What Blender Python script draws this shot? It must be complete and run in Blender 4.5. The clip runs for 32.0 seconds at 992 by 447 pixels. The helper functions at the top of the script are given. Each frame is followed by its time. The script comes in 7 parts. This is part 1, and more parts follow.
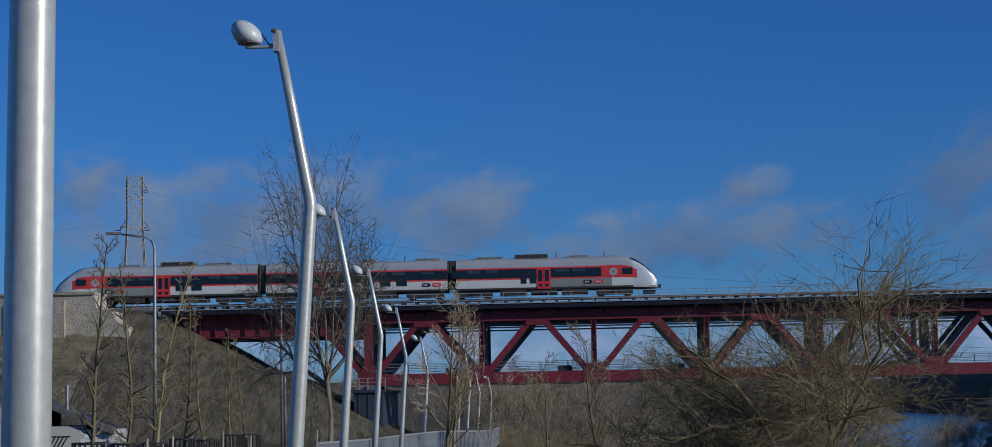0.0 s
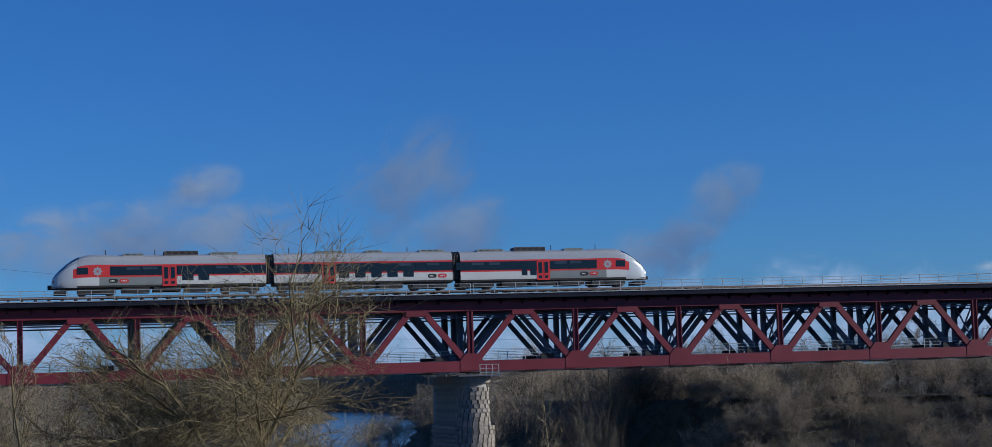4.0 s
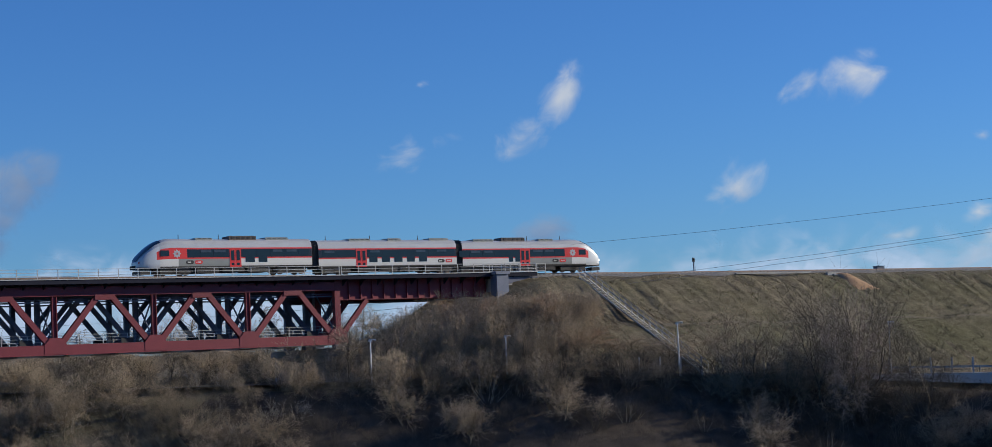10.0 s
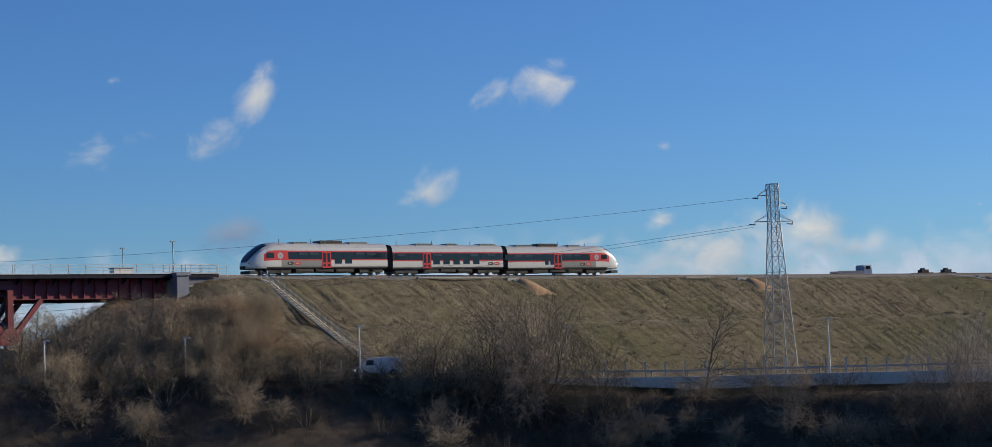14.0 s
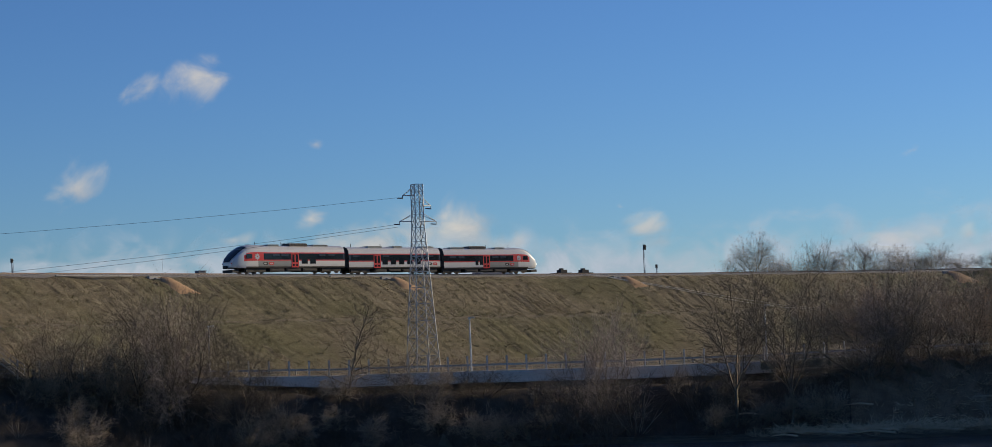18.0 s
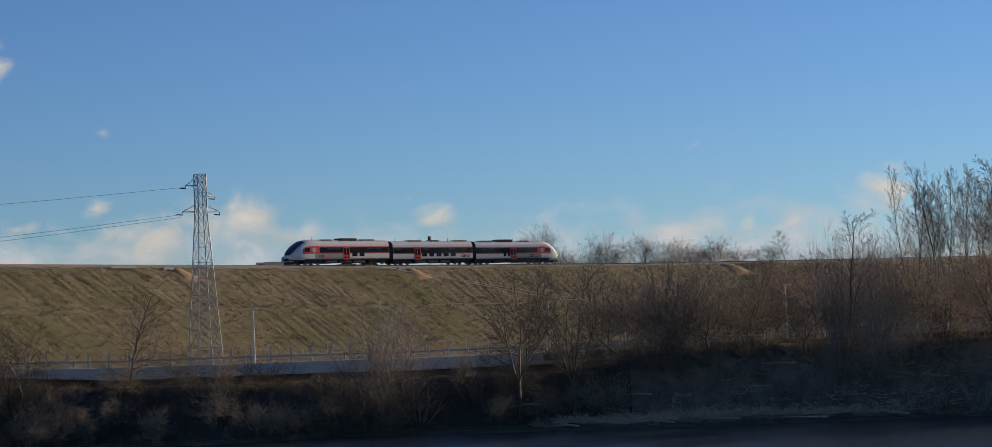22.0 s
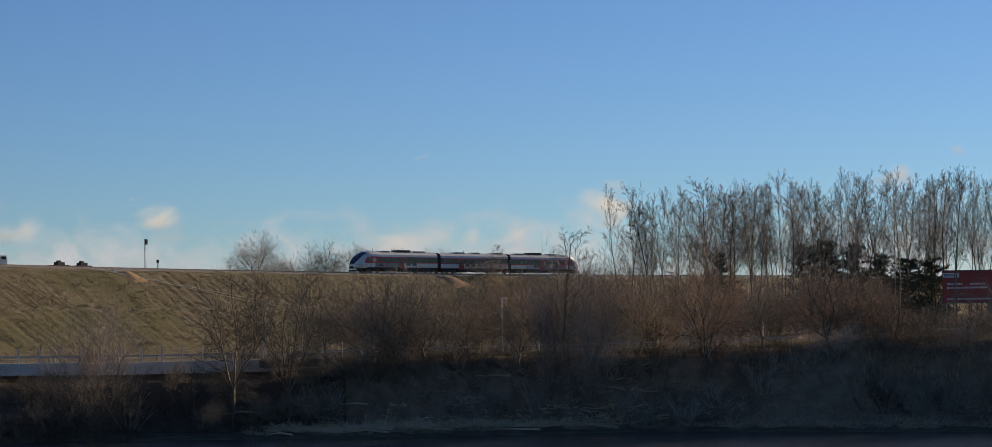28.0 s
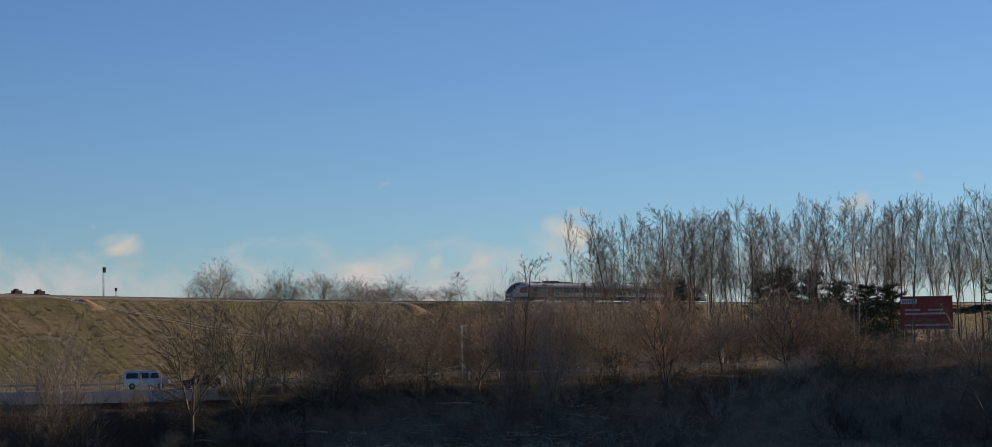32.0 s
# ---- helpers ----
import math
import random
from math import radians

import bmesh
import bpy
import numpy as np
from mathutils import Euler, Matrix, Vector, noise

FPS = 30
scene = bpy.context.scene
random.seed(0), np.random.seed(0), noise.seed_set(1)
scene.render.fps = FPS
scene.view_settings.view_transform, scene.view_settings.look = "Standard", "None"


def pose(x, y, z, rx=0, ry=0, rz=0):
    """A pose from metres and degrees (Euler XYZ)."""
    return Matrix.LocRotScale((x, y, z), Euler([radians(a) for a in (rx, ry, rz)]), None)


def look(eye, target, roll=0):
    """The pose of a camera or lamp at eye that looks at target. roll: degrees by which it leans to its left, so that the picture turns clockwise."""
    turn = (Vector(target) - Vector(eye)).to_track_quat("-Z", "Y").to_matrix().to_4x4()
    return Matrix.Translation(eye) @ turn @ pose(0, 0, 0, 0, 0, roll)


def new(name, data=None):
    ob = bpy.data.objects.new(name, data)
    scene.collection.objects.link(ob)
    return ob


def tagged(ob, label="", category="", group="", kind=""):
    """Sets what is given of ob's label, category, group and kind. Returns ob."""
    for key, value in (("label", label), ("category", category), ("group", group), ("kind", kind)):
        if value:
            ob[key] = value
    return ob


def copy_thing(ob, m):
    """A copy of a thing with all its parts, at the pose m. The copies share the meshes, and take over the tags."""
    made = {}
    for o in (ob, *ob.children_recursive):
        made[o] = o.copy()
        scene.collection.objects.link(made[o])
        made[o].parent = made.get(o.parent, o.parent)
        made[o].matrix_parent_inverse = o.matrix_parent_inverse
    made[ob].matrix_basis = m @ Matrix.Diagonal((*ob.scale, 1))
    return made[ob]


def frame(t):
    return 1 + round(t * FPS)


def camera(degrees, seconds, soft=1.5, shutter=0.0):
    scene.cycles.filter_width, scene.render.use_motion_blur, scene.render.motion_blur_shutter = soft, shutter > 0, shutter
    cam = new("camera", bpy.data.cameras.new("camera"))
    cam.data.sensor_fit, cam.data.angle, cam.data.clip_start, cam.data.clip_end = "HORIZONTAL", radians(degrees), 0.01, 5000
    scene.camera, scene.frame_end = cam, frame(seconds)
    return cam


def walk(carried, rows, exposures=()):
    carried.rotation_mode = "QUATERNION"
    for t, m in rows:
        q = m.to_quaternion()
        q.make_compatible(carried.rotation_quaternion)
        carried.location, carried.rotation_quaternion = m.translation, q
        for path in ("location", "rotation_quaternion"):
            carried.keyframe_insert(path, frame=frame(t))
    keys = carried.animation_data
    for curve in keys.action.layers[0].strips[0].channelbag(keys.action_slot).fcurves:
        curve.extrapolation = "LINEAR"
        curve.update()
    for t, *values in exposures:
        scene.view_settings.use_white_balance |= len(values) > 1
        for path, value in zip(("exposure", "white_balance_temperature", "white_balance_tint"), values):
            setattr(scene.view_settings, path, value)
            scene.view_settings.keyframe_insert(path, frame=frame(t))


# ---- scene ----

# ---- camera and its walk ----
EYE = Vector((0.0, 0.0, 1.6))
cam = camera(29.45, 32.0, soft=0.65)


def aim(t, yaw, pitch, roll):
    """A camera pose from its heading (clockwise from +y), its pitch and the lean of the picture, in degrees."""
    a, b = radians(yaw), radians(pitch)
    way = Vector((math.sin(a) * math.cos(b), math.cos(a) * math.cos(b), math.sin(b)))
    return t, look(EYE, EYE + way, roll)


walk(cam, [aim(*row) for row in (
    (0.0, 0.0, 5.456, -1.123), (0.5, 2.661, 5.34, -1.294), (1.0, 4.78, 5.505, -1.246), (1.5, 7.027, 5.396, -1.706),
    (2.0, 8.908, 5.216, -1.453), (2.5, 11.676, 5.045, -1.707), (4.5, 19.168, 5.122, -1.981), (5.0, 21.701, 5.163, -2.324),
    (5.5, 23.647, 5.206, -2.531), (6.0, 25.595, 4.918, -2.521), (6.5, 26.621, 4.994, -2.608), (7.0, 27.333, 5.21, -2.316),
    (7.5, 28.394, 4.918, -2.663), (8.0, 29.905, 5.069, -2.453), (8.5, 31.607, 4.591, -2.43), (9.0, 35.119, 4.326, -2.716),
    (9.5, 37.514, 4.134, -2.683), (10.0, 38.864, 3.989, -2.59), (10.5, 40.965, 4.201, -2.809), (11.0, 42.776, 4.194, -2.691),
    (11.5, 43.819, 3.84, -2.595), (12.0, 44.714, 4.052, -2.574), (12.5, 45.867, 3.767, -2.419), (13.0, 47.099, 3.815, -2.382),
    (13.5, 47.677, 3.803, -2.271), (15.5, 52.803, 3.375, -2.327), (16.0, 54.389, 3.367, -2.307), (16.5, 55.482, 3.221, -2.264),
    (17.0, 56.722, 3.433, -2.341), (17.5, 58.12, 3.726, -2.375), (18.0, 59.219, 3.23, -2.31), (18.5, 60.223, 3.23, -2.436),
    (19.0, 60.604, 3.263, -2.339), (19.5, 60.892, 3.163, -2.345), (20.0, 61.453, 3.112, -2.196), (20.5, 61.861, 3.136, -2.362),
    (21.0, 62.465, 2.894, -2.37), (21.5, 64.251, 2.681, -2.368), (22.0, 65.729, 2.71, -2.333), (22.5, 67.107, 2.901, -2.217),
    (23.0, 68.281, 3.045, -2.089), (23.5, 68.405, 2.933, -2.211), (24.0, 69.989, 2.767, -1.754), (24.5, 71.542, 2.64, -1.375),
    (25.0, 72.134, 2.612, -1.34), (25.5, 72.499, 2.622, -1.486), (27.5, 73.887, 2.609, -0.671), (28.0, 74.206, 2.763, -0.843),
    (28.5, 74.239, 2.945, -0.98), (29.0, 74.603, 3.198, -1.238), (29.5, 75.896, 3.449, -1.38), (30.0, 75.992, 3.441, -1.218),
    (30.5, 75.67, 3.468, -1.076), (31.0, 75.802, 3.472, -0.885), (31.5, 75.636, 3.439, -1.078), (32.0, 75.442, 3.569, -1.017))],
    exposures=[(0, -0.7, 5250, 8), (2, -0.55, 5280, 7), (4.5, -0.24, 5400, 8), (6, -0.08, 5550, 8), (9, 0.1, 5950, 9), (13, 0.17, 6700, 9), (16, 0.1, 7100, 10), (19, 0.0, 7500, 11), (25, 0.1, 8500, 13), (32, 0.04, 8700, 13)])

# ---- sky and sun ----
SUN_AZ, SUN_EL = 117.0, 20.0
world = bpy.data.worlds.new("sky")
scene.world = world
world.use_nodes = True
wn = world.node_tree
wn.nodes.clear()
sky = wn.nodes.new("ShaderNodeTexSky")
sky.sky_type, sky.sun_disc = "NISHITA", False
sky.sun_elevation, sky.sun_rotation = radians(SUN_EL), radians(SUN_AZ)
sky.altitude, sky.air_density, sky.dust_density, sky.ozone_density = 80, 1.0, 0.05, 4.5
wbg = wn.nodes.new("ShaderNodeBackground")
wbg.inputs["Strength"].default_value = 0.094
wout = wn.nodes.new("ShaderNodeOutputWorld")
wtint = wn.nodes.new("ShaderNodeMix")
wtint.data_type, wtint.blend_type = "RGBA", "MULTIPLY"
wtint.inputs[0].default_value, wtint.inputs[7].default_value = 1.0, (0.44, 0.7, 1.08, 1)
wn.links.new(sky.outputs[0], wtint.inputs[6])
wn.links.new(wtint.outputs[2], wbg.inputs["Color"])
wn.links.new(wbg.outputs[0], wout.inputs["Surface"])
sun = new("sun", bpy.data.lights.new("sun", "SUN"))
sun.data.energy, sun.data.angle, sun.data.color = 5.0, radians(0.6), (1.0, 0.88, 0.69)
sa, se = radians(SUN_AZ), radians(SUN_EL)
sun.matrix_world = look((0, 0, 200), Vector((0, 0, 200)) - Vector((math.sin(sa) * math.cos(se), math.cos(sa) * math.cos(se), math.sin(se))))


# ---- materials ----
def nodes_of(name):
    m = bpy.data.materials.new(name)
    m.use_nodes = True
    return m, m.node_tree, m.node_tree.nodes["Principled BSDF"]


def ramp(nt, fac, stops):
    r = nt.nodes.new("ShaderNodeValToRGB")
    while len(r.color_ramp.elements) < len(stops):
        r.color_ramp.elements.new(0.5)
    for e, (pos, col) in zip(r.color_ramp.elements, stops):
        e.position, e.color = pos, (*col, 1)
    nt.links.new(fac, r.inputs[0])
    return r.outputs[0]


def noise_at(nt, scale, detail=6, rough=0.6, stretch=None, coord="Object", rot=(0, 0, 0)):
    c = nt.nodes.new("ShaderNodeTexCoord")
    mp = nt.nodes.new("ShaderNodeMapping")
    mp.inputs["Scale"].default_value = stretch or (1, 1, 1)
    mp.inputs["Rotation"].default_value = rot
    n = nt.nodes.new("ShaderNodeTexNoise")
    n.inputs["Scale"].default_value, n.inputs["Detail"].default_value, n.inputs["Roughness"].default_value = scale, detail, rough
    nt.links.new(c.outputs[coord], mp.inputs[0])
    nt.links.new(mp.outputs[0], n.inputs["Vector"])
    return n.outputs["Fac"]


def mix_col(nt, fac, a, b, kind="MIX"):
    x = nt.nodes.new("ShaderNodeMix")
    x.data_type, x.blend_type = "RGBA", kind
    if isinstance(fac, float):
        x.inputs[0].default_value = fac
    else:
        nt.links.new(fac, x.inputs[0])
    for k, v in ((6, a), (7, b)):
        if isinstance(v, tuple):
            x.inputs[k].default_value = (*v, 1)
        else:
            nt.links.new(v, x.inputs[k])
    return x.outputs[2]


def bump(nt, bsdf, height, strength=0.4, distance=0.05):
    b = nt.nodes.new("ShaderNodeBump")
    b.inputs["Strength"].default_value, b.inputs["Distance"].default_value = strength, distance
    nt.links.new(height, b.inputs["Height"])
    nt.links.new(b.outputs[0], bsdf.inputs["Normal"])


def worn(name, low, high, scale=2.0, rough=0.6, metal=0.0, fine=25.0, relief=0.15, dist=0.02, vary=0.12, spec=0.5):
    """A surface with stains at one scale and grain at another, varied a little from object to object."""
    m, nt, b = nodes_of(name)
    big = noise_at(nt, scale, 5)
    small = noise_at(nt, fine, 4)
    col = ramp(nt, big, [(0.3, low), (0.72, high)])
    col = mix_col(nt, 0.35, col, ramp(nt, small, [(0.25, tuple(v * 0.6 for v in low)), (0.8, tuple(min(1, v * 1.2) for v in high))]))
    info = nt.nodes.new("ShaderNodeObjectInfo")
    hsv = nt.nodes.new("ShaderNodeHueSaturation")
    mr = nt.nodes.new("ShaderNodeMapRange")
    mr.inputs["To Min"].default_value, mr.inputs["To Max"].default_value = 1 - vary, 1 + vary
    nt.links.new(info.outputs["Random"], mr.inputs[0])
    nt.links.new(mr.outputs[0], hsv.inputs["Value"])
    nt.links.new(col, hsv.inputs["Color"])
    nt.links.new(hsv.outputs[0], b.inputs["Base Color"])
    b.inputs["Roughness"].default_value, b.inputs["Metallic"].default_value = rough, metal
    b.inputs["Specular IOR Level"].default_value = spec
    bump(nt, b, small, relief, dist)
    return m


M_MAROON = worn("maroon_paint", (0.13, 0.011, 0.022), (0.19, 0.02, 0.032), 0.6, 0.55, vary=0.1)
M_DARKSTEEL = worn("dark_steel_paint", (0.075, 0.08, 0.115), (0.13, 0.137, 0.19), 0.8, 0.6)
M_NAVY = worn("navy_deck_paint", (0.012, 0.013, 0.022), (0.024, 0.026, 0.042), 0.8, 0.8, spec=0.12)
M_OLDBRIDGE = worn("grey_blue_paint", (0.1, 0.115, 0.165), (0.17, 0.19, 0.25), 0.8, 0.6)
M_GALV = worn("galvanised_steel", (0.36, 0.36, 0.36), (0.52, 0.52, 0.51), 3, 0.48, 0.4, vary=0.08)
M_POLE = worn("brushed_steel", (0.5, 0.48, 0.43), (0.6, 0.58, 0.52), 4, 0.36, 0.3, relief=0.05, vary=0.04)
M_DULLSTEEL = worn("dull_steel", (0.2, 0.2, 0.2), (0.33, 0.32, 0.31), 2, 0.5, 0.6)
M_CONC = worn("concrete", (0.3, 0.29, 0.27), (0.46, 0.44, 0.4), 0.7, 0.9, relief=0.4)
M_OLDCONC = worn("weathered_concrete", (0.26, 0.225, 0.17), (0.5, 0.44, 0.35), 0.9, 0.92, fine=5, relief=1.0, dist=0.12)
M_BLUECONC = worn("pale_concrete", (0.56, 0.52, 0.44), (0.72, 0.67, 0.58), 0.5, 0.85, relief=0.3)
M_STONE = worn("granite_block", (0.26, 0.22, 0.18), (0.42, 0.36, 0.3), 2.5, 0.9, relief=0.8, dist=0.04, vary=0.2)
M_BALLAST = worn("ballast", (0.1, 0.095, 0.09), (0.22, 0.205, 0.19), 3, 0.95, fine=14, relief=1.0, dist=0.08)
M_RUSTGALV = worn("rust_stained_galvanising", (0.3, 0.24, 0.17), (0.46, 0.4, 0.31), 2, 0.6, 0.2)
M_RAIL = worn("rail_steel", (0.16, 0.1, 0.07), (0.3, 0.22, 0.17), 3, 0.5, 0.6)
M_SLEEPER = worn("concrete_sleeper", (0.3, 0.29, 0.27), (0.45, 0.43, 0.4), 3, 0.9)
M_WHITE = worn("white_coach_paint", (0.62, 0.61, 0.575), (0.7, 0.69, 0.65), 0.5, 0.32, vary=0.02, relief=0.02)
M_CAB = worn("silver_white_cab_paint", (0.56, 0.57, 0.57), (0.64, 0.65, 0.64), 0.7, 0.3, 0.2, vary=0.02, relief=0.02)
M_ROOF = worn("silver_coach_paint", (0.44, 0.44, 0.44), (0.53, 0.53, 0.52), 0.7, 0.35, 0.25, vary=0.02, relief=0.03)
M_GREY = worn("grey_coach_paint", (0.22, 0.23, 0.22), (0.28, 0.29, 0.27), 0.7, 0.4, vary=0.02, relief=0.03)
M_RED = worn("red_coach_paint", (0.58, 0.035, 0.03), (0.66, 0.05, 0.04), 0.7, 0.32, vary=0.03, relief=0.02)
M_UNDER = worn("underframe_dirt", (0.025, 0.023, 0.022), (0.06, 0.055, 0.05), 2, 0.8)
M_BLACK = worn("black_rubber", (0.015, 0.015, 0.016), (0.03, 0.03, 0.03), 2, 0.7)
M_ASPHALT = worn("asphalt", (0.045, 0.045, 0.045), (0.075, 0.072, 0.07), 0.5, 0.9)
M_WOODFENCE = worn("pale_timber", (0.3, 0.26, 0.2), (0.44, 0.39, 0.31), 3, 0.85)
M_SLATE = worn("dark_roofing", (0.05, 0.048, 0.05), (0.1, 0.095, 0.09), 2, 0.85)
M_BRICK = worn("white_brick", (0.5, 0.48, 0.45), (0.66, 0.64, 0.6), 3, 0.9, vary=0.15)
M_BILL = worn("red_sign_panel", (0.32, 0.035, 0.03), (0.38, 0.05, 0.04), 1, 0.5)
M_SIGNWHITE = worn("white_sign_paint", (0.6, 0.6, 0.6), (0.7, 0.7, 0.7), 2, 0.5)
M_CARWHITE = worn("white_car_paint", (0.62, 0.64, 0.66), (0.7, 0.72, 0.74), 0.6, 0.25, 0.1, relief=0.01)
M_SILVER = worn("silver_car_paint", (0.42, 0.43, 0.46), (0.5, 0.52, 0.55), 0.6, 0.25, 0.5, relief=0.01)
M_DARKCAR = worn("dark_car_paint", (0.02, 0.022, 0.026), (0.04, 0.042, 0.05), 0.6, 0.25, 0.3, relief=0.01)
M_BLUEPAINT = worn("blue_grey_paint", (0.07, 0.09, 0.13), (0.13, 0.15, 0.2), 1, 0.5)
M_WHITEPOLE = worn("white_pole_paint", (0.72, 0.72, 0.7), (0.82, 0.82, 0.8), 4, 0.45, vary=0.03, relief=0.02)
M_LAMPHEAD = worn("lamp_head_paint", (0.55, 0.55, 0.54), (0.62, 0.62, 0.61), 4, 0.35, vary=0.03, relief=0.02)
M_SAND = worn("loose_sand", (0.3, 0.18, 0.09), (0.4, 0.25, 0.14), 1.2, 0.95, relief=0.6)
M_REED = worn("dry_reed", (0.46, 0.36, 0.24), (0.66, 0.53, 0.37), 1, 0.9, vary=0.25)
M_DARKBOX = worn("dark_blue_cladding", (0.02, 0.028, 0.045), (0.04, 0.05, 0.075), 0.7, 0.6)


def glass(name, tint, rough=0.08):
    m, nt, b = nodes_of(name)
    n = noise_at(nt, 0.8, 3)
    nt.links.new(ramp(nt, n, [(0.3, tint), (0.7, tuple(v * 1.8 for v in tint))]), b.inputs["Base Color"])
    b.inputs["Roughness"].default_value, b.inputs["Specular IOR Level"].default_value = rough, 0.6
    return m


M_GLASS = glass("tinted_window_glass", (0.006, 0.007, 0.009))
M_WIND = glass("windscreen_glass", (0.008, 0.01, 0.014), 0.05)


def lit(name, col, power):
    m, nt, b = nodes_of(name)
    b.inputs["Base Color"].default_value = (*col, 1)
    b.inputs["Emission Color"].default_value = (*col, 1)
    b.inputs["Emission Strength"].default_value = power
    return m


M_HEADLIGHT = lit("headlight_lens", (1, 0.93, 0.8), 2.0)
M_TAILLIGHT = lit("tail_light_lens", (0.35, 0.03, 0.02), 0.05)


def bark(name, low, high, spots=None, rough=0.9, spec=0.2):
    m, nt, b = nodes_of(name)
    n = noise_at(nt, 3.0, 6, 0.7, (1, 1, 0.25))
    col = ramp(nt, n, [(0.3, low), (0.7, high)])
    if spots:
        n2 = noise_at(nt, 2.2, 5, 0.7, (0.6, 0.6, 2.0))
        col = mix_col(nt, ramp(nt, n2, [(0.52, (0, 0, 0)), (0.6, (1, 1, 1))]), col, spots)
    info = nt.nodes.new("ShaderNodeObjectInfo")
    hsv = nt.nodes.new("ShaderNodeHueSaturation")
    mr = nt.nodes.new("ShaderNodeMapRange")
    mr.inputs["To Min"].default_value, mr.inputs["To Max"].default_value = 0.7, 1.3
    nt.links.new(info.outputs["Random"], mr.inputs[0])
    nt.links.new(mr.outputs[0], hsv.inputs["Value"])
    nt.links.new(col, hsv.inputs["Color"])
    nt.links.new(hsv.outputs[0], b.inputs["Base Color"])
    b.inputs["Roughness"].default_value = rough
    b.inputs["Specular IOR Level"].default_value = spec
    bump(nt, b, n, 0.6, 0.03)
    return m


M_BARK = bark("grey_brown_bark", (0.1, 0.083, 0.06), (0.25, 0.21, 0.155))
M_TWIG = bark("brown_twigs", (0.25, 0.195, 0.13), (0.45, 0.36, 0.25), rough=0.65, spec=0.3)
M_TWIGGREY = bark("grey_twigs", (0.31, 0.27, 0.22), (0.52, 0.46, 0.375), rough=0.65, spec=0.3)
M_TWIGRED = bark("rusty_twigs", (0.3, 0.185, 0.11), (0.5, 0.325, 0.2), rough=0.65, spec=0.3)
M_PALEBARK = bark("pale_shrub_bark", (0.2, 0.17, 0.13), (0.42, 0.37, 0.29))
M_TWIGBIRCH = bark("birch_twigs", (0.24, 0.185, 0.145), (0.42, 0.345, 0.28), rough=0.6, spec=0.4)
M_WILLOW = bark("olive_bark", (0.12, 0.092, 0.048), (0.27, 0.215, 0.11))
M_BIRCH = bark("birch_bark", (0.42, 0.4, 0.37), (0.62, 0.6, 0.56), (0.06, 0.055, 0.05))
# dark brown twigs; on the river bank their darkness is painted shade
M_DARKTWIG = bark("dark_brown_shade_twigs", (0.06, 0.05, 0.038), (0.15, 0.125, 0.095))
M_GRASS = bark("winter_grass", (0.12, 0.11, 0.06), (0.27, 0.235, 0.15))
M_DRY = bark("dry_stalks", (0.3, 0.22, 0.14), (0.5, 0.38, 0.25), rough=0.45, spec=0.7)
M_LEAFTAN = bark("tan_dead_leaves", (0.36, 0.27, 0.165), (0.56, 0.45, 0.29))
M_LEAFDRY = bark("dry_leaves", (0.2, 0.13, 0.06), (0.36, 0.25, 0.12))
# bank soil, its colour darkened to stand in for the bank's shade
M_SHADESOIL = worn("shade_dark_soil", (0.04, 0.033, 0.027), (0.13, 0.105, 0.08), 0.6, 0.95, fine=8, relief=1.0, dist=0.1, spec=0.1)
# litter kept paler than the soil, standing in for veiling glare
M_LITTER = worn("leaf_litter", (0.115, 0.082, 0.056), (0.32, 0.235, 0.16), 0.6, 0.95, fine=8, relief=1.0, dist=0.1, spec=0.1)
M_BERM = worn("trodden_soil", (0.12, 0.1, 0.07), (0.2, 0.172, 0.125), 0.8, 0.95, fine=6, relief=0.8, dist=0.1, spec=0.1)
M_NEEDLE = bark("pine_needles", (0.045, 0.06, 0.038), (0.105, 0.125, 0.08))


def ground_material():
    """Winter turf, bare soil and furrows on the slopes; the mix follows noise, not light."""
    m, nt, b = nodes_of("winter_ground")
    big = noise_at(nt, 0.035, 6, 0.6)
    mid = noise_at(nt, 0.35, 6, 0.65)
    fine = noise_at(nt, 4.0, 5, 0.7)
    furrow = noise_at(nt, 0.9, 4, 0.65, (1.3, 0.42, 0.42), rot=(0, 0, radians(-32)))
    turf = ramp(nt, mid, [(0.25, (0.12, 0.11, 0.07)), (0.5, (0.2, 0.178, 0.126)), (0.78, (0.3, 0.255, 0.18))])
    soil = ramp(nt, fine, [(0.3, (0.14, 0.117, 0.08)), (0.75, (0.25, 0.21, 0.15))])
    col = mix_col(nt, ramp(nt, big, [(0.38, (0, 0, 0)), (0.62, (1, 1, 1))]), turf, soil)
    col = mix_col(nt, ramp(nt, furrow, [(0.42, (0.55, 0.55, 0.55)), (0.56, (0, 0, 0))]), col, (0.085, 0.068, 0.042))
    nt.links.new(col, b.inputs["Base Color"])
    b.inputs["Roughness"].default_value = 1.0
    b.inputs["Specular IOR Level"].default_value = 0.1
    ad = nt.nodes.new("ShaderNodeMath")
    ad.operation = "MULTIPLY_ADD"
    ad.inputs[1].default_value = 1.6
    nt.links.new(furrow, ad.inputs[0])
    nt.links.new(fine, ad.inputs[2])
    bump(nt, b, ad.outputs[0], 1.0, 0.6)
    return m


M_GROUND = ground_material()


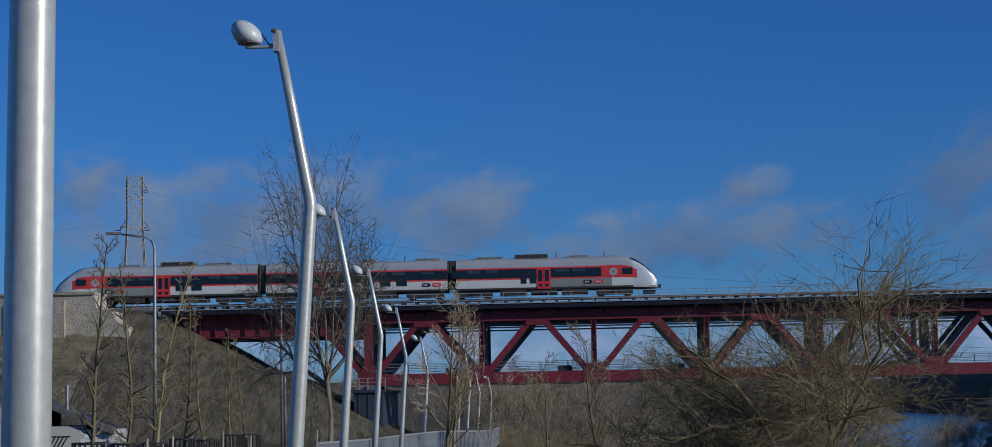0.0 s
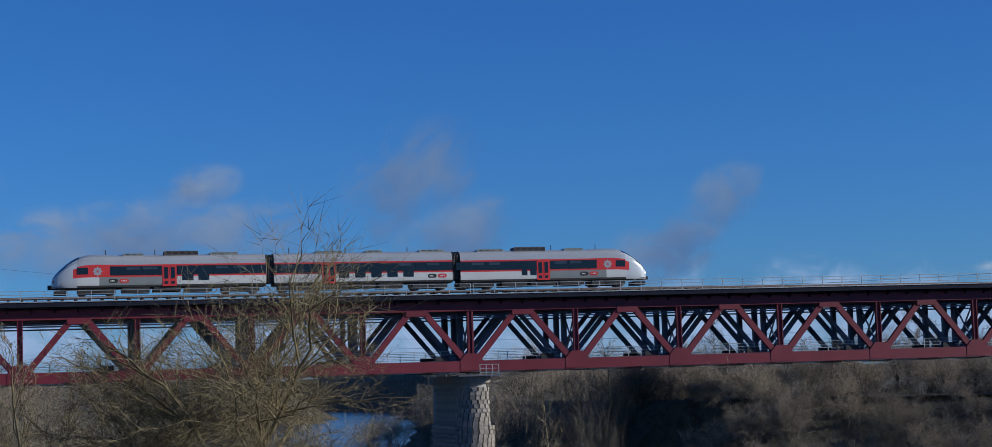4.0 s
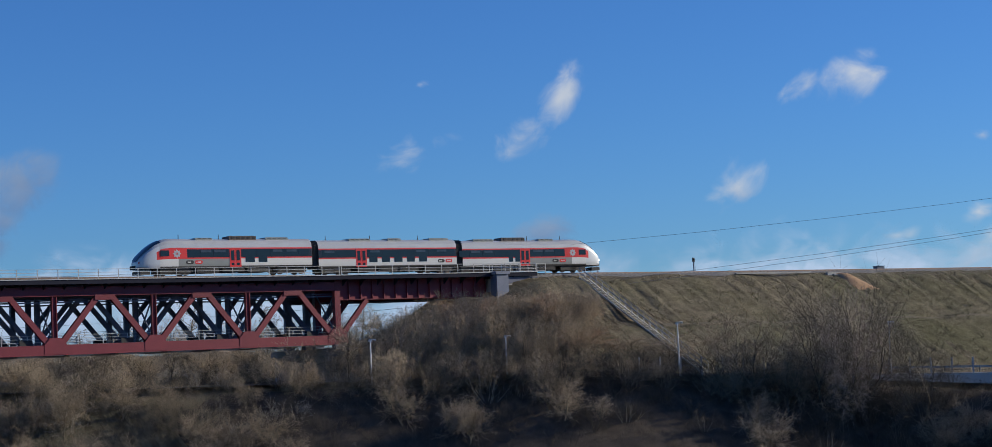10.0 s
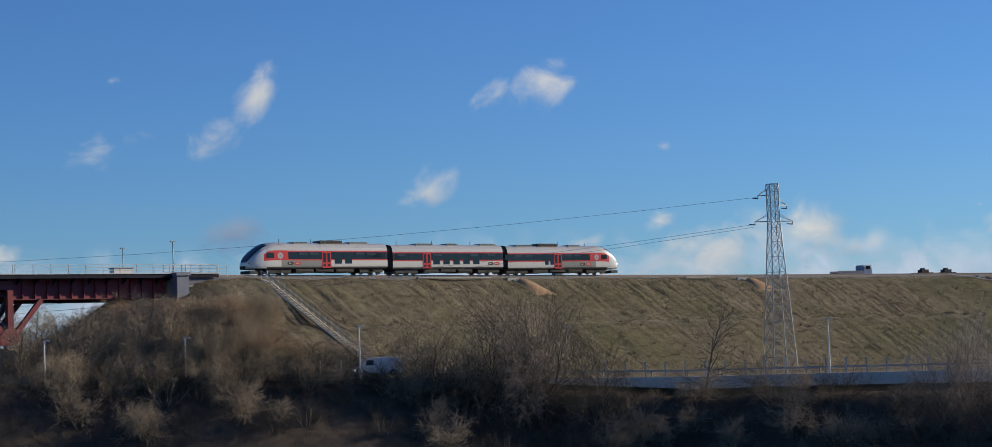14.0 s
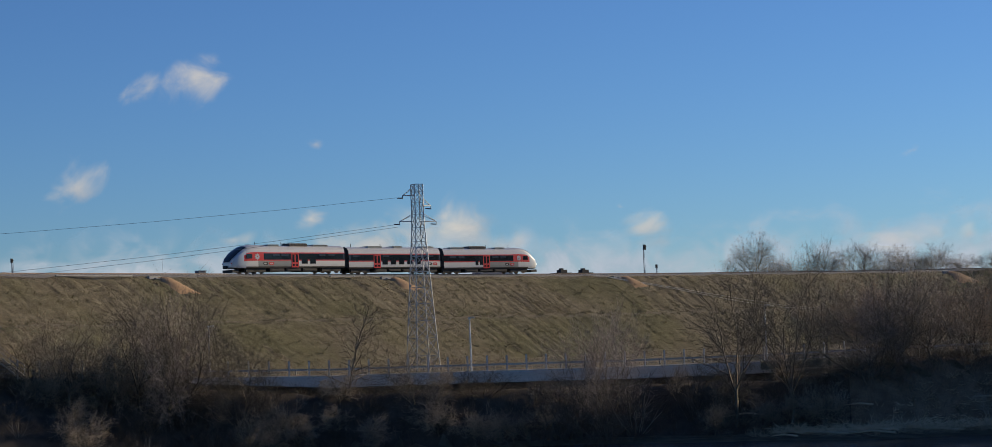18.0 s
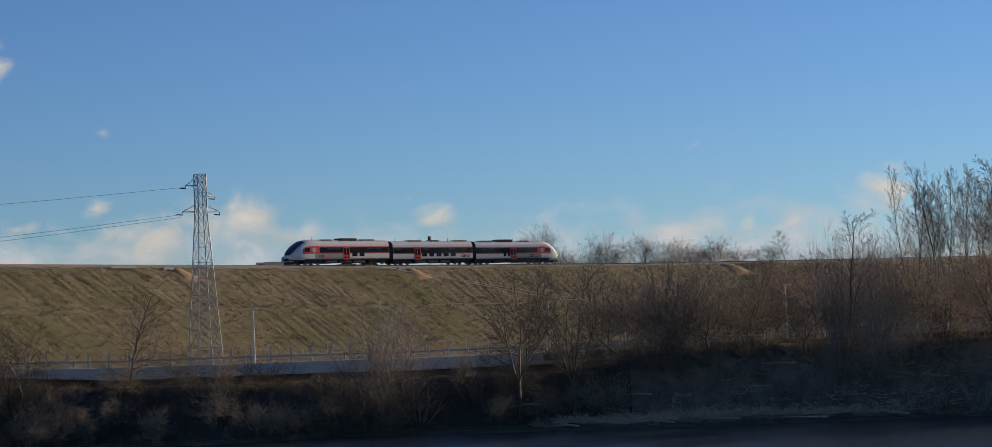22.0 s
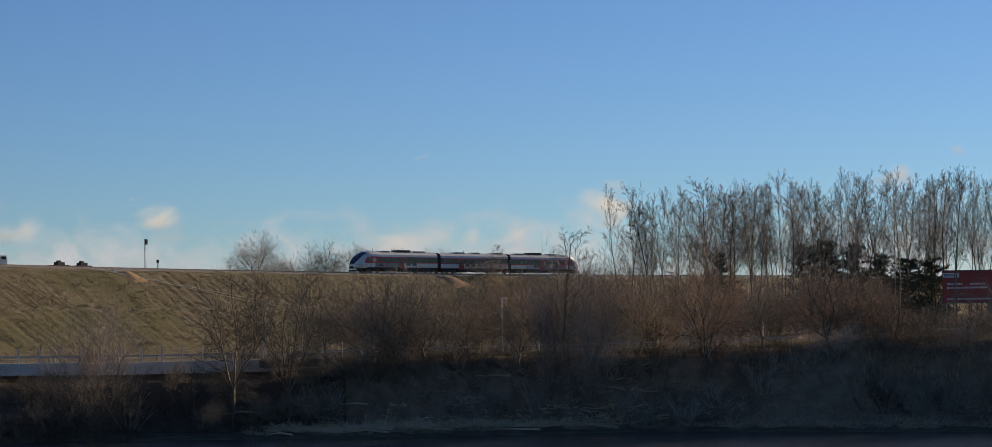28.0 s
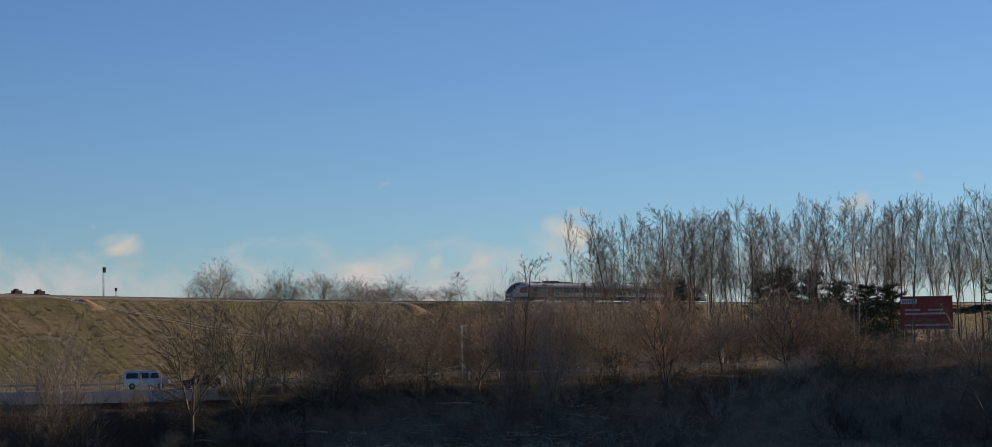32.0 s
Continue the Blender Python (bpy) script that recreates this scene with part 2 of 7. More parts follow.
def slope_material(name, straw):
    """Rough winter grass with greener patches, straw and bare clods."""
    m, nt, b = nodes_of(name)
    big = noise_at(nt, 0.06, 5, 0.6)
    mid = noise_at(nt, 0.7, 6, 0.7)
    fine = noise_at(nt, 5.0, 5, 0.75)
    tan = ramp(nt, mid, [(0.25, tuple(v * 0.55 for v in straw)), (0.5, tuple(v * 0.95 for v in straw)), (0.75, tuple(v * 1.45 for v in straw))])
    green = ramp(nt, mid, [(0.25, (0.08, 0.077, 0.042)), (0.55, (0.134, 0.124, 0.07)), (0.8, (0.2, 0.173, 0.108))])
    col = mix_col(nt, ramp(nt, big, [(0.42, (0, 0, 0)), (0.6, (1, 1, 1))]), tan, green)
    col = mix_col(nt, ramp(nt, fine, [(0.36, (0.7, 0.7, 0.7)), (0.52, (0, 0, 0))]), col, (0.055, 0.044, 0.027))
    nt.links.new(col, b.inputs["Base Color"])
    b.inputs["Roughness"].default_value = 1.0
    b.inputs["Specular IOR Level"].default_value = 0.1
    bump(nt, b, fine, 0.9, 0.15)
    return m


M_SLOPE = slope_material("embankment_turf", (0.173, 0.147, 0.1))
M_STRAW = slope_material("tan_winter_turf", (0.27, 0.215, 0.14))


def water_material():
    m, nt, b = nodes_of("river_water")
    b.inputs["Base Color"].default_value = (0.03, 0.038, 0.042, 1)
    b.inputs["Roughness"].default_value = 0.16
    b.inputs["IOR"].default_value = 1.33
    n = noise_at(nt, 0.9, 5, 0.6, (1, 0.35, 1))
    n2 = noise_at(nt, 0.12, 3, 0.5, (1, 0.5, 1))
    ad = nt.nodes.new("ShaderNodeMath")
    ad.operation = "ADD"
    nt.links.new(n, ad.inputs[0])
    nt.links.new(n2, ad.inputs[1])
    bump(nt, b, ad.outputs[0], 1.0, 0.3)
    return m


M_WATER = water_material()


# ---- mesh helpers ----
def mesh_of(name, verts, faces, material, smooth=False):
    me = bpy.data.meshes.new(name)
    me.from_pydata([tuple(v) for v in verts], [], [tuple(f) for f in faces])
    for mt in (material if isinstance(material, (list, tuple)) else [material]):
        me.materials.append(mt)
    if smooth:
        me.polygons.foreach_set("use_smooth", [True] * len(me.polygons))
    me.update()
    return me


def part(name, me, parent=None, label="", m=None, kind="", category="", group=""):
    """Links a mesh (or a bmesh with its material) as one object under a thing or part."""
    ob = new(name, me)
    if parent is not None:
        ob.parent = parent
    if m is not None:
        ob.matrix_basis = m
    return tagged(ob, label, category, group, kind)


def thing(name, label, category, m=None, group="", kind=""):
    ob = new(name)
    ob.empty_display_size = 0.3
    if m is not None:
        ob.matrix_basis = m
    return tagged(ob, label, category, group, kind)


BOX_F = [(0, 1, 3, 2), (4, 6, 7, 5), (0, 4, 5, 1), (2, 3, 7, 6), (0, 2, 6, 4), (1, 5, 7, 3)]


class Soup:
    """Collects boxes, beams and tubes into one mesh."""

    def __init__(self):
        self.v, self.f = [], []

    def box(self, x0, x1, y0, y1, z0, z1):
        n = len(self.v)
        self.v += [(x, y, z) for x in (x0, x1) for y in (y0, y1) for z in (z0, z1)]
        self.f += [tuple(n + i for i in f) for f in BOX_F]
        return self

    def beam(self, p, q, w, h, up=(0, 0, 1)):
        p, q = Vector(p), Vector(q)
        d = (q - p).normalized()
        side = d.cross(Vector(up))
        if side.length < 1e-4:
            side = d.cross(Vector((1, 0, 0)))
        side.normalize()
        top = side.cross(d).normalized()
        n = len(self.v)
        self.v += [tuple(e + side * (i * w / 2) + top * (j * h / 2)) for e in (p, q) for i in (-1, 1) for j in (-1, 1)]
        self.f += [tuple(n + i for i in f) for f in BOX_F]
        return self

    def tube(self, pts, radii, sides=8, cap=True):
        pts = [Vector(p) for p in pts]
        n = len(self.v)
        for i, p in enumerate(pts):
            d = (pts[min(i + 1, len(pts) - 1)] - pts[max(i - 1, 0)]).normalized()
            a = d.orthogonal() if abs(d.z) < 0.9 else Vector((1, 0, 0)) - d * d.x
            a.normalize()
            b = d.cross(a)
            for k in range(sides):
                t = 2 * math.pi * k / sides
                self.v.append(tuple(p + (a * math.cos(t) + b * math.sin(t)) * radii[i]))
        for i in range(len(pts) - 1):
            for k in range(sides):
                k2 = (k + 1) % sides
                self.f.append((n + i * sides + k, n + i * sides + k2, n + (i + 1) * sides + k2, n + (i + 1) * sides + k))
        if cap:
            self.f.append(tuple(n + k for k in reversed(range(sides))))
            self.f.append(tuple(n + (len(pts) - 1) * sides + k for k in range(sides)))
        return self

    def prism(self, outline, x0, x1):
        """An outline in y and z, drawn out along x."""
        n, c = len(self.v), len(outline)
        self.v += [(x0, y, z) for y, z in outline] + [(x1, y, z) for y, z in outline]
        self.f += [tuple(n + i for i in range(c)), tuple(n + c + i for i in reversed(range(c)))]
        self.f += [(n + (i + 1) % c, n + i, n + c + i, n + c + (i + 1) % c) for i in range(c)]
        return self

    def done(self, name, material, smooth=False):
        return mesh_of(name, self.v, self.f, material, smooth)


# ---- the plan: track, road and banks ----
HEAD_S = [-400, 0, 80, 140, 200, 260, 320, 400, 470, 700]
HEAD_A = [92.2, 92.2, 92.6, 95.2, 98.3, 102.8, 110.8, 120.7, 124.0, 126.0]
TS = np.arange(-400, 701, 1.0)
TA = np.radians(np.convolve(np.pad(np.interp(TS, HEAD_S, HEAD_A), 15, mode="edge"), np.ones(31) / 31, "valid"))
TX = np.cumsum(np.sin(TA))
TY = np.cumsum(np.cos(TA))
TX, TY = TX - TX[400] - 51.6, TY - TY[400] + 179.6
RAIL_S = [-400, 0, 100, 150, 190, 250, 320, 380, 440, 700]
RAIL_Z = [11.3, 11.46, 11.36, 11.16, 10.78, 10.35, 9.75, 9.35, 9.2, 9.2]


def on_track(s, off=0.0, z=0.0):
    """A point s metres along the track, off metres to the camera's side of its centre line, z above the rails."""
    a = float(np.interp(s, TS, TA))
    return Vector((float(np.interp(s, TS, TX)) + math.cos(a) * off, float(np.interp(s, TS, TY)) - math.sin(a) * off,
                   float(np.interp(s, RAIL_S, RAIL_Z)) + z))


def track_pose(s, off=0.0, z=0.0):
    p = on_track(s, off, z)
    return pose(p.x, p.y, p.z, 0, 0, 90 - math.degrees(float(np.interp(s, TS, TA))))


def polar(az, r, z=0.0):
    return Vector((r * math.sin(radians(az)), r * math.cos(radians(az)), z))


ROAD_AZ = [24, 34, 44, 50, 54, 58, 63, 67, 72, 78, 82, 87, 91, 96, 104]
ROAD_R = [190, 192, 198, 203, 206, 207, 207, 207, 206, 203, 206, 215, 228, 255, 330]
ROAD_Z = [0.0, -0.4, -1.1, -2.2, -2.65, -2.8, -3.0, -2.95, -2.65, -2.33, -2.1, -1.5, -1.2, -1.0, -0.8]
RA = np.arange(24, 104.01, 0.5)
RR = np.convolve(np.pad(np.interp(RA, ROAD_AZ, ROAD_R), 4, mode="edge"), np.ones(9) / 9, "valid")
RX, RY, RZ = RR * np.sin(np.radians(RA)), RR * np.cos(np.radians(RA)), np.interp(RA, ROAD_AZ, ROAD_Z)
WATER = -10.2
EDGE_R = np.array([(230, -600), (202, -100), (187, 0), (182.5, 38), (176.5, 56), (171.5, 68), (166, 91), (150, 117), (131, 136), (103, 148), (71, 156), (62, 178), (70, 270), (100, 400), (170, 640), (300, 1100), (340, 3000)], float)
EDGE_L = np.array([(24, -600), (24, 0), (20, 60), (15, 150), (15, 240), (30, 360), (80, 560), (200, 1000), (240, 3000)], float)


def near_line(px, py, lx, ly):
    """Nearest sample of a line for each point: index and distance."""
    best, idx = np.full(px.shape, 1e9), np.zeros(px.shape, int)
    for i in range(len(lx)):
        d = np.hypot(px - lx[i], py - ly[i])
        m = d < best
        best[m], idx[m] = d[m], i
    return idx, best


def height(px, py):
    """Height of the ground at arrays of places."""
    px, py = np.asarray(px, float), np.asarray(py, float)
    er = np.interp(py, EDGE_R[:, 1], EDGE_R[:, 0])
    el = np.interp(py, EDGE_L[:, 1], EDGE_L[:, 0])
    wob = 0.8 * np.sin(py * 0.13) + 0.7 * np.sin(py * 0.31 + 1)
    e_r, e_l = px - er + wob, el - px + wob * 0.5
    # right bank: from the water up to the road, then level ground and low hills far off
    idx, dr = near_line(px, py, RX, RY)
    land = (np.hypot(px, py) > RR[idx])
    zr = RZ[idx]
    rise = np.clip(e_r, 0, None)
    beach = np.interp(RA[idx], [60, 66, 70, 74, 78, 82, 86, 92, 96], [4.0, 8.0, 9.0, 7.5, 6.0, 7.5, 12.0, 12.0, 4.0])
    tilt = beach * 0.12
    bluff = np.where(rise < beach, WATER + rise * tilt / beach, WATER + tilt + (rise - beach) * np.interp(RA[idx], [64, 68], [1.3, 2.0]))
    depth = np.interp(RA[idx], [47, 53, 68, 72], [0.6, 2.1, 2.1, 0.6])
    bank = np.where(land, np.minimum(zr, bluff), np.minimum(bluff, zr - depth * np.clip((dr - 0.2) / 3.6, 0, 1)))
    far = np.hypot(px, py)
    below = np.clip(RR[idx] - far - 4.0, 0, None)
    bank = np.minimum(bank, zr - 0.4 - below * 0.8 + np.interp(RA[idx], [39, 47], [0, 30])) * (below > 0) + bank * (below <= 0)
    hill = np.clip((far - 420) / 900, 0, 1) ** 1.3 * (12 + 7 * np.sin(px * 0.004 + 1) + 5 * np.sin(py * 0.006))
    right = np.where(e_r > 0, bank + hill, WATER + np.clip(e_r, -6, 0) * 0.35)
    # left bank: a grassy slope up to the promenade
    prom = np.interp(py, [0, 60, 150, 200, 400], [0, -0.5, -1.4, -1.4, -1.0])
    left = np.where(e_l > 0, np.minimum(WATER + e_l * 0.62, prom) + hill, WATER + np.clip(e_l, -6, 0) * 0.4)
    g = np.maximum(right, left)
    # railway embankments with a berm, on both banks
    for lo, hi in ((192, 700), (-400, 14)):
        i0, i1 = lo + 400, hi + 401
        ii, d = near_line(px, py, TX[i0:i1:3], TY[i0:i1:3])
        s = TS[i0:i1:3][ii]
        zt = np.interp(s, RAIL_S, RAIL_Z) - 0.55
        a = TA[i0:i1:3][ii]
        side = (px - TX[i0:i1:3][ii]) * np.cos(a) - (py - TY[i0:i1:3][ii]) * np.sin(a)
        along = (px - TX[i0:i1:3][ii]) * np.sin(a) + (py - TY[i0:i1:3][ii]) * np.cos(a)
        over = np.where(np.abs(along) > 1.6, np.abs(along) - 1.6, 0)
        d = np.hypot(over, np.where(side > 0, side, np.clip(-7.0 - side, 0, None)))
        drop = np.clip(d - 4.3, 0, None)
        z = zt - np.where(drop < 10.5, drop / 1.75, np.where(drop < 12.3, 6.0 + (drop - 10.5) * 0.1, 6.18 + (drop - 12.3) / 1.8))
        g = np.maximum(g, z)
    return g


GRID = {}


def ground_z(x, y):
    """Height of the built ground at one place."""
    xs, ys, gz = GRID["xs"], GRID["ys"], GRID["z"]
    i, j = min(max(int(np.searchsorted(xs, x)) - 1, 0), len(xs) - 2), min(max(int(np.searchsorted(ys, y)) - 1, 0), len(ys) - 2)
    u, v = (x - xs[i]) / (xs[i + 1] - xs[i]), (y - ys[j]) / (ys[j + 1] - ys[j])
    return float((gz[j, i] * (1 - u) + gz[j, i + 1] * u) * (1 - v) + (gz[j + 1, i] * (1 - u) + gz[j + 1, i + 1] * u) * v)


def ground():
    xs = np.unique(np.concatenate([np.array([-4500, -3000, -1800, -1100, -700, -450, -300, -220, -180]), np.arange(-150, 430, 2.0), np.arange(430, 800, 30.0), np.array([900, 1200, 1800, 2800, 4500])]))
    ys = np.unique(np.concatenate([np.array([-4500, -2500, -1200, -500, -200, -100, -60]), np.arange(-40, 262, 2.0), np.arange(262, 800, 25.0), np.array([900, 1050, 1250, 1600, 2200, 3000, 4500])]))
    gx, gy = np.meshgrid(xs, ys)
    gz = height(gx.ravel(), gy.ravel())
    inside = (np.abs(gx.ravel() - 140) < 300) & (np.abs(gy.ravel() - 110) < 150)
    gz = gz + inside * np.array([0.22 * noise.noise((x * 0.21, y * 0.21, 3)) + 0.12 * noise.noise((x * 0.6, y * 0.6, 8)) for x, y in zip(gx.ravel(), gy.ravel())])
    GRID.update(xs=xs, ys=ys, z=gz.reshape(gx.shape))
    n, m = gx.shape
    faces = [(j * m + i, j * m + i + 1, (j + 1) * m + i + 1, (j + 1) * m + i) for j in range(n - 1) for i in range(m - 1)]
    me = mesh_of("ground", np.stack([gx.ravel(), gy.ravel(), gz], 1).tolist(), faces, M_GROUND, True)
    part("ground", me, label="dry winter grass and bare earth with furrowed slopes", kind="structure", category="ground")
    wx, wy = [-900, 1200], [-2500, 4400]
    s = Soup()
    s.v = [(x, y, WATER) for y in wy for x in wx]
    s.f = [(0, 1, 3, 2)]
    part("water", s.done("water", M_WATER), label="dark rippled river water reflecting the sky", kind="structure", category="river")


ground()
# ---- the railway bridge ----
SPANS = ((39.8, 102.2, 6), (102.2, 164.6, 6))
CHORD_Z, TOP_Z = -6.95, -1.35


def bridge_frame(s0, s1, off):
    """A straight frame from one pier to the next: x along the bridge, y away from the camera, z up."""
    p, q = on_track(s0, off), on_track(s1, off)
    d = (q - p)
    d.z = 0
    length = d.length
    return pose(p.x, p.y, 11.0, 0, 0, math.degrees(math.atan2(d.y, d.x))), length


def truss_plane(parent, length, panels, y, mats, seen=True):
    """One truss: chords, verticals at the lower joints, diagonals in pairs, and gusset plates."""
    chord_m, web_m = mats
    step = length / panels
    w = 0.55
    wide = 0.56 if seen else 0.42
    part("bottom_chord", Soup().box(-0.3, length + 0.3, y - w / 2, y + w / 2, CHORD_Z - 0.5, CHORD_Z + 0.45).box(-0.3, length + 0.3, y - 0.4, y + 0.4, CHORD_Z - 0.55, CHORD_Z - 0.5).done("bottom_chord", chord_m), parent)
    part("top_chord", Soup().box(-0.3, length + 0.3, y - w / 2, y + w / 2, TOP_Z - 0.42, TOP_Z + 0.42).box(-0.3, length + 0.3, y - 0.4, y + 0.4, TOP_Z + 0.42, TOP_Z + 0.47).done("top_chord", chord_m), parent)
    for i in range(panels + 1):
        x = i * step
        v = Soup()
        for dx in (-0.21, 0.21):
            v.box(x + dx - 0.04, x + dx + 0.04, y - 0.22, y + 0.22, CHORD_Z + 0.3, TOP_Z - 0.3)
        v.box(x - 0.2, x + 0.2, y - 0.05, y + 0.05, CHORD_Z + 0.3, TOP_Z - 0.3)
        part("vertical", v.done("vertical", web_m), parent)
        if seen:
            g = Soup()
            for dy in (-w / 2 - 0.02, w / 2 + 0.02):
                n = len(g.v)
                out = [(-1.15, -0.45), (1.15, -0.45), (1.15, 0.45), (0.55, 1.15), (-0.55, 1.15), (-1.15, 0.45)]
                g.v += [(x + a, y + dy - 0.015, CHORD_Z + b) for a, b in out] + [(x + a, y + dy + 0.015, CHORD_Z + b) for a, b in out]
                g.f += [tuple(n + k for k in range(6)), tuple(n + 11 - k for k in range(6))] + [(n + k, n + 6 + k, n + 6 + (k + 1) % 6, n + (k + 1) % 6) for k in range(6)]
            part("gusset_plate", g.done("gusset_plate", chord_m), parent)
    for i in range(panels):
        a, mid, b = i * step, (i + 0.5) * step, (i + 1) * step
        for lo, hi in ((a, mid), (b, mid)):
            sgn = 1 if hi > lo else -1
            p0, p1 = Vector((lo + sgn * 0.5, y, CHORD_Z + 0.35)), Vector((hi - sgn * 0.55, y, TOP_Z - 0.3))
            d = Soup()
            for dy in (-0.2, 0.2):
                d.beam(p0 + Vector((0, dy, 0)), p1 + Vector((0, dy, 0)), wide, 0.05, (0, 1, 0))
            d.beam(p0, p1, 0.05, 0.36, (0, 1, 0))
            part("diagonal", d.done("diagonal", web_m), parent)
        if seen:
            g = Soup().box(mid - 1.05, mid + 1.05, y - w / 2 - 0.035, y - w / 2 - 0.005, TOP_Z - 0.85, TOP_Z - 0.3)
            part("gusset_plate", g.done("gusset_plate", chord_m), parent)


def railing(parent, x0, x1, y, z, high, bay, rails=3, tall=None):
    """Posts and rails as separate parts."""
    n = max(1, round((x1 - x0) / bay))
    post = Soup().box(-0.035, 0.035, -0.035, 0.035, 0, high).done("rail_post", M_GALV)
    for i in range(n + 1):
        part("rail_post", post, parent, m=pose(x0 + (x1 - x0) * i / n, y, z))
    for k in range(rails):
        zz = z + high * (1 - k / rails)
        part("handrail", Soup().box(x0, x1, y - 0.03, y + 0.03, zz - 0.045, zz).done("handrail", M_GALV), parent)


def truss_span(s0, s1, panels, off, mats, name, label, near):
    m, length = bridge_frame(s0, s1, off)
    b = thing(name, label, "railway bridge", m, "spans of the railway bridge")
    truss_plane(b, length, panels, -2.3, mats, near)
    truss_plane(b, length, panels, 2.3, (M_DARKSTEEL, M_OLDBRIDGE) if near else mats, False)
    step = length / panels
    for i in range(panels * 2 + 1):
        x = i * step / 2
        part("cross_beam", Soup().box(x - 0.15, x + 0.15, -2.3, 2.3, TOP_Z - 0.1, TOP_Z + 0.4).done("cross_beam", M_DARKSTEEL), b)
        if i % 2 == 0 and near:
            part("cross_beam", Soup().box(x - 0.12, x + 0.12, -2.3, 2.3, CHORD_Z - 0.3, CHORD_Z + 0.2).done("cross_beam", M_DARKSTEEL), b)
            part("sway_brace", Soup().beam((x, -2.2, CHORD_Z + 0.5), (x, 2.2, TOP_Z - 0.6), 0.12, 0.12).beam((x, 2.2, CHORD_Z + 0.5), (x, -2.2, TOP_Z - 0.6), 0.12, 0.12).done("sway_brace", M_OLDBRIDGE), b)
    for y in (-1.0, 1.0):
        part("stringer", Soup().box(0, length, y - 0.14, y + 0.14, TOP_Z + 0.4, -0.45).done("stringer", M_DARKSTEEL), b)
    # inspection pipe under the top chord and walkway along the bottom chord
    part("service_pipe", Soup().beam((0, -1.75, TOP_Z - 1.0), (length, -1.75, TOP_Z - 1.0), 0.14, 0.14).beam((0, -1.75, TOP_Z - 0.75), (length, -1.75, TOP_Z - 0.75), 0.06, 0.06).done("service_pipe", M_OLDBRIDGE), b)
    part("walkway", Soup().box(0, length, -1.9, -0.9, CHORD_Z + 0.4, CHORD_Z + 0.48).done("walkway", M_DULLSTEEL), b)
    railing(b, 0.3, length - 0.3, -1.85, CHORD_Z + 0.48, 0.95, 2.6)
    for i in range(panels * 2):
        x = (i + 0.5) * step / 2
        part("soffit_plate", Soup().box(x - 1.3, x + 1.3, -2.5, -1.6, CHORD_Z - 0.68, CHORD_Z - 0.56).done("soffit_plate", M_CONC), b, "pale plate under the chord")
    for i in range(panels):
        x = (i + 1) * step - 2.6
        part("gate_box", Soup().box(x - 0.8, x + 0.5, -2.0, -1.5, CHORD_Z + 0.48, CHORD_Z + 0.95).done("gate_box", M_BLACK), b, "dark box on the walkway")
    return b, length


def deck(s0, s1, off, near):
    """Deck boards, kerb, side walkway and its handrail above the trusses; runs over several spans."""
    m, length = bridge_frame(s0, s1, off)
    b = thing("bridge_deck", "open steel bridge deck with timber sleepers and grey handrails", "bridge deck", m, "bridge decks")
    part("deck_plate", Soup().box(0, length, -3.55, 3.55, -0.62, -0.5).done("deck_plate", M_DARKSTEEL), b)
    part("edge_beam", Soup().box(0, length, -3.67, -3.55, -0.66, -0.2).done("edge_beam", M_NAVY), b)
    part("edge_strip", Soup().box(0, length, -3.75, -3.67, -0.24, -0.16).done("edge_strip", M_GALV), b, "pale galvanised edge strip")
    za, zb = on_track(s0).z - 11.0, on_track(s1).z - 11.0
    for y in (-0.76, 0.76):
        part("rail", Soup().beam((0, y, za - 0.085), (length, y, zb - 0.085), 0.07, 0.17).beam((0, y, za - 0.18), (length, y, zb - 0.18), 0.14, 0.02).done("rail", M_RAIL), b)
    br = Soup()
    br.v = [(x, y, z) for x in (-0.05, 0.05) for y, z in ((-3.6, -0.62), (-2.3, -0.62), (-2.3, -1.3))]
    br.f = [(0, 1, 2), (5, 4, 3), (0, 3, 4, 1), (1, 4, 5, 2), (2, 5, 3, 0)]
    br = br.done("bracket", M_NAVY)
    for i in range(int(length / 2.08)):
        part("bracket", br, b, m=pose(1.0 + i * 2.08, 0, 0))
    n = int(length / 1.2)
    for i in range(n):
        x = 0.6 + i * 1.2
        part("sleeper", Soup().box(x - 0.12, x + 0.12, -1.35, 1.35, -0.5, za + (zb - za) * x / length - 0.19).done("sleeper", M_UNDER), b)
    if near:
        railing(b, 0.2, length - 0.2, -3.7, -0.16, 0.95, 2.08)
    return b


NEAR, FAR_OFF = 0.0, -7.2
for s0, s1, n in SPANS:
    truss_span(s0, s1, n, NEAR, (M_MAROON, M_MAROON), "truss_span", "maroon riveted steel truss span under the railway deck", True)
    truss_span(s0, s1, n, FAR_OFF, (M_DARKSTEEL, M_OLDBRIDGE), "truss_span", "dark grey steel truss span behind the maroon one", False)
for a, b_ in ((20.5, 39.8), (39.8, 102.2), (102.2, 164.6), (164.6, 189.5)):
    deck(a, b_, NEAR, True)
    deck(a, b_, FAR_OFF, False)


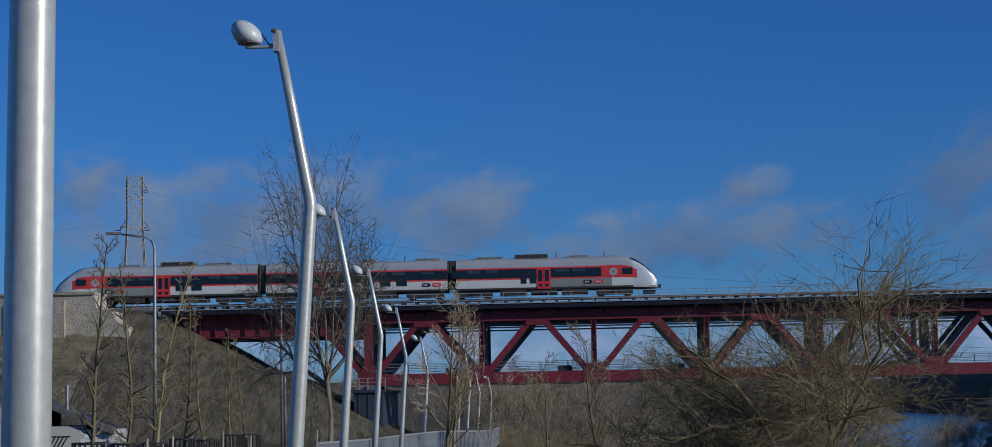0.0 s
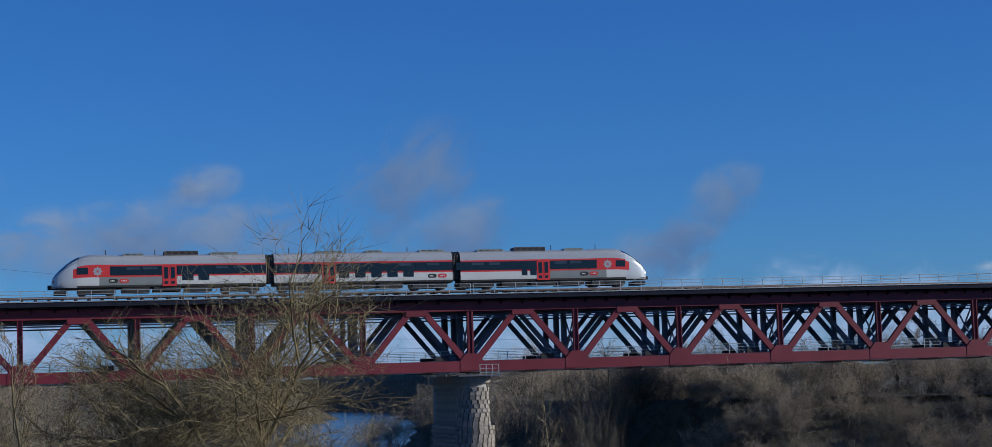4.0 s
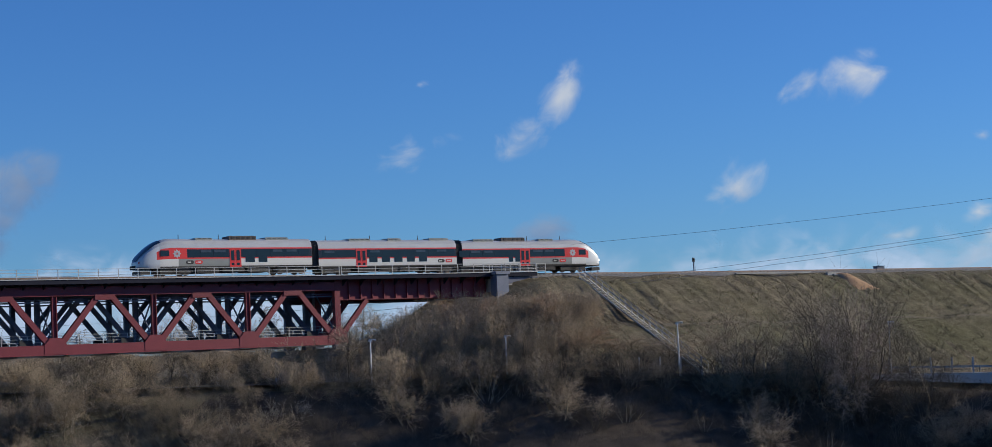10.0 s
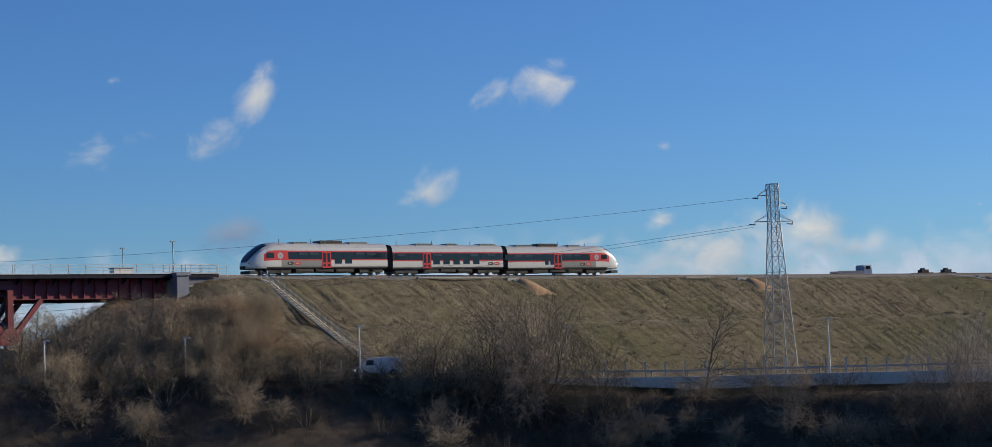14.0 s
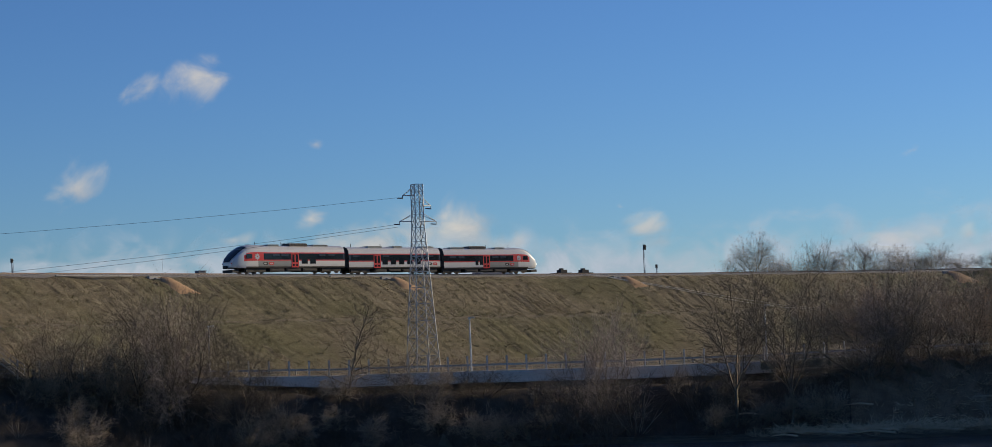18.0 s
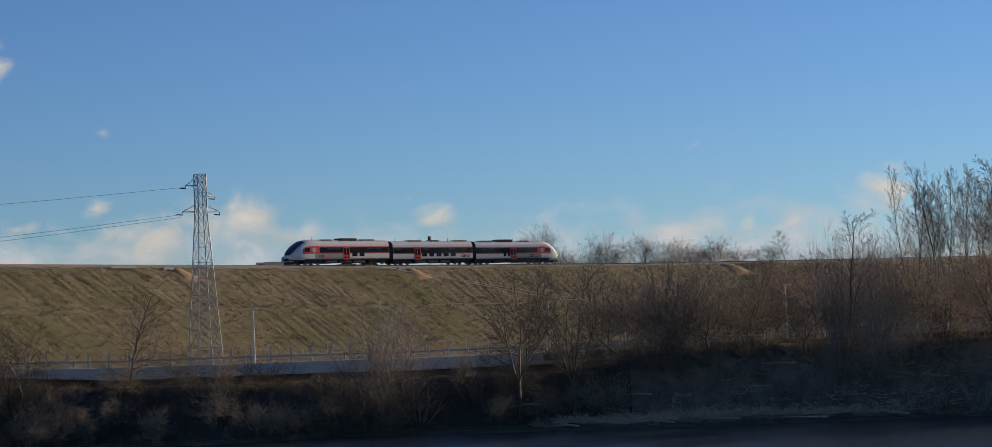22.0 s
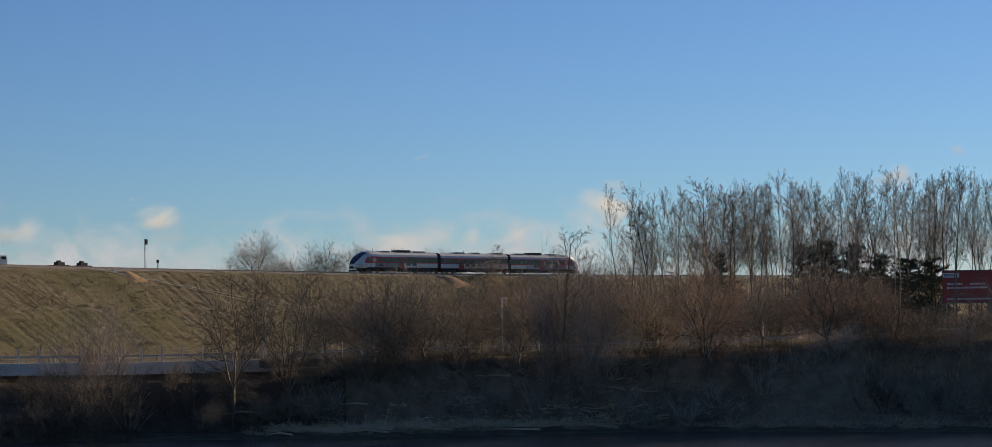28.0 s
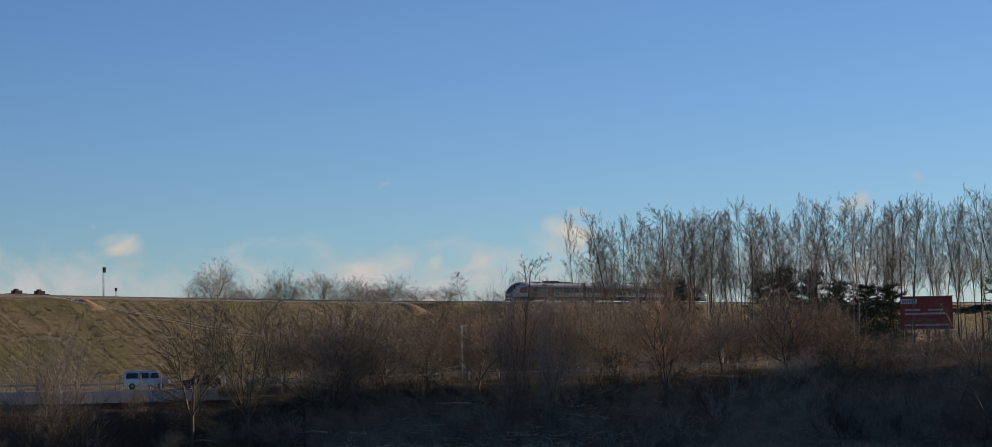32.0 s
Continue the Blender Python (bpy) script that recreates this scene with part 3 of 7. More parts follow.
def girder_span(s0, s1, off, near):
    """A plate girder span with web stiffeners."""
    m, length = bridge_frame(s0, s1, off)
    b = thing("girder_span", "maroon plate girder span with upright stiffeners" if near else "dark plate girder span behind", "railway bridge", m, "spans of the railway bridge")
    mat = M_MAROON if near else M_DARKSTEEL
    for y in (-2.0, 2.0):
        part("web_plate", Soup().box(0, length, y - 0.02, y + 0.02, -2.75, -0.66).done("web_plate", mat), b)
        part("flange", Soup().box(0, length, y - 0.28, y + 0.28, -2.82, -2.75).done("flange", mat), b)
        part("flange", Soup().box(0, length, y - 0.28, y + 0.28, -0.72, -0.64).done("flange", mat), b)
        if y < 0:
            st = Soup().box(-0.05, 0.05, y - 0.24, y - 0.02, -2.75, -0.72).done("stiffener", mat)
            n = int(length / 1.35)
            for i in range(n + 1):
                part("stiffener", st, b, m=pose(length * i / n * 0.995 + 0.05, 0, 0))
    return b


for off in (NEAR, FAR_OFF):
    girder_span(164.9, 183.5, off, off == NEAR)
    girder_span(21.0, 39.5, off, off == NEAR)


def portal(s, way, off, near):
    """End post over the pier, with a raking strut under the plate girder."""
    m, _ = bridge_frame(s, s + 5, off)
    b = thing("end_portal", "maroon end post and raking strut over the pier", "bridge strut", m, "end posts of the bridge")
    mat = M_MAROON if near else M_OLDBRIDGE
    for y in (-2.3, 2.3):
        part("post", Soup().box(-0.32, 0.32, y - 0.3, y + 0.3, CHORD_Z - 0.4, -0.7).done("post", mat), b)
        part("strut", Soup().beam((way * 0.3, y, CHORD_Z + 0.2), (way * 3.6, y, -2.85), 0.5, 0.45, (0, 1, 0)).done("strut", mat), b)
        part("bearing", Soup().box(-0.5, 0.5, y - 0.4, y + 0.4, CHORD_Z - 0.95, CHORD_Z - 0.55).done("bearing", M_DARKSTEEL), b)
    return b


for off in (NEAR, FAR_OFF):
    portal(164.75, 1, off, off == NEAR)
    portal(39.6, -1, off, off == NEAR)


def stone_pier(s, half_x=2.6, base=-9.4, name="stone_pier", separate=False):
    """A tall pier with pointed, rounded ends, built of granite courses, with a cap and a wider foot."""
    m, _ = bridge_frame(s, s + 5, -3.6)
    m = m @ pose(0, 0, -11.0)
    b = thing(name, "tall granite block bridge pier with a rounded nose", "bridge pier", m, "piers of the railway bridge")
    top = 11.0 + CHORD_Z - 0.95
    rng = random.Random(int(s))

    def ring(hx, hy, z):
        pts = []
        for sy in (-1, 1):
            for k in range(7):
                t = math.pi * k / 6
                pts.append((sy * -hx * math.cos(t), sy * (hy + hx * 0.95 * math.sin(t)), z))
        return pts

    # the core, recessed behind the blocks
    core = Soup()
    core.v = ring(half_x - 0.12, 7.0, base) + ring(half_x - 0.32, 7.0, top)
    c = 14
    core.f = [(i, (i + 1) % c, c + (i + 1) % c, c + i) for i in range(c)] + [tuple(reversed(range(c))), tuple(range(c, 2 * c))]
    part("core", core.done("core", M_CONC), b, "mortar core between the granite blocks")
    course = 0.4
    nz = int((top - 0.7 - base) / course)
    for j in range(nz):
        z0 = base + j * course
        hx = half_x + (0.35 if z0 < -1.6 else 0) - 0.2 * (j / nz)
        lo = ring(hx, 7.0, 0)
        # walk along the front half of the ring, block by block
        path = [Vector((-hx, 7.0, 0)), Vector((-hx, -7.0, 0))] + [Vector(p) for p in lo[1:7]] + [Vector((hx, 7.0, 0))]
        lens = [0]
        for p, q in zip(path, path[1:]):
            lens.append(lens[-1] + (q - p).length)

        def at(d):
            for k in range(len(path) - 1):
                if d <= lens[k + 1] or k == len(path) - 2:
                    return path[k].lerp(path[k + 1], (d - lens[k]) / (lens[k + 1] - lens[k]))

        d = 1.0 + (j % 2) * 0.6
        blocks, rest = Soup(), Soup()
        while d < lens[-1] - 1.0:
            ln = rng.uniform(0.42, 0.5) if lens[1] - 0.3 < d < lens[-2] else rng.uniform(0.8, 1.15)
            p, q = at(d), at(min(d + ln - 0.03, lens[-1]))
            nrm = (q - p).cross(Vector((0, 0, 1))).normalized()
            pr = rng.uniform(0.0, 0.008)
            near = separate and j >= nz - 20 and lens[1] - 2.5 < d < lens[-2] + 0.5
            blocks = Soup() if near else rest
            n = len(blocks.v)
            blocks.v += [tuple(v + nrm * o + Vector((0, 0, z))) for v in (p, q) for o in (-0.3, pr) for z in (z0 + 0.018, z0 + course - 0.018)]
            blocks.f += [tuple(n + i for i in f) for f in BOX_F]
            d += ln
            if near:
                part("granite_block", blocks.done("granite_block", M_STONE), b)
        part("block_course", rest.done("block_course", M_STONE), b, kind="stuff")
    cap = Soup()
    cap.v = ring(half_x + 0.1, 7.1, top - 0.7) + ring(half_x + 0.1, 7.1, top)
    cap.f = core.f
    part("cap_stone", cap.done("cap_stone", M_STONE), b)
    if separate:
        railing(b, half_x - 1.3, half_x + 0.5, -9.0, top - 0.1, 1.1, 0.6)
    part("platform", Soup().box(-half_x - 0.5, half_x + 0.7, -9.2, -6.5, top - 0.1, top + 0.02).done("platform", M_DARKSTEEL), b)
    return b


stone_pier(102.2, 1.45, -12.0, separate=True)
stone_pier(164.7, 1.45, -6.5)



def right_abutment():
    m = track_pose(184.5, 0)
    b = thing("abutment", "grey concrete abutment with a square pillar at the bridge end", "abutment", m)
    part("pillar", Soup().box(-0.9, 0.6, -4.6, -3.2, -4.2, -0.3).box(-1.05, 0.75, -4.75, -3.05, -0.3, 0.05).done("pillar", M_OLDBRIDGE), b)
    part("breast_wall", Soup().box(-0.6, 0.6, -3.2, 12, -9, -0.7).done("breast_wall", M_CONC), b)
    part("bank_beam", Soup().box(0.6, 5.2, -3.4, -2.4, -1.3, -0.55).done("bank_beam", M_DARKSTEEL), b)
    part("ledge", Soup().box(-0.6, 4.0, -3.7, -3.4, -1.5, -1.35).done("ledge", M_CONC), b)
    railing(b, -2.0, 6.2, -3.6, -0.3, 1.2, 1.2)
    box = thing("signal_cabin", "small pale grey trackside equipment cabin", "cabin", track_pose(181.2, -3.2, -0.55))
    part("cabinet", Soup().box(-1.2, 1.2, -0.5, 0.5, 0, 1.45).done("cabinet", M_WHITE), box)
    part("lid", Soup().box(-1.3, 1.3, -0.6, 0.6, 1.45, 1.55).done("lid", M_GALV), box)


right_abutment()


# ---- track bed on the embankments ----
def track_bed(s0, s1, off):
    prof = [(-2.9, -0.75), (-1.75, -0.24), (1.75, -0.24), (2.9, -0.75)]
    ss = np.arange(s0, s1 + 0.1, 2.0)
    s = Soup()
    for k, q in enumerate(ss):
        for y, z in prof:
            s.v.append(tuple(on_track(q, -y + off, z)))
    for k in range(len(ss) - 1):
        for i in range(3):
            s.f.append((k * 4 + i, k * 4 + i + 1, k * 4 + 4 + i + 1, k * 4 + 4 + i))
    b = part("track_bed", s.done("track_bed", M_BALLAST), label="grey stone ballast of a railway track", kind="structure", category="track")
    for y in (-0.76, 0.76):
        r = Soup()
        for k, q in enumerate(ss):
            for yy, z in ((y - 0.036, -0.19), (y - 0.036, 0.0), (y + 0.036, 0.0), (y + 0.036, -0.19)):
                r.v.append(tuple(on_track(q, -yy + off, z)))
        for k in range(len(ss) - 1):
            for i in range(3):
                r.f.append((k * 4 + i, k * 4 + i + 1, k * 4 + 4 + i + 1, k * 4 + 4 + i))
        part("rail", r.done("rail", M_RAIL), b)
    sl = Soup()
    for q in np.arange(s0 + 0.3, s1, 0.62):
        mt = track_pose(float(q), off)
        n = len(sl.v)
        sl.v += [tuple(mt @ Vector((x, y, z))) for x in (-0.13, 0.13) for y in (-1.35, 1.35) for z in (-0.3, -0.16)]
        sl.f += [tuple(n + i for i in f) for f in BOX_F]
    part("sleepers", sl.done("sleepers", M_SLEEPER), b, kind="stuff")


for off in (0.0, -7.2):
    track_bed(189.5, 640, off)
    track_bed(-300, 20.5, off)


# ---- the train ----
M_HOPPER = glass("hopper_glass", (0.03, 0.035, 0.045), 0.12)
M_BAND = glass("black_window_band", (0.012, 0.012, 0.014), 0.25)
PROFILE = [(1.26, 0.7), (1.38, 0.78), (1.43, 0.95), (1.44, 1.3), (1.44, 1.7), (1.44, 1.84), (1.44, 2.68), (1.43, 2.82), (1.37, 3.2), (1.14, 3.54), (0.62, 3.75), (0.0, 3.8)]


def nose_shape(d):
    """Roof height and half width of the cab d metres from its tip."""
    top = float(np.interp(d, [0, 0.15, 0.4, 0.75, 1.3, 2.0, 2.7, 3.3, 4.2, 5.2, 6.0], [1.45, 1.78, 2.1, 2.46, 2.96, 3.44, 3.74, 3.85, 3.88, 3.84, 3.8]))
    half = float(np.interp(d, [0, 0.12, 0.4, 0.9, 1.6, 2.6, 3.6], [0.66, 0.9, 1.1, 1.26, 1.37, 1.43, 1.44]))
    return top, half


M_DARKBOXROOF = worn("sooty_roof_box", (0.05, 0.04, 0.04), (0.11, 0.085, 0.08), 2, 0.7)


def coach(parent, x0, x1, cab):
    """One coach between x0 and x1 along the train; cab: -1 at x0, 1 at x1, 0 none. Bands of paint follow its height."""
    mats = [M_UNDER, M_GREY, M_WHITE, M_RED, M_ROOF, M_BAND, M_CAB]
    length = x1 - x0
    st = [0, 0.06, 0.12, 0.25, 0.4, 0.6, 0.8, 1.05, 1.3, 1.6, 1.9, 2.25, 2.6, 3.0, 3.4, 3.8, 4.25, 4.7, 5.2, 5.6, 6.0, 8, 10.2, 13, 16, length] if cab else list(np.linspace(0, length, 9))
    n = len(PROFILE) * 2 - 1
    v, f, mi = [], [], []

    def ring(d):
        top, half = nose_shape(d) if cab else (3.8, 1.44)
        pts = []
        for y, z in PROFILE:
            zz = z if z <= 1.3 else 1.3 + (z - 1.3) * (top - 1.3) / 2.5
            tuck = 1 - 0.3 * max(0, 1.0 - d) if cab and z < 0.9 else 1
            pts.append((y * half / 1.44 * tuck, zz))
        return [(-y, z) for y, z in pts] + [(y, z) for y, z in reversed(pts[:-1])]

    def xo(d):
        return x0 + d if cab <= 0 else x1 - d

    for d in st:
        v += [(xo(d), y, z) for y, z in ring(d)]
    for k in range(len(st) - 1):
        dm = (st[k] + st[k + 1]) / 2
        for i in range(n - 1):
            j = i if i < len(PROFILE) - 1 else n - 2 - i
            band = [0, 0, 2, 2, 3, 3, 3, 4, 4, 4, 4][j]
            if cab:
                if dm < 2.4 and j >= 1 and not (j in (4, 5) and dm > 2.0):
                    band = 6
                elif j in (4, 5, 6) and dm < 3.0 and j == 6:
                    band = 3
                elif j in (2, 3) and 4.25 < dm < 10.2:
                    band = 1
            if j == 5 and (not cab or dm > 5.2):
                band = 5
            q = (k * n + i, k * n + i + 1, (k + 1) * n + i + 1, (k + 1) * n + i)
            f.append(q if cab <= 0 else tuple(reversed(q)))
            mi.append(band)
    f += [tuple(range(n)), tuple((len(st) - 1) * n + i for i in range(n))]
    mi += [6 if cab else 0, 0]
    me = mesh_of("coach_body", v, f, mats, True)
    me.polygons.foreach_set("material_index", mi)
    me.set_sharp_from_angle(angle=radians(24))
    body = part("coach_body", me, parent, "coach with silver roof, red window band and pale grey sides")

    def at(d):
        return d if cab <= 0 else length - d

    def panel(name, d0, d1, z0, z1, mat, label="", proud=0.012):
        for side in (-1, 1):
            a, b2 = sorted((xo(d0), xo(d1)))
            y = side * 1.44
            ya, yb = sorted((y - side * 0.03, y + side * proud))
            part(name, Soup().box(a, b2, ya, yb, z0, z1).done(name, mat), body, label)

    def door(d0, d1):
        for side in (-1, 1):
            a, b2 = sorted((xo(d0), xo(d1)))
            mid = (a + b2) / 2
            y0, y1 = sorted((side * 1.4, side * 1.458))
            dr = part("door", Soup().box(a, mid - 0.012, y0, y1, 0.8, 2.76).box(mid + 0.012, b2, y0, y1, 0.8, 2.76).done("door", M_RED), body, "red double-leaf coach door")
            for u0, u1 in ((a + 0.16, mid - 0.12), (mid + 0.12, b2 - 0.16)):
                ya, yb = sorted((side * 1.45, side * 1.466))
                s = Soup().box(u0, u1, ya, yb, 1.5, 2.55)
                s.box(u0 + 0.03, u1 - 0.03, ya, yb, 1.0, 1.25)
                part("door_window", s.done("door_window", M_GLASS), body)

    def logo(d0):
        for side in (-1, 1):
            y0, y1 = sorted((side * 1.43, side * 1.452))
            yb0, yb1 = sorted((side * 1.45, side * 1.458))
            a = xo(d0) - 0.95
            order = (M_BLACK, M_RED) if side < 0 else (M_RED, M_BLACK)
            for k, mt in enumerate(order):
                u = a + k * 0.98
                n_, s = 10, Soup()
                rr = 0.19
                out = [(u + rr + 0.02 + rr * math.cos(t), 1.36 + rr * math.sin(t)) for t in np.linspace(math.pi / 2, 3 * math.pi / 2, n_)]
                out += [(u + 0.88 - rr + rr * math.cos(t), 1.36 + rr * math.sin(t)) for t in np.linspace(-math.pi / 2, math.pi / 2, n_)]
                c = len(out)
                s.v = [(x, y0, z) for x, z in out] + [(x, y1, z) for x, z in out]
                s.f = [tuple(range(c)), tuple(reversed(range(c, 2 * c)))] + [(i, (i + 1) % c, c + (i + 1) % c, c + i) for i in range(c)]
                part("emblem", s.done("emblem", mt), body, "rounded operator emblem")
                bars = Soup()
                for q in range(3 if mt is M_BLACK else 4):
                    bars.box(u + 0.2 + q * 0.13, u + 0.28 + q * 0.13, yb0, yb1, 1.29, 1.43)
                part("emblem_mark", bars.done("emblem_mark", M_WHITE), body)

    if cab:
        panel("cab_side_window", 2.3, 3.25, 2.0, 2.6, M_GLASS)
        for a, b2 in ((5.3, 6.6), (6.65, 8.1), (8.15, 9.8)):
            panel("side_window", a, b2, 1.92, 2.62, M_GLASS)
        door(9.95, 11.25)
        for a, b2 in ((11.35, 13.0), (13.05, 14.6), (14.65, 16.2), (16.25, 17.9), (17.95, 19.2)):
            panel("side_window", a, b2, 1.92, 2.62, M_GLASS)
        lows = ((11.75, 12.8), (13.25, 14.25)) if cab < 0 else ((10.75 + 0.55, 11.9), (12.2, 12.75))
        for a, b2 in lows:
            panel("lower_window", a, b2, 1.3, 1.9, M_GLASS)
        logo(6.0)
        for side in (-1, 1):
            s = Soup()
            for k in range(8):
                t = math.pi * k / 4
                c, w_ = Vector((0, 0)), 0.13
                a, r = xo(4.1), 0.46
                d = (math.cos(t), math.sin(t))
                nn = len(s.v)
                y0, y1 = side * 1.435, side * 1.452
                pts = [(0.06, 0), (r * 0.6, w_), (r, 0), (r * 0.6, -w_)]
                s.v += [(a + d[0] * p - d[1] * q, yy, 2.25 + d[1] * p + d[0] * q) for yy in (y0, y1) for p, q in pts]
                s.f += [(nn, nn + 1, nn + 2, nn + 3), (nn + 7, nn + 6, nn + 5, nn + 4)] + [(nn + i, nn + (i + 1) % 4, nn + 4 + (i + 1) % 4, nn + 4 + i) for i in range(4)]
            part("flower_emblem", s.done("flower_emblem", M_ROOF), body, "pale petal emblem on red")
        # windscreen: a patch of the nose, lifted
        ws, wf = [], []
        dd = [0.04, 0.12, 0.25, 0.42, 0.7, 1.0, 1.3, 1.6, 1.9, 2.2, 2.5]
        for d in dd:
            rg = ring(d)
            sel = rg[9:-9]
            ws += [(xo(d) - (0.03 if cab < 0 else -0.03), y * 1.0, z + 0.03) for y, z in sel]
        c = len(sel)
        for k in range(len(dd) - 1):
            for i in range(c - 1):
                q = (k * c + i, k * c + i + 1, (k + 1) * c + i + 1, (k + 1) * c + i)
                wf.append(q if cab <= 0 else tuple(reversed(q)))
        part("windscreen", mesh_of("windscreen", ws, wf, M_WIND, True), body, "dark raked windscreen")
        lights = M_HEADLIGHT if cab > 0 else M_TAILLIGHT
        for side in (-1, 1):
            a, b2 = sorted((xo(0.1), xo(0.55)))
            part("headlight", Soup().box(a, b2, side * 0.82 - 0.14, side * 0.82 + 0.14, 1.3, 1.46).done("headlight", lights), body, "glowing lamp cluster")
        a, b2 = sorted((xo(-0.35), xo(0.6)))
        part("coupler", Soup().box(a, b2, -0.2, 0.2, 0.75, 1.05).box(a, b2 - 0.5, -0.3, 0.3, 0.7, 1.1).done("coupler", M_BLACK), body)
        a, b2 = sorted((xo(0.2), xo(1.3)))
        part("snow_plough", Soup().box(a, b2, -1.05, 1.05, 0.2, 0.55).done("snow_plough", M_BLACK), body)
    else:
        for a, b2 in ((0.45, 2.3), (2.35, 4.4)):
            panel("side_window", a, b2, 1.92, 2.62, M_GLASS)
        door(4.5, 5.8)
        for a in np.arange(5.9, 17.0, 1.9):
            panel("side_window", a, min(a + 1.84, length - 0.3), 1.92, 2.62, M_GLASS)
        for a in (6.1, 7.65, 9.2, 10.75, 12.3):
            panel("lower_window", a, a + 1.0, 1.3, 1.9, M_GLASS)
        logo(15.6)
    # roof equipment
    units = ((6.4, 8.3, 0.12), (10.2, 13.3, 0.3), (14.4, 17.0, 0.14)) if cab else ((4.0, 6.6, 0.13), (8.8, 10.4, 0.14), (14.0, 16.4, 0.12))
    for a, b2, h in units:
        u0, u1 = sorted((xo(a), xo(b2)))
        part("roof_unit", Soup().box(u0, u1, -0.85, 0.85, 3.66, 3.76 + h).box(u0 + 0.15, u1 - 0.15, -0.7, 0.7, 3.76 + h, 3.8 + h).done("roof_unit", M_DARKBOXROOF if h > 0.2 else M_GREY), body, "roof equipment box")
        for q in np.arange(u0 + 0.3, u1 - 0.3, 0.6):
            part("roof_vent", Soup().box(q, q + 0.35, -0.89, -0.85, 3.82, 3.72 + h).done("roof_vent", M_BLACK), body)
    for a in ((4.9, 9.4) if cab else (1.6, 7.0, 13.0)):
        part("roof_aerial", Soup().tube([(xo(a), 0, 3.75), (xo(a), 0, 4.3)], [0.05, 0.03], 6).done("roof_aerial", M_BLACK), body)
    # running gear
    for c in ((4.0, 17.2) if cab else (2.2, length - 2.2)):
        s = Soup().box(xo(c) - 1.7, xo(c) + 1.7, -1.2, -1.0, 0.25, 0.78).box(xo(c) - 1.7, xo(c) + 1.7, 1.0, 1.2, 0.25, 0.78).box(xo(c) - 0.4, xo(c) + 0.4, -1.2, 1.2, 0.3, 0.6)
        part("bogie", s.done("bogie", M_UNDER), body, "dark four-wheel bogie")
        for dx in (-1.25, 1.25):
            wl = Soup()
            for y in (-0.8, 0.8):
                wl.tube([(xo(c) + dx, y - 0.06, 0.43), (xo(c) + dx, y + 0.06, 0.43)], [0.43, 0.43], 14)
            wl.tube([(xo(c) + dx, -0.8, 0.43), (xo(c) + dx, 0.8, 0.43)], [0.08, 0.08], 8)
            part("wheelset", wl.done("wheelset", M_RAIL), body)
    lo, hi = ((6.2, 14.8) if cab else (4.6, length - 4.6))
    u0, u1 = sorted((xo(lo), xo(hi)))
    for k in range(3):
        a, b2 = u0 + (u1 - u0) * (k + 0.04) / 3, u0 + (u1 - u0) * (k + 0.9) / 3
        part("underfloor_box", Soup().box(a, b2, -1.3, 1.3, 0.28 + 0.06 * (k % 2), 0.72).box(a + 0.2, b2 - 0.2, -1.34, 1.34, 0.4, 0.6).done("underfloor_box", M_UNDER), body)
    hop = ((6.7, 7.9), (8.2, 9.5), (14.9, 16.0), (16.5, 17.7)) if cab else ((0.7, 1.9), (6.2, 7.4), (11.9, 13.1), (14.6, 15.8))
    for a, b2 in hop:
        panel("hopper_window", a, b2, 2.36, 2.6, M_HOPPER, "tilting upper light of a window", 0.03)
    return body


TRAIN_CUTS = ((-28.5, -9.0, -1), (-8.2, 8.9, 0), (9.7, 28.5, 1))
train = thing("train", "three-coach diesel train in silver, white and red with dark windows", "train", track_pose(38, 0))
coaches = [coach(train, *c) for c in TRAIN_CUTS]
M_BELLOWS = worn("gangway_rubber", (0.035, 0.03, 0.028), (0.075, 0.066, 0.06), 2, 0.8)
bel_outline = [(-1.2, 0.95), (1.2, 0.95), (1.3, 3.2), (1.05, 3.52), (0.6, 3.68), (-0.6, 3.68), (-1.05, 3.52), (-1.3, 3.2)]
for x0, x1 in ((-9.05, -8.15), (8.85, 9.75)):
    s = Soup()
    c, folds = len(bel_outline), 12
    for k in range(folds + 1):
        sc = 1.0 if k % 2 == 0 else 0.94
        s.v += [(x0 + (x1 - x0) * k / folds, y * sc, 2.3 + (z - 2.3) * sc) for y, z in bel_outline]
    s.f = [(k * c + i, k * c + (i + 1) % c, (k + 1) * c + (i + 1) % c, (k + 1) * c + i) for k in range(folds) for i in range(c)]
    s.f += [tuple(range(c)), tuple(reversed(range(folds * c, folds * c + c)))]
    part("gangway_bellows", s.done("gangway_bellows", M_BELLOWS), train, "black folded gangway bellows")


def train_s(t):
    """How far the train's middle has come along the track at t seconds."""
    return 66.655 + 13.5236 * t - 1.8665 * t * t / 100 - 0.2228 * t ** 3 / 10000 - 28.5
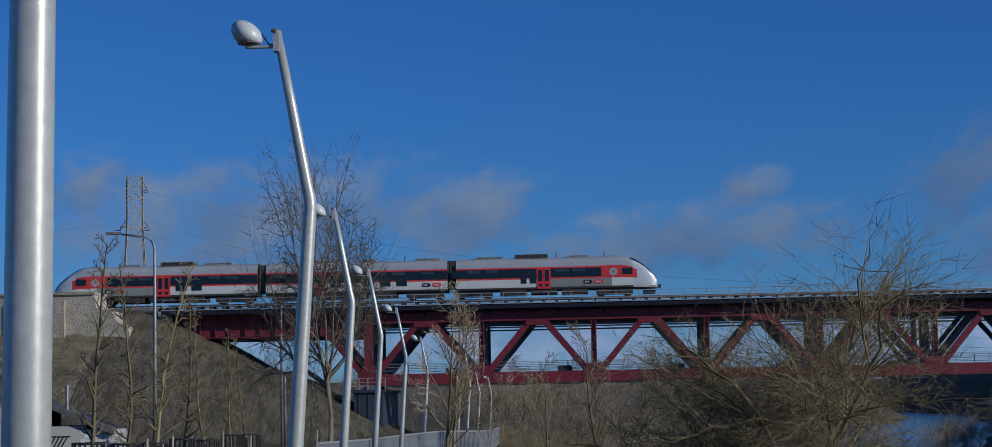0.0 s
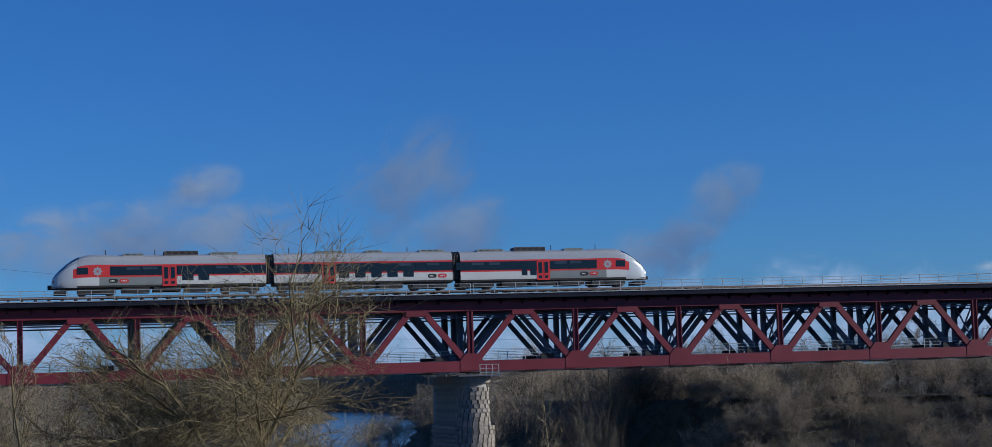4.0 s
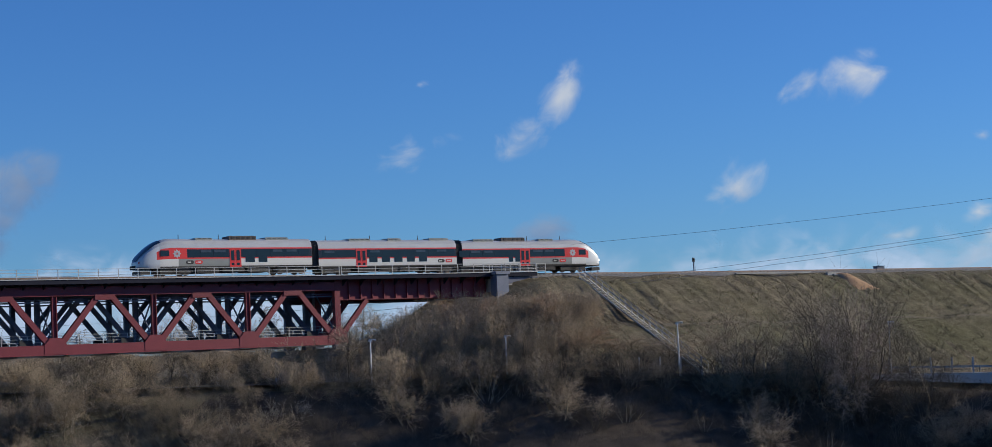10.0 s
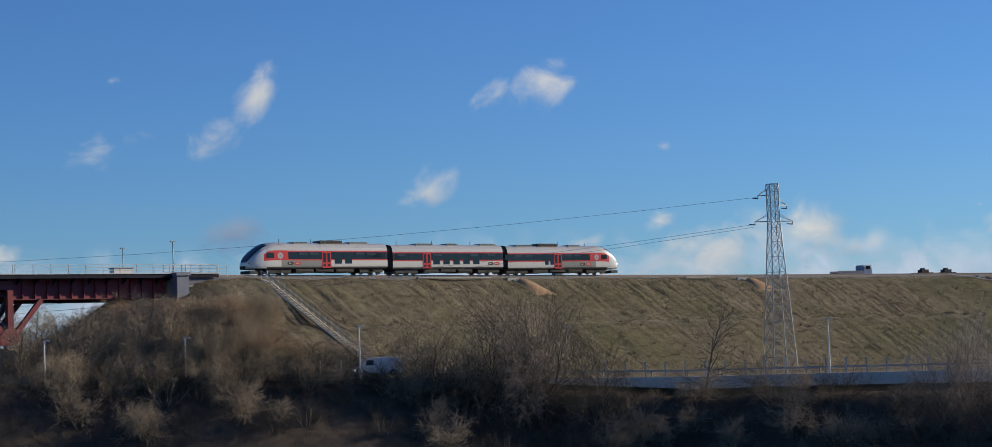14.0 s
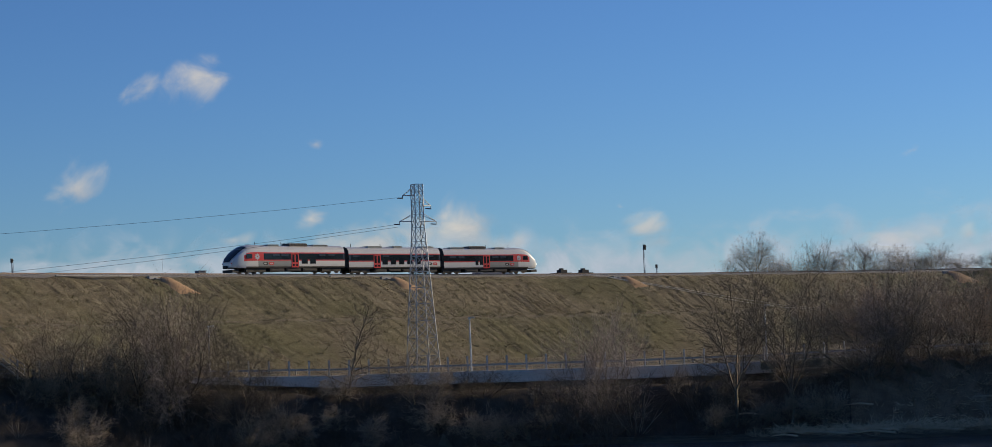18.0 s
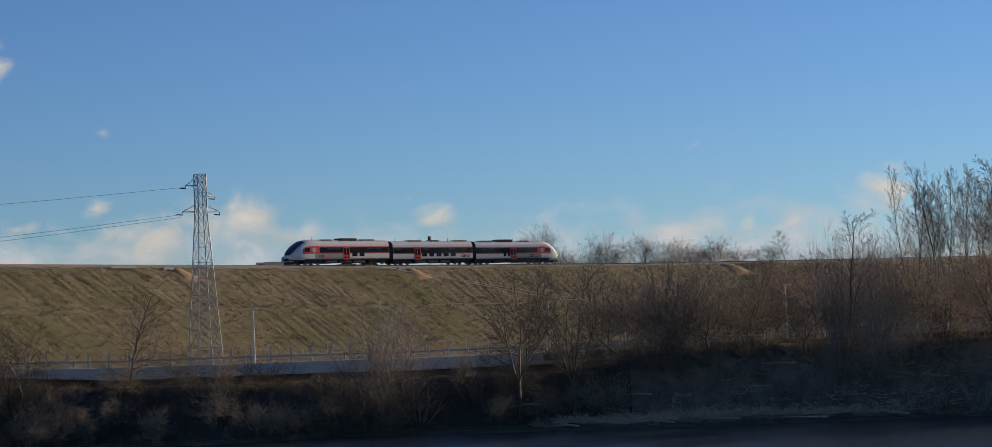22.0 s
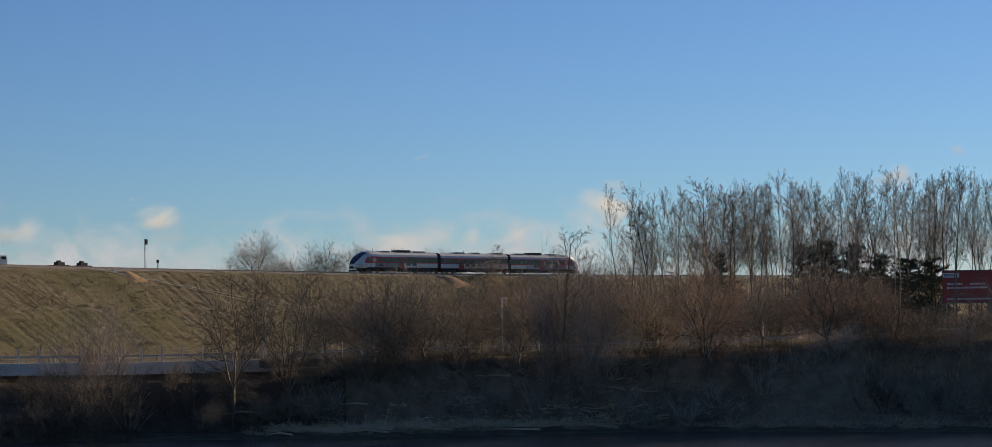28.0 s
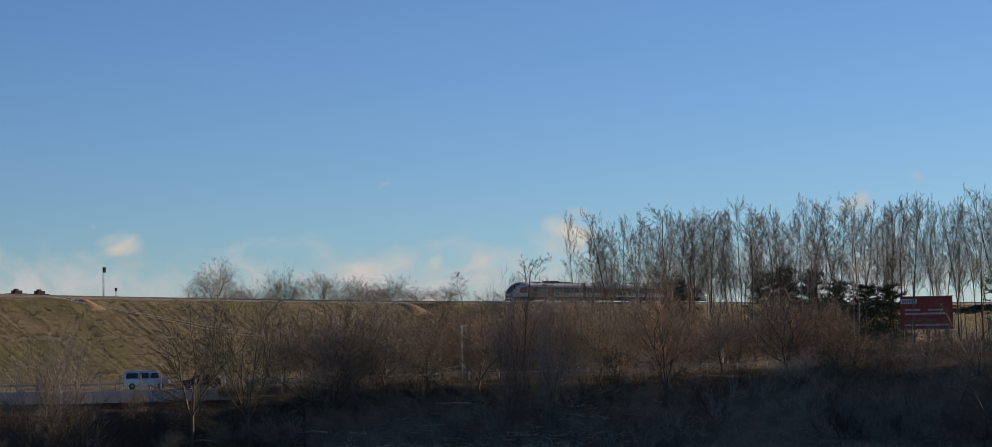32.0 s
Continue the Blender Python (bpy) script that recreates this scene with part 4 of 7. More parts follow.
# ---- trees ----
def limb_mesh(name, segs, material, tips=False):
    """Tapered three-sided limbs from arrays of (start, end, radius, end radius)."""
    a = np.array([s[0] for s in segs])
    b = np.array([s[1] for s in segs])
    r0 = np.array([s[2] for s in segs])[:, None]
    r1 = np.array([s[3] for s in segs])[:, None]
    d = b - a
    d /= np.linalg.norm(d, axis=1)[:, None] + 1e-9
    ref = np.where(np.abs(d[:, 2:3]) < 0.9, np.array([[0, 0, 1.0]]), np.array([[1.0, 0, 0]]))
    u = np.cross(d, ref)
    u /= np.linalg.norm(u, axis=1)[:, None]
    w = np.cross(d, u)
    n = len(segs)
    co = np.zeros((n, 6, 3))
    for k in range(3):
        t = 2 * math.pi * k / 3
        off = u * math.cos(t) + w * math.sin(t)
        co[:, k], co[:, k + 3] = a + off * r0, b + off * r1
    base = np.arange(n)[:, None] * 6
    quads = np.concatenate([base + np.array([[k, (k + 1) % 3, 3 + (k + 1) % 3, 3 + k]]) for k in range(3)], 1).reshape(-1, 4)
    me = bpy.data.meshes.new(name)
    if tips:
        co = np.concatenate([co[:, :3], b[:, None]], 1)
        tris = np.concatenate([np.arange(n)[:, None] * 4 + np.array([[k, (k + 1) % 3, 3]]) for k in range(3)], 1).reshape(-1, 3)
        me.from_pydata(co.reshape(-1, 3).tolist(), [], tris.tolist())
        me.materials.append(material)
        return me
    me.vertices.add(n * 6)
    me.vertices.foreach_set("co", co.ravel())
    me.loops.add(quads.size)
    me.loops.foreach_set("vertex_index", quads.ravel())
    me.polygons.add(len(quads))
    me.polygons.foreach_set("loop_start", np.arange(len(quads)) * 4)
    me.materials.append(material)
    me.update(calc_edges=True)
    return me


def grow_tree(rng, h, trunk_r, stems=1, spread=0.5, first=0.3, droop=0.0, counts=(12, 7, 6, 3), ratio=(0.5, 0.45, 0.45, 0.5), twig_r=0.012, lean=0.0, trop=0.07, crown="cone", splay=0.18, fork=0.0, slim=0.62):
    """A bare tree: limbs and twigs as two lists of segments."""
    wood, twigs = [], []

    def branch(p, d, length, r, level, tropism):
        n = (6, 4, 3, 1, 1)[level]
        pts, q = [p.copy()], p.copy()
        for i in range(n):
            d = (d + np.array([rng.gauss(0, 1), rng.gauss(0, 1), rng.gauss(0, 0.6)]) * (0.07 if level == 0 else 0.16) + np.array([0, 0, tropism])).astype(float)
            d /= np.linalg.norm(d)
            q = q + d * length / n
            pts.append(q.copy())
        end = 0.25 if level < 3 else 0.4
        for i in range(n):
            ra, rb = r * (1 - (1 - end) * i / n), r * (1 - (1 - end) * (i + 1) / n)
            (wood if level <= 2 else twigs).append((pts[i], pts[i + 1], max(ra, twig_r * (1.5 if level <= 2 else 1)), max(rb, twig_r * (1.1 if level <= 2 else 0.7))))
        if level >= len(counts):
            return
        m = counts[level]
        lo = first if level == 0 else 0.25
        for i in range(m):
            f = lo + (1.02 - lo) * (i + rng.random() * 0.8) / m
            f = min(f, 0.999)
            k = min(int(f * n), n - 1)
            at = pts[k] + (pts[k + 1] - pts[k]) * (f * n - k)
            axis = (pts[k + 1] - pts[k]) / (np.linalg.norm(pts[k + 1] - pts[k]) + 1e-9)
            side = np.cross(axis, np.array([rng.gauss(0, 1), rng.gauss(0, 1), rng.gauss(0, 1)]))
            side /= np.linalg.norm(side) + 1e-9
            ang = spread * rng.uniform(0.75, 1.25) * (1.15 - 0.35 * f if level == 0 else 1.0)
            nd = axis * math.cos(ang) + side * math.sin(ang)
            ln = length * ratio[level] * rng.uniform(0.65, 1.15) * ((1.15 - 0.65 * (f - lo) / (1 - lo) if crown == "cone" else 0.62 + 0.55 * math.sin(math.pi * (0.15 + 0.75 * (f - lo) / (1 - lo)))) if level == 0 else 1.05 - 0.4 * f)
            branch(at, nd, ln, r * (1 - 0.6 * f) * (slim if level == 0 else 0.66), level + 1, trop - droop * (level >= 1) if level < 2 else trop * 0.4 - droop)

    if fork:
        zs = [-0.3, fork * h * 0.5, fork * h]
        bend = [np.array([rng.gauss(0, 0.05) * h * q, rng.gauss(0, 0.05) * h * q, z]) for q, z in zip((0, 0.4, 0.6), zs)]
        wood.extend([(bend[0], bend[1], trunk_r * 1.25, trunk_r), (bend[1], bend[2], trunk_r, trunk_r * 0.85)])
        start = bend[2]
    for k in range(stems):
        a = 2 * math.pi * (k + rng.random() * 0.5) / stems
        if fork:
            tilt = splay * (0.15 + 1.1 * (k + 0.5) / stems)
            a = 2.4 * k
            d = np.array([math.cos(a) * tilt, math.sin(a) * tilt, 1.0])
            branch(start + np.array([0, 0, rng.uniform(-0.12, 0.05) * h * fork]), d / np.linalg.norm(d), h * (1 - fork) * rng.uniform(0.8, 1.0), trunk_r * 0.6, 0, 0.03)
            continue
        tilt = lean if stems == 1 else splay + (0.3 + splay * 0.5) * rng.random()
        d = np.array([math.cos(a) * tilt, math.sin(a) * tilt, 1.0])
        d /= np.linalg.norm(d)
        branch(np.array([math.cos(a) * 0.12 * (stems > 1), math.sin(a) * 0.12 * (stems > 1), -0.3]), d, h * (1 if stems == 1 else rng.uniform(0.75, 1.0)), trunk_r if stems == 1 else trunk_r * 0.7, 0, 0.04)
    return wood, twigs


def grow_spread(rng, h, trunk_r, stems=1, clear=0.22, splay=0.5, levels=5, kids=(2, 3), open_=0.62, arch=0.06, droop=0.03, twig_r=0.012, lean=0.0):
    """A bare spreading tree: stems that fork and fork again, with side shoots; limbs and twigs as two lists of segments."""
    wood, twigs = [], []
    gauss, uni = rng.gauss, rng.uniform

    def turned(d, ang):
        q = d.cross(Vector((gauss(0, 1), gauss(0, 1), gauss(0, 1))))
        q.normalize()
        return d * math.cos(ang) + q * math.sin(ang)

    def branch(p, d, length, r, level):
        last = level >= levels
        n = 1 if last else max(2, 5 - level)
        end = 0.62
        lift = arch if level <= 2 else -droop
        pts, dirs = [p], []
        for i in range(n):
            w = 0.06 + 0.045 * level
            d = d + Vector((gauss(0, w), gauss(0, w), gauss(0, w * 0.7) + lift))
            d.normalize()
            pts.append(pts[-1] + d * (length / n))
            dirs.append(d)
        if last:
            twigs.append((pts[0], pts[1], max(r, twig_r), 0.0))
            return
        for i in range(n):
            ra, rb = r * (1 - (1 - end) * i / n), r * (1 - (1 - end) * (i + 1) / n)
            (wood if level < levels - 1 else twigs).append((pts[i], pts[i + 1], max(ra, twig_r * 1.3), max(rb, twig_r * 1.1)))
        tops, sides = kids
        for k in range(tops):
            branch(pts[-1], turned(d, open_ * uni(0.35, 0.8) * (0.6 if k == 0 else 1.15)), length * uni(0.68, 0.9), r * end * (1.05 if k == 0 else 0.85), level + 1)
        for k in range(sides):
            f = uni(0.12, 0.95)
            i = min(int(f * n), n - 1)
            at = pts[i].lerp(pts[i + 1], f * n - i)
            branch(at, turned(dirs[i], open_ * uni(0.9, 1.6)), length * uni(0.5, 0.88), r * (1 - 0.38 * f) * 0.56, level + 1)

    foot = Vector((0, 0, -0.3))
    start = Vector((gauss(0, 0.03) * h, gauss(0, 0.03) * h, clear * h))
    if stems == 1 or clear > 0.08:
        mid = start * 0.5 + Vector((gauss(0, 0.012) * h, gauss(0, 0.012) * h, -0.1))
        wood.extend([(foot, mid, trunk_r * 1.3, trunk_r), (mid, start, trunk_r, trunk_r * 0.88)])
    for k in range(stems):
        a = 2.4 * k + gauss(0, 0.3)
        tilt = lean if stems == 1 else splay * (0.2 + 1.0 * (k + 0.5) / stems)
        d = Vector((math.cos(a) * math.sin(tilt), math.sin(a) * math.sin(tilt), math.cos(tilt)))
        at = foot + Vector((math.cos(a) * 0.03, math.sin(a) * 0.03, 0)) if clear <= 0.08 and stems > 1 else start - Vector((0, 0, uni(0, 0.3) * clear * h))
        branch(at, d, h * 0.27 * uni(0.8, 1.1), trunk_r * (0.85 if stems == 1 else 0.62), 1)
    top = float(np.quantile([q[1].z for q in twigs], 0.985))
    k = h / top
    return ([tuple((np.array(p) * k, np.array(q) * k, ra, rb)) for p, q, ra, rb in wood], [tuple((np.array(p) * k, np.array(q) * k, ra, rb)) for p, q, ra, rb in twigs])


SIZE = {}


def make_tree(name, seed, label, bark_m, twig_m, leaves=None, **kw):
    """A tree kept as a pattern: trunk with limbs, and a crown of twigs."""
    rng = random.Random(seed)
    wood, twigs = (grow_spread if "kids" in kw else grow_tree)(rng, **kw)
    t = thing(name, label, "tree")
    part("trunk", limb_mesh("trunk", wood, bark_m), t, "trunk and limbs")
    crown = limb_mesh("crown", twigs, twig_m, True)
    part("crown", crown, t, "bare twigs")
    ends = np.array([q[1] for q in twigs])
    SIZE[t.name] = (float(np.quantile(ends[:, 2], 0.985)), 2 * float(np.quantile(np.hypot(ends[:, 0], ends[:, 1]), 0.93)))
    if leaves:
        count, size, mt = leaves
        s = Soup()
        for _ in range(count):
            p = Vector(rng.choice(twigs)[1]) + Vector((rng.gauss(0, 0.05), rng.gauss(0, 0.05), -rng.random() * 0.1))
            a = Vector((rng.gauss(0, 1), rng.gauss(0, 1), rng.gauss(0, 1))).normalized() * size
            b = a.orthogonal().normalized() * size * 0.6
            n = len(s.v)
            s.v += [tuple(p - a), tuple(p + b), tuple(p + a), tuple(p - b)]
            s.f.append((n, n + 1, n + 2, n + 3))
        part("leaves", s.done("leaves", mt), t, "dry clinging leaves")
    return t


PLACED = set()


def plant(pattern, x, y, scale, turn, group, z=None, wide=1.0, label="", tilt=0.0):
    """Sets a tree on the ground: the pattern itself the first time, copies after that."""
    zz = ground_z(x, y) - 0.1 if z is None else z
    m = pose(x, y, zz, tilt, 0, turn)
    if pattern.name in PLACED:
        ob = copy_thing(pattern, m)
    else:
        PLACED.add(pattern.name)
        ob = pattern
        ob.matrix_basis = m
    ob.scale = (scale * wide, scale * wide, scale)
    return tagged(ob, label, "", group)


rngp = random.Random(11)
P_BROAD = [make_tree("broadleaf_tree", 20 + k, "bare grey-brown broadleaf tree with a spreading crown", M_BARK, M_TWIG, h=7.2, trunk_r=0.15, stems=4, clear=0.16, splay=0.95, kids=(2, 3), levels=5, open_=0.74, twig_r=0.0135) for k in range(4)]
# shrubs coloured dark to carry the shade of the bank
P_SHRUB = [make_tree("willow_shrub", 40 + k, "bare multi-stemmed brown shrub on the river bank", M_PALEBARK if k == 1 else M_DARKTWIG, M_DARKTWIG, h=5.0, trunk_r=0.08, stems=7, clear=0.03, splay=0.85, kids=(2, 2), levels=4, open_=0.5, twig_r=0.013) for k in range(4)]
P_RUST = [make_tree("rusty_tree", 60 + k, "bare tree with dense rusty-brown twigs", M_BARK, M_TWIGRED, h=8.2, trunk_r=0.18, stems=5, clear=0.14, splay=1.0, kids=(2, 3), levels=5, open_=0.72, twig_r=0.014) for k in range(2)]
P_TAN = [make_tree("tan_leaved_shrub", 300 + k, "bushy shrub still holding pale tan dead leaves", M_BARK, M_TWIG, leaves=(1500, 0.085, M_LEAFTAN), h=6.0, trunk_r=0.1, stems=6, clear=0.08, splay=1.0, kids=(2, 3), levels=5, open_=0.75, twig_r=0.014) for k in range(2)]
P_GREY = [make_tree("grey_shrub", 280 + k, "pale grey leafless shrub above the waterline", M_PALEBARK, M_TWIGGREY, h=4.6, trunk_r=0.07, stems=6, clear=0.03, splay=0.9, kids=(2, 2), levels=4, open_=0.55, twig_r=0.013) for k in range(3)]
P_BIRCH = [make_tree("birch_tree", 80 + k, "tall slender bare birch with a thin trunk and fine twigs", M_BIRCH if k == 1 else M_BARK, M_TWIGBIRCH, h=17.0, trunk_r=0.12, spread=0.55, trop=0.1, first=0.36, slim=0.28, counts=(28, 6, 5, 3), ratio=(0.25, 0.45, 0.5, 0.8), twig_r=0.009, droop=0.08, lean=0.05 * (k % 3)) for k in range(5)]
P_TALL = [make_tree("alder_tree", 100 + k, "slim bare alder with an upright grey trunk", M_BARK, M_BARK, h=10.0, trunk_r=0.15, spread=0.95, first=0.16, trop=0.03, counts=(26, 6, 5, 3), ratio=(0.34, 0.5, 0.5, 0.5), twig_r=0.013) for k in range(2)]
# large riverside trees: a clear trunk under a wide crown, or several stems parting from the foot
P_GREAT = [make_tree("riverside_tree", 200 + k, "tall bare riverside tree with a forked grey trunk", M_BARK, M_BARK, h=14.0, trunk_r=0.24, stems=4, clear=0.22, splay=0.9, kids=(2, 3), levels=5, open_=0.72, twig_r=0.016) for k in range(2)]
P_ROUND = [make_tree("round_tree", 260 + k, "bare tree with a dense rounded crown", M_BARK, M_TWIGBIRCH, h=14.0, trunk_r=0.26, stems=5, clear=0.08, splay=0.9, kids=(3, 3), levels=5, open_=0.72, twig_r=0.014) for k in range(3)]
P_WIDE = [make_tree("spreading_tree", 220 + k, "wide many-stemmed bare tree with arching limbs", M_BARK, M_BARK, h=11.0, trunk_r=0.2, stems=6, clear=0.05, splay=1.25, arch=0.05, kids=(2, 3), levels=5, open_=0.72, twig_r=0.0145) for k in range(3)]


def conifer(seed, h, half):
    """A dark pine: a trunk with whorls of boughs, each carrying many short needle sprays."""
    rng = random.Random(seed)
    t = thing("pine_tree", "dark green pine standing among the bare trees", "tree")
    wood, needles = [(np.array([0, 0, -0.3]), np.array([0, 0, h * 0.97]), 0.16, 0.03)], []
    for k in range(130):
        f = 0.1 + 0.89 * (k + rng.random()) / 131
        a, ln = rng.uniform(0, 6.28), half * min(1.0, 0.35 + 1.4 * (1.0 - f)) * rng.uniform(0.45, 1.1)
        p = np.array([0, 0, h * f])
        q = p + np.array([math.cos(a) * ln, math.sin(a) * ln, ln * rng.uniform(-0.15, 0.75)])
        wood.append((p, q, 0.035, 0.012))
        for _ in range(34):
            c = p + (q - p) * rng.uniform(0.2, 1.1)
            e = np.array([rng.gauss(0, 1), rng.gauss(0, 1), rng.gauss(0.5, 0.9)])
            needles.append((c, c + e / np.linalg.norm(e) * rng.uniform(0.25, 0.65), 0.055, 0.01))
    part("trunk", limb_mesh("trunk", wood, M_BARK), t)
    part("crown", limb_mesh("crown", needles, M_NEEDLE, True), t, "dense dark green needles")
    SIZE[t.name] = (h, half * 2)
    return t


P_PINE = [conifer(240 + k, 10.0, 3.2) for k in range(2)]


def fit(pattern, az, r, top, wide, group, foot=None, turn=None):
    """Plants a tree so that it reaches the height top and is so many metres wide."""
    p = polar(az, r)
    z = (ground_z(p.x, p.y) if foot is None else foot) - 0.1
    h, w = SIZE[pattern.name.split(".")[0]] if pattern.name not in SIZE else SIZE[pattern.name]
    sc = (top - z) / h
    plant(pattern, p.x, p.y, sc, rngp.uniform(0, 360) if turn is None else turn, group, z, wide / w / sc)


def row(patterns, group, pts):
    for x, y, sc in pts:
        plant(rngp.choice(patterns), x, y, sc * rngp.uniform(0.9, 1.1), rngp.uniform(0, 360), group, wide=rngp.uniform(0.85, 1.2))


def scatter(n, az0, az1, r0, r1, s0, s1, clear=()):
    """Places by the compass from the promenade, with gaps kept clear."""
    out = []
    while len(out) < n:
        az, r = rngp.uniform(az0, az1), rngp.uniform(r0, r1)
        if any(a <= az <= b for a, b in clear):
            n -= 1
            continue
        p = polar(az, r)
        out.append((p.x, p.y, rngp.uniform(s0, s1)))
    return out


def road_scatter(n, az0, az1, d0, d1, s0, s1):
    """Places along the road, d metres nearer than its edge."""
    out = []
    for _ in range(n):
        az = rngp.uniform(az0, az1)
        p = polar(az, float(np.interp(az, RA, RR)) - rngp.uniform(d0, d1))
        out.append((p.x, p.y, rngp.uniform(s0, s1)))
    return out


MIXED = P_BROAD + P_SHRUB + P_TALL


def track_scatter(n, s0, s1, d0, d1, s_lo, s_hi):
    """Places beyond the railway, d metres behind it."""
    out = []
    for _ in range(n):
        p = on_track(rngp.uniform(s0, s1), -rngp.uniform(d0, d1))
        out.append((p.x, p.y, rngp.uniform(s_lo, s_hi)))
    return out


# the wooded bank behind and beside the bridge
row(MIXED, "trees behind the bridge", track_scatter(110, 112, 196, 16, 45, 0.5, 0.72))
row(MIXED, "trees behind the bridge", track_scatter(36, 108, 130, 14, 40, 0.55, 0.8))
row(MIXED, "trees behind the bridge", track_scatter(40, 108, 215, 50, 210, 0.9, 1.3))
for az, d, top, wide, pat in ((23.8, 20, 5.2, 3.0, P_TALL[0]), (27.6, 28, 7.5, 5, P_BROAD[1]), (29.0, 30, 8.2, 6, P_BROAD[0]), (31.2, 26, 7.8, 6, P_BROAD[2]), (34.2, 24, 8.0, 7, P_BROAD[3]), (35.8, 22, 7.4, 6, P_BROAD[1])):
    fit(pat, az, 182 / math.cos(radians(az)) + d, top, wide, "trees behind the bridge")
row(P_SHRUB + P_BROAD, "trees on the far bank", scatter(50, 22, 34, 170, 190, 0.35, 0.55))
# pale shrubs where the bank is sunlit, dark ones beyond for its shade
row(P_GREY + P_BROAD, "trees on the far bank", scatter(36, 17.5, 26.5, 166, 184, 0.5, 0.75))
row(P_SHRUB + P_TALL, "trees on the far bank", scatter(24, 26, 34, 166, 180, 0.4, 0.6))
row(P_SHRUB + P_BROAD, "trees on the far bank", scatter(36, 34.5, 47, 180, 193, 0.4, 0.65))
for az, r, top, wide, pat in ((34.3, 193, 6.0, 6, P_BROAD[0]), (35.5, 194, 6.2, 7, P_BROAD[3]), (36.6, 196, 7.0, 7, P_BROAD[2]), (37.7, 198, 8.2, 7, P_ROUND[1]), (39.0, 196, 6.8, 7, P_BROAD[3]), (40.0, 198, 6.0, 8, P_BROAD[1]), (41.4, 196, 4.0, 8, P_RUST[0]),
                            (42.6, 197, 3.2, 8, P_BROAD[0]), (43.9, 198, 2.8, 8, P_BROAD[2]), (45.2, 198, 3.6, 8, P_BROAD[1]), (43.2, 195, 2.0, 8, P_WIDE[0]), (36.3, 186, 2.0, 7, P_SHRUB[0]), (38.4, 187, 2.6, 8, P_SHRUB[1]), (40.6, 188, 2.0, 8, P_SHRUB[2])):
    fit(pat, az, r, top, wide, "trees before the bridge end")
for k in range(26):
    az = 36.2 + 5.4 * (k + rngp.random()) / 26
    p = polar(az, rngp.uniform(196, 211))
    fit(rngp.choice(P_RUST[:1] + P_BROAD), az, p.length, min(ground_z(p.x, p.y) + rngp.uniform(2.6, 4.6), 8.0), rngp.uniform(3.5, 5.5), "trees on the embankment end")
for k in range(30):
    az = 34.6 + 7.2 * (k + rngp.random()) / 30
    p = polar(az, rngp.uniform(192, 206))
    fit(P_TAN[k % 2], az, p.length, min(ground_z(p.x, p.y) + rngp.uniform(2.6, 4.8), 8.0), rngp.uniform(3.5, 6.0), "tan-leaved shrubs on the embankment end")
row(P_BROAD + P_GREY, "trees on the far bank", scatter(50, 19, 36, 172, 196, 0.4, 0.58))
row(P_WIDE, "trees on the far bank", scatter(14, 20, 35, 172, 188, 0.26, 0.4))
for k in range(22):
    az = 16.0 + 9.0 * (k + rngp.random()) / 22
    fit(rngp.choice(P_BROAD + P_WIDE + P_TALL), az, rngp.uniform(176, 240), rngp.uniform(1.6, 3.2), rngp.uniform(5, 8), "trees behind the bridge")
# scrub between the road and the water
row(P_SHRUB, "shrubs on the river bank", road_scatter(24, 40, 50, 5, 16, 0.55, 0.85))
row(P_SHRUB + P_BROAD, "shrubs on the river bank", road_scatter(50, 50, 69, 9, 18, 0.4, 0.65))
row(P_SHRUB, "shrubs on the river bank", road_scatter(22, 69, 94, 5, 13, 0.5, 0.95))
row(P_SHRUB + P_WIDE[:1], "shrubs on the river bank", scatter(26, 85, 94, 193, 205, 0.5, 0.9))
row(P_GREY, "grey shrubs above the waterline", road_scatter(36, 69, 94, 5, 14, 0.5, 0.95))
row(P_GREY, "grey shrubs above the waterline", scatter(16, 84, 94, 194, 208, 0.5, 0.9))
for k in range(34):
    az = 35.0 + 14.5 * (k + rngp.random()) / 34
    fit(rngp.choice(P_SHRUB + P_BROAD[:2]), az, float(np.interp(az, RA, RR)) - rngp.uniform(4.6, 7.0), float(np.interp(az, RA, RZ)) + rngp.uniform(1.6, 3.4), rngp.uniform(4.0, 6.5), "shrubs at the top of the bank")
for k in range(18):
    az = 49.5 + 18.0 * (k + rngp.random()) / 18
    fit(rngp.choice(P_SHRUB), az, float(np.interp(az, RA, RR)) - rngp.uniform(6.0, 9.0), float(np.interp(az, RA, RZ)) + rngp.uniform(-1.4, 0.2), rngp.uniform(4.0, 6.5), "shrubs at the top of the bank")
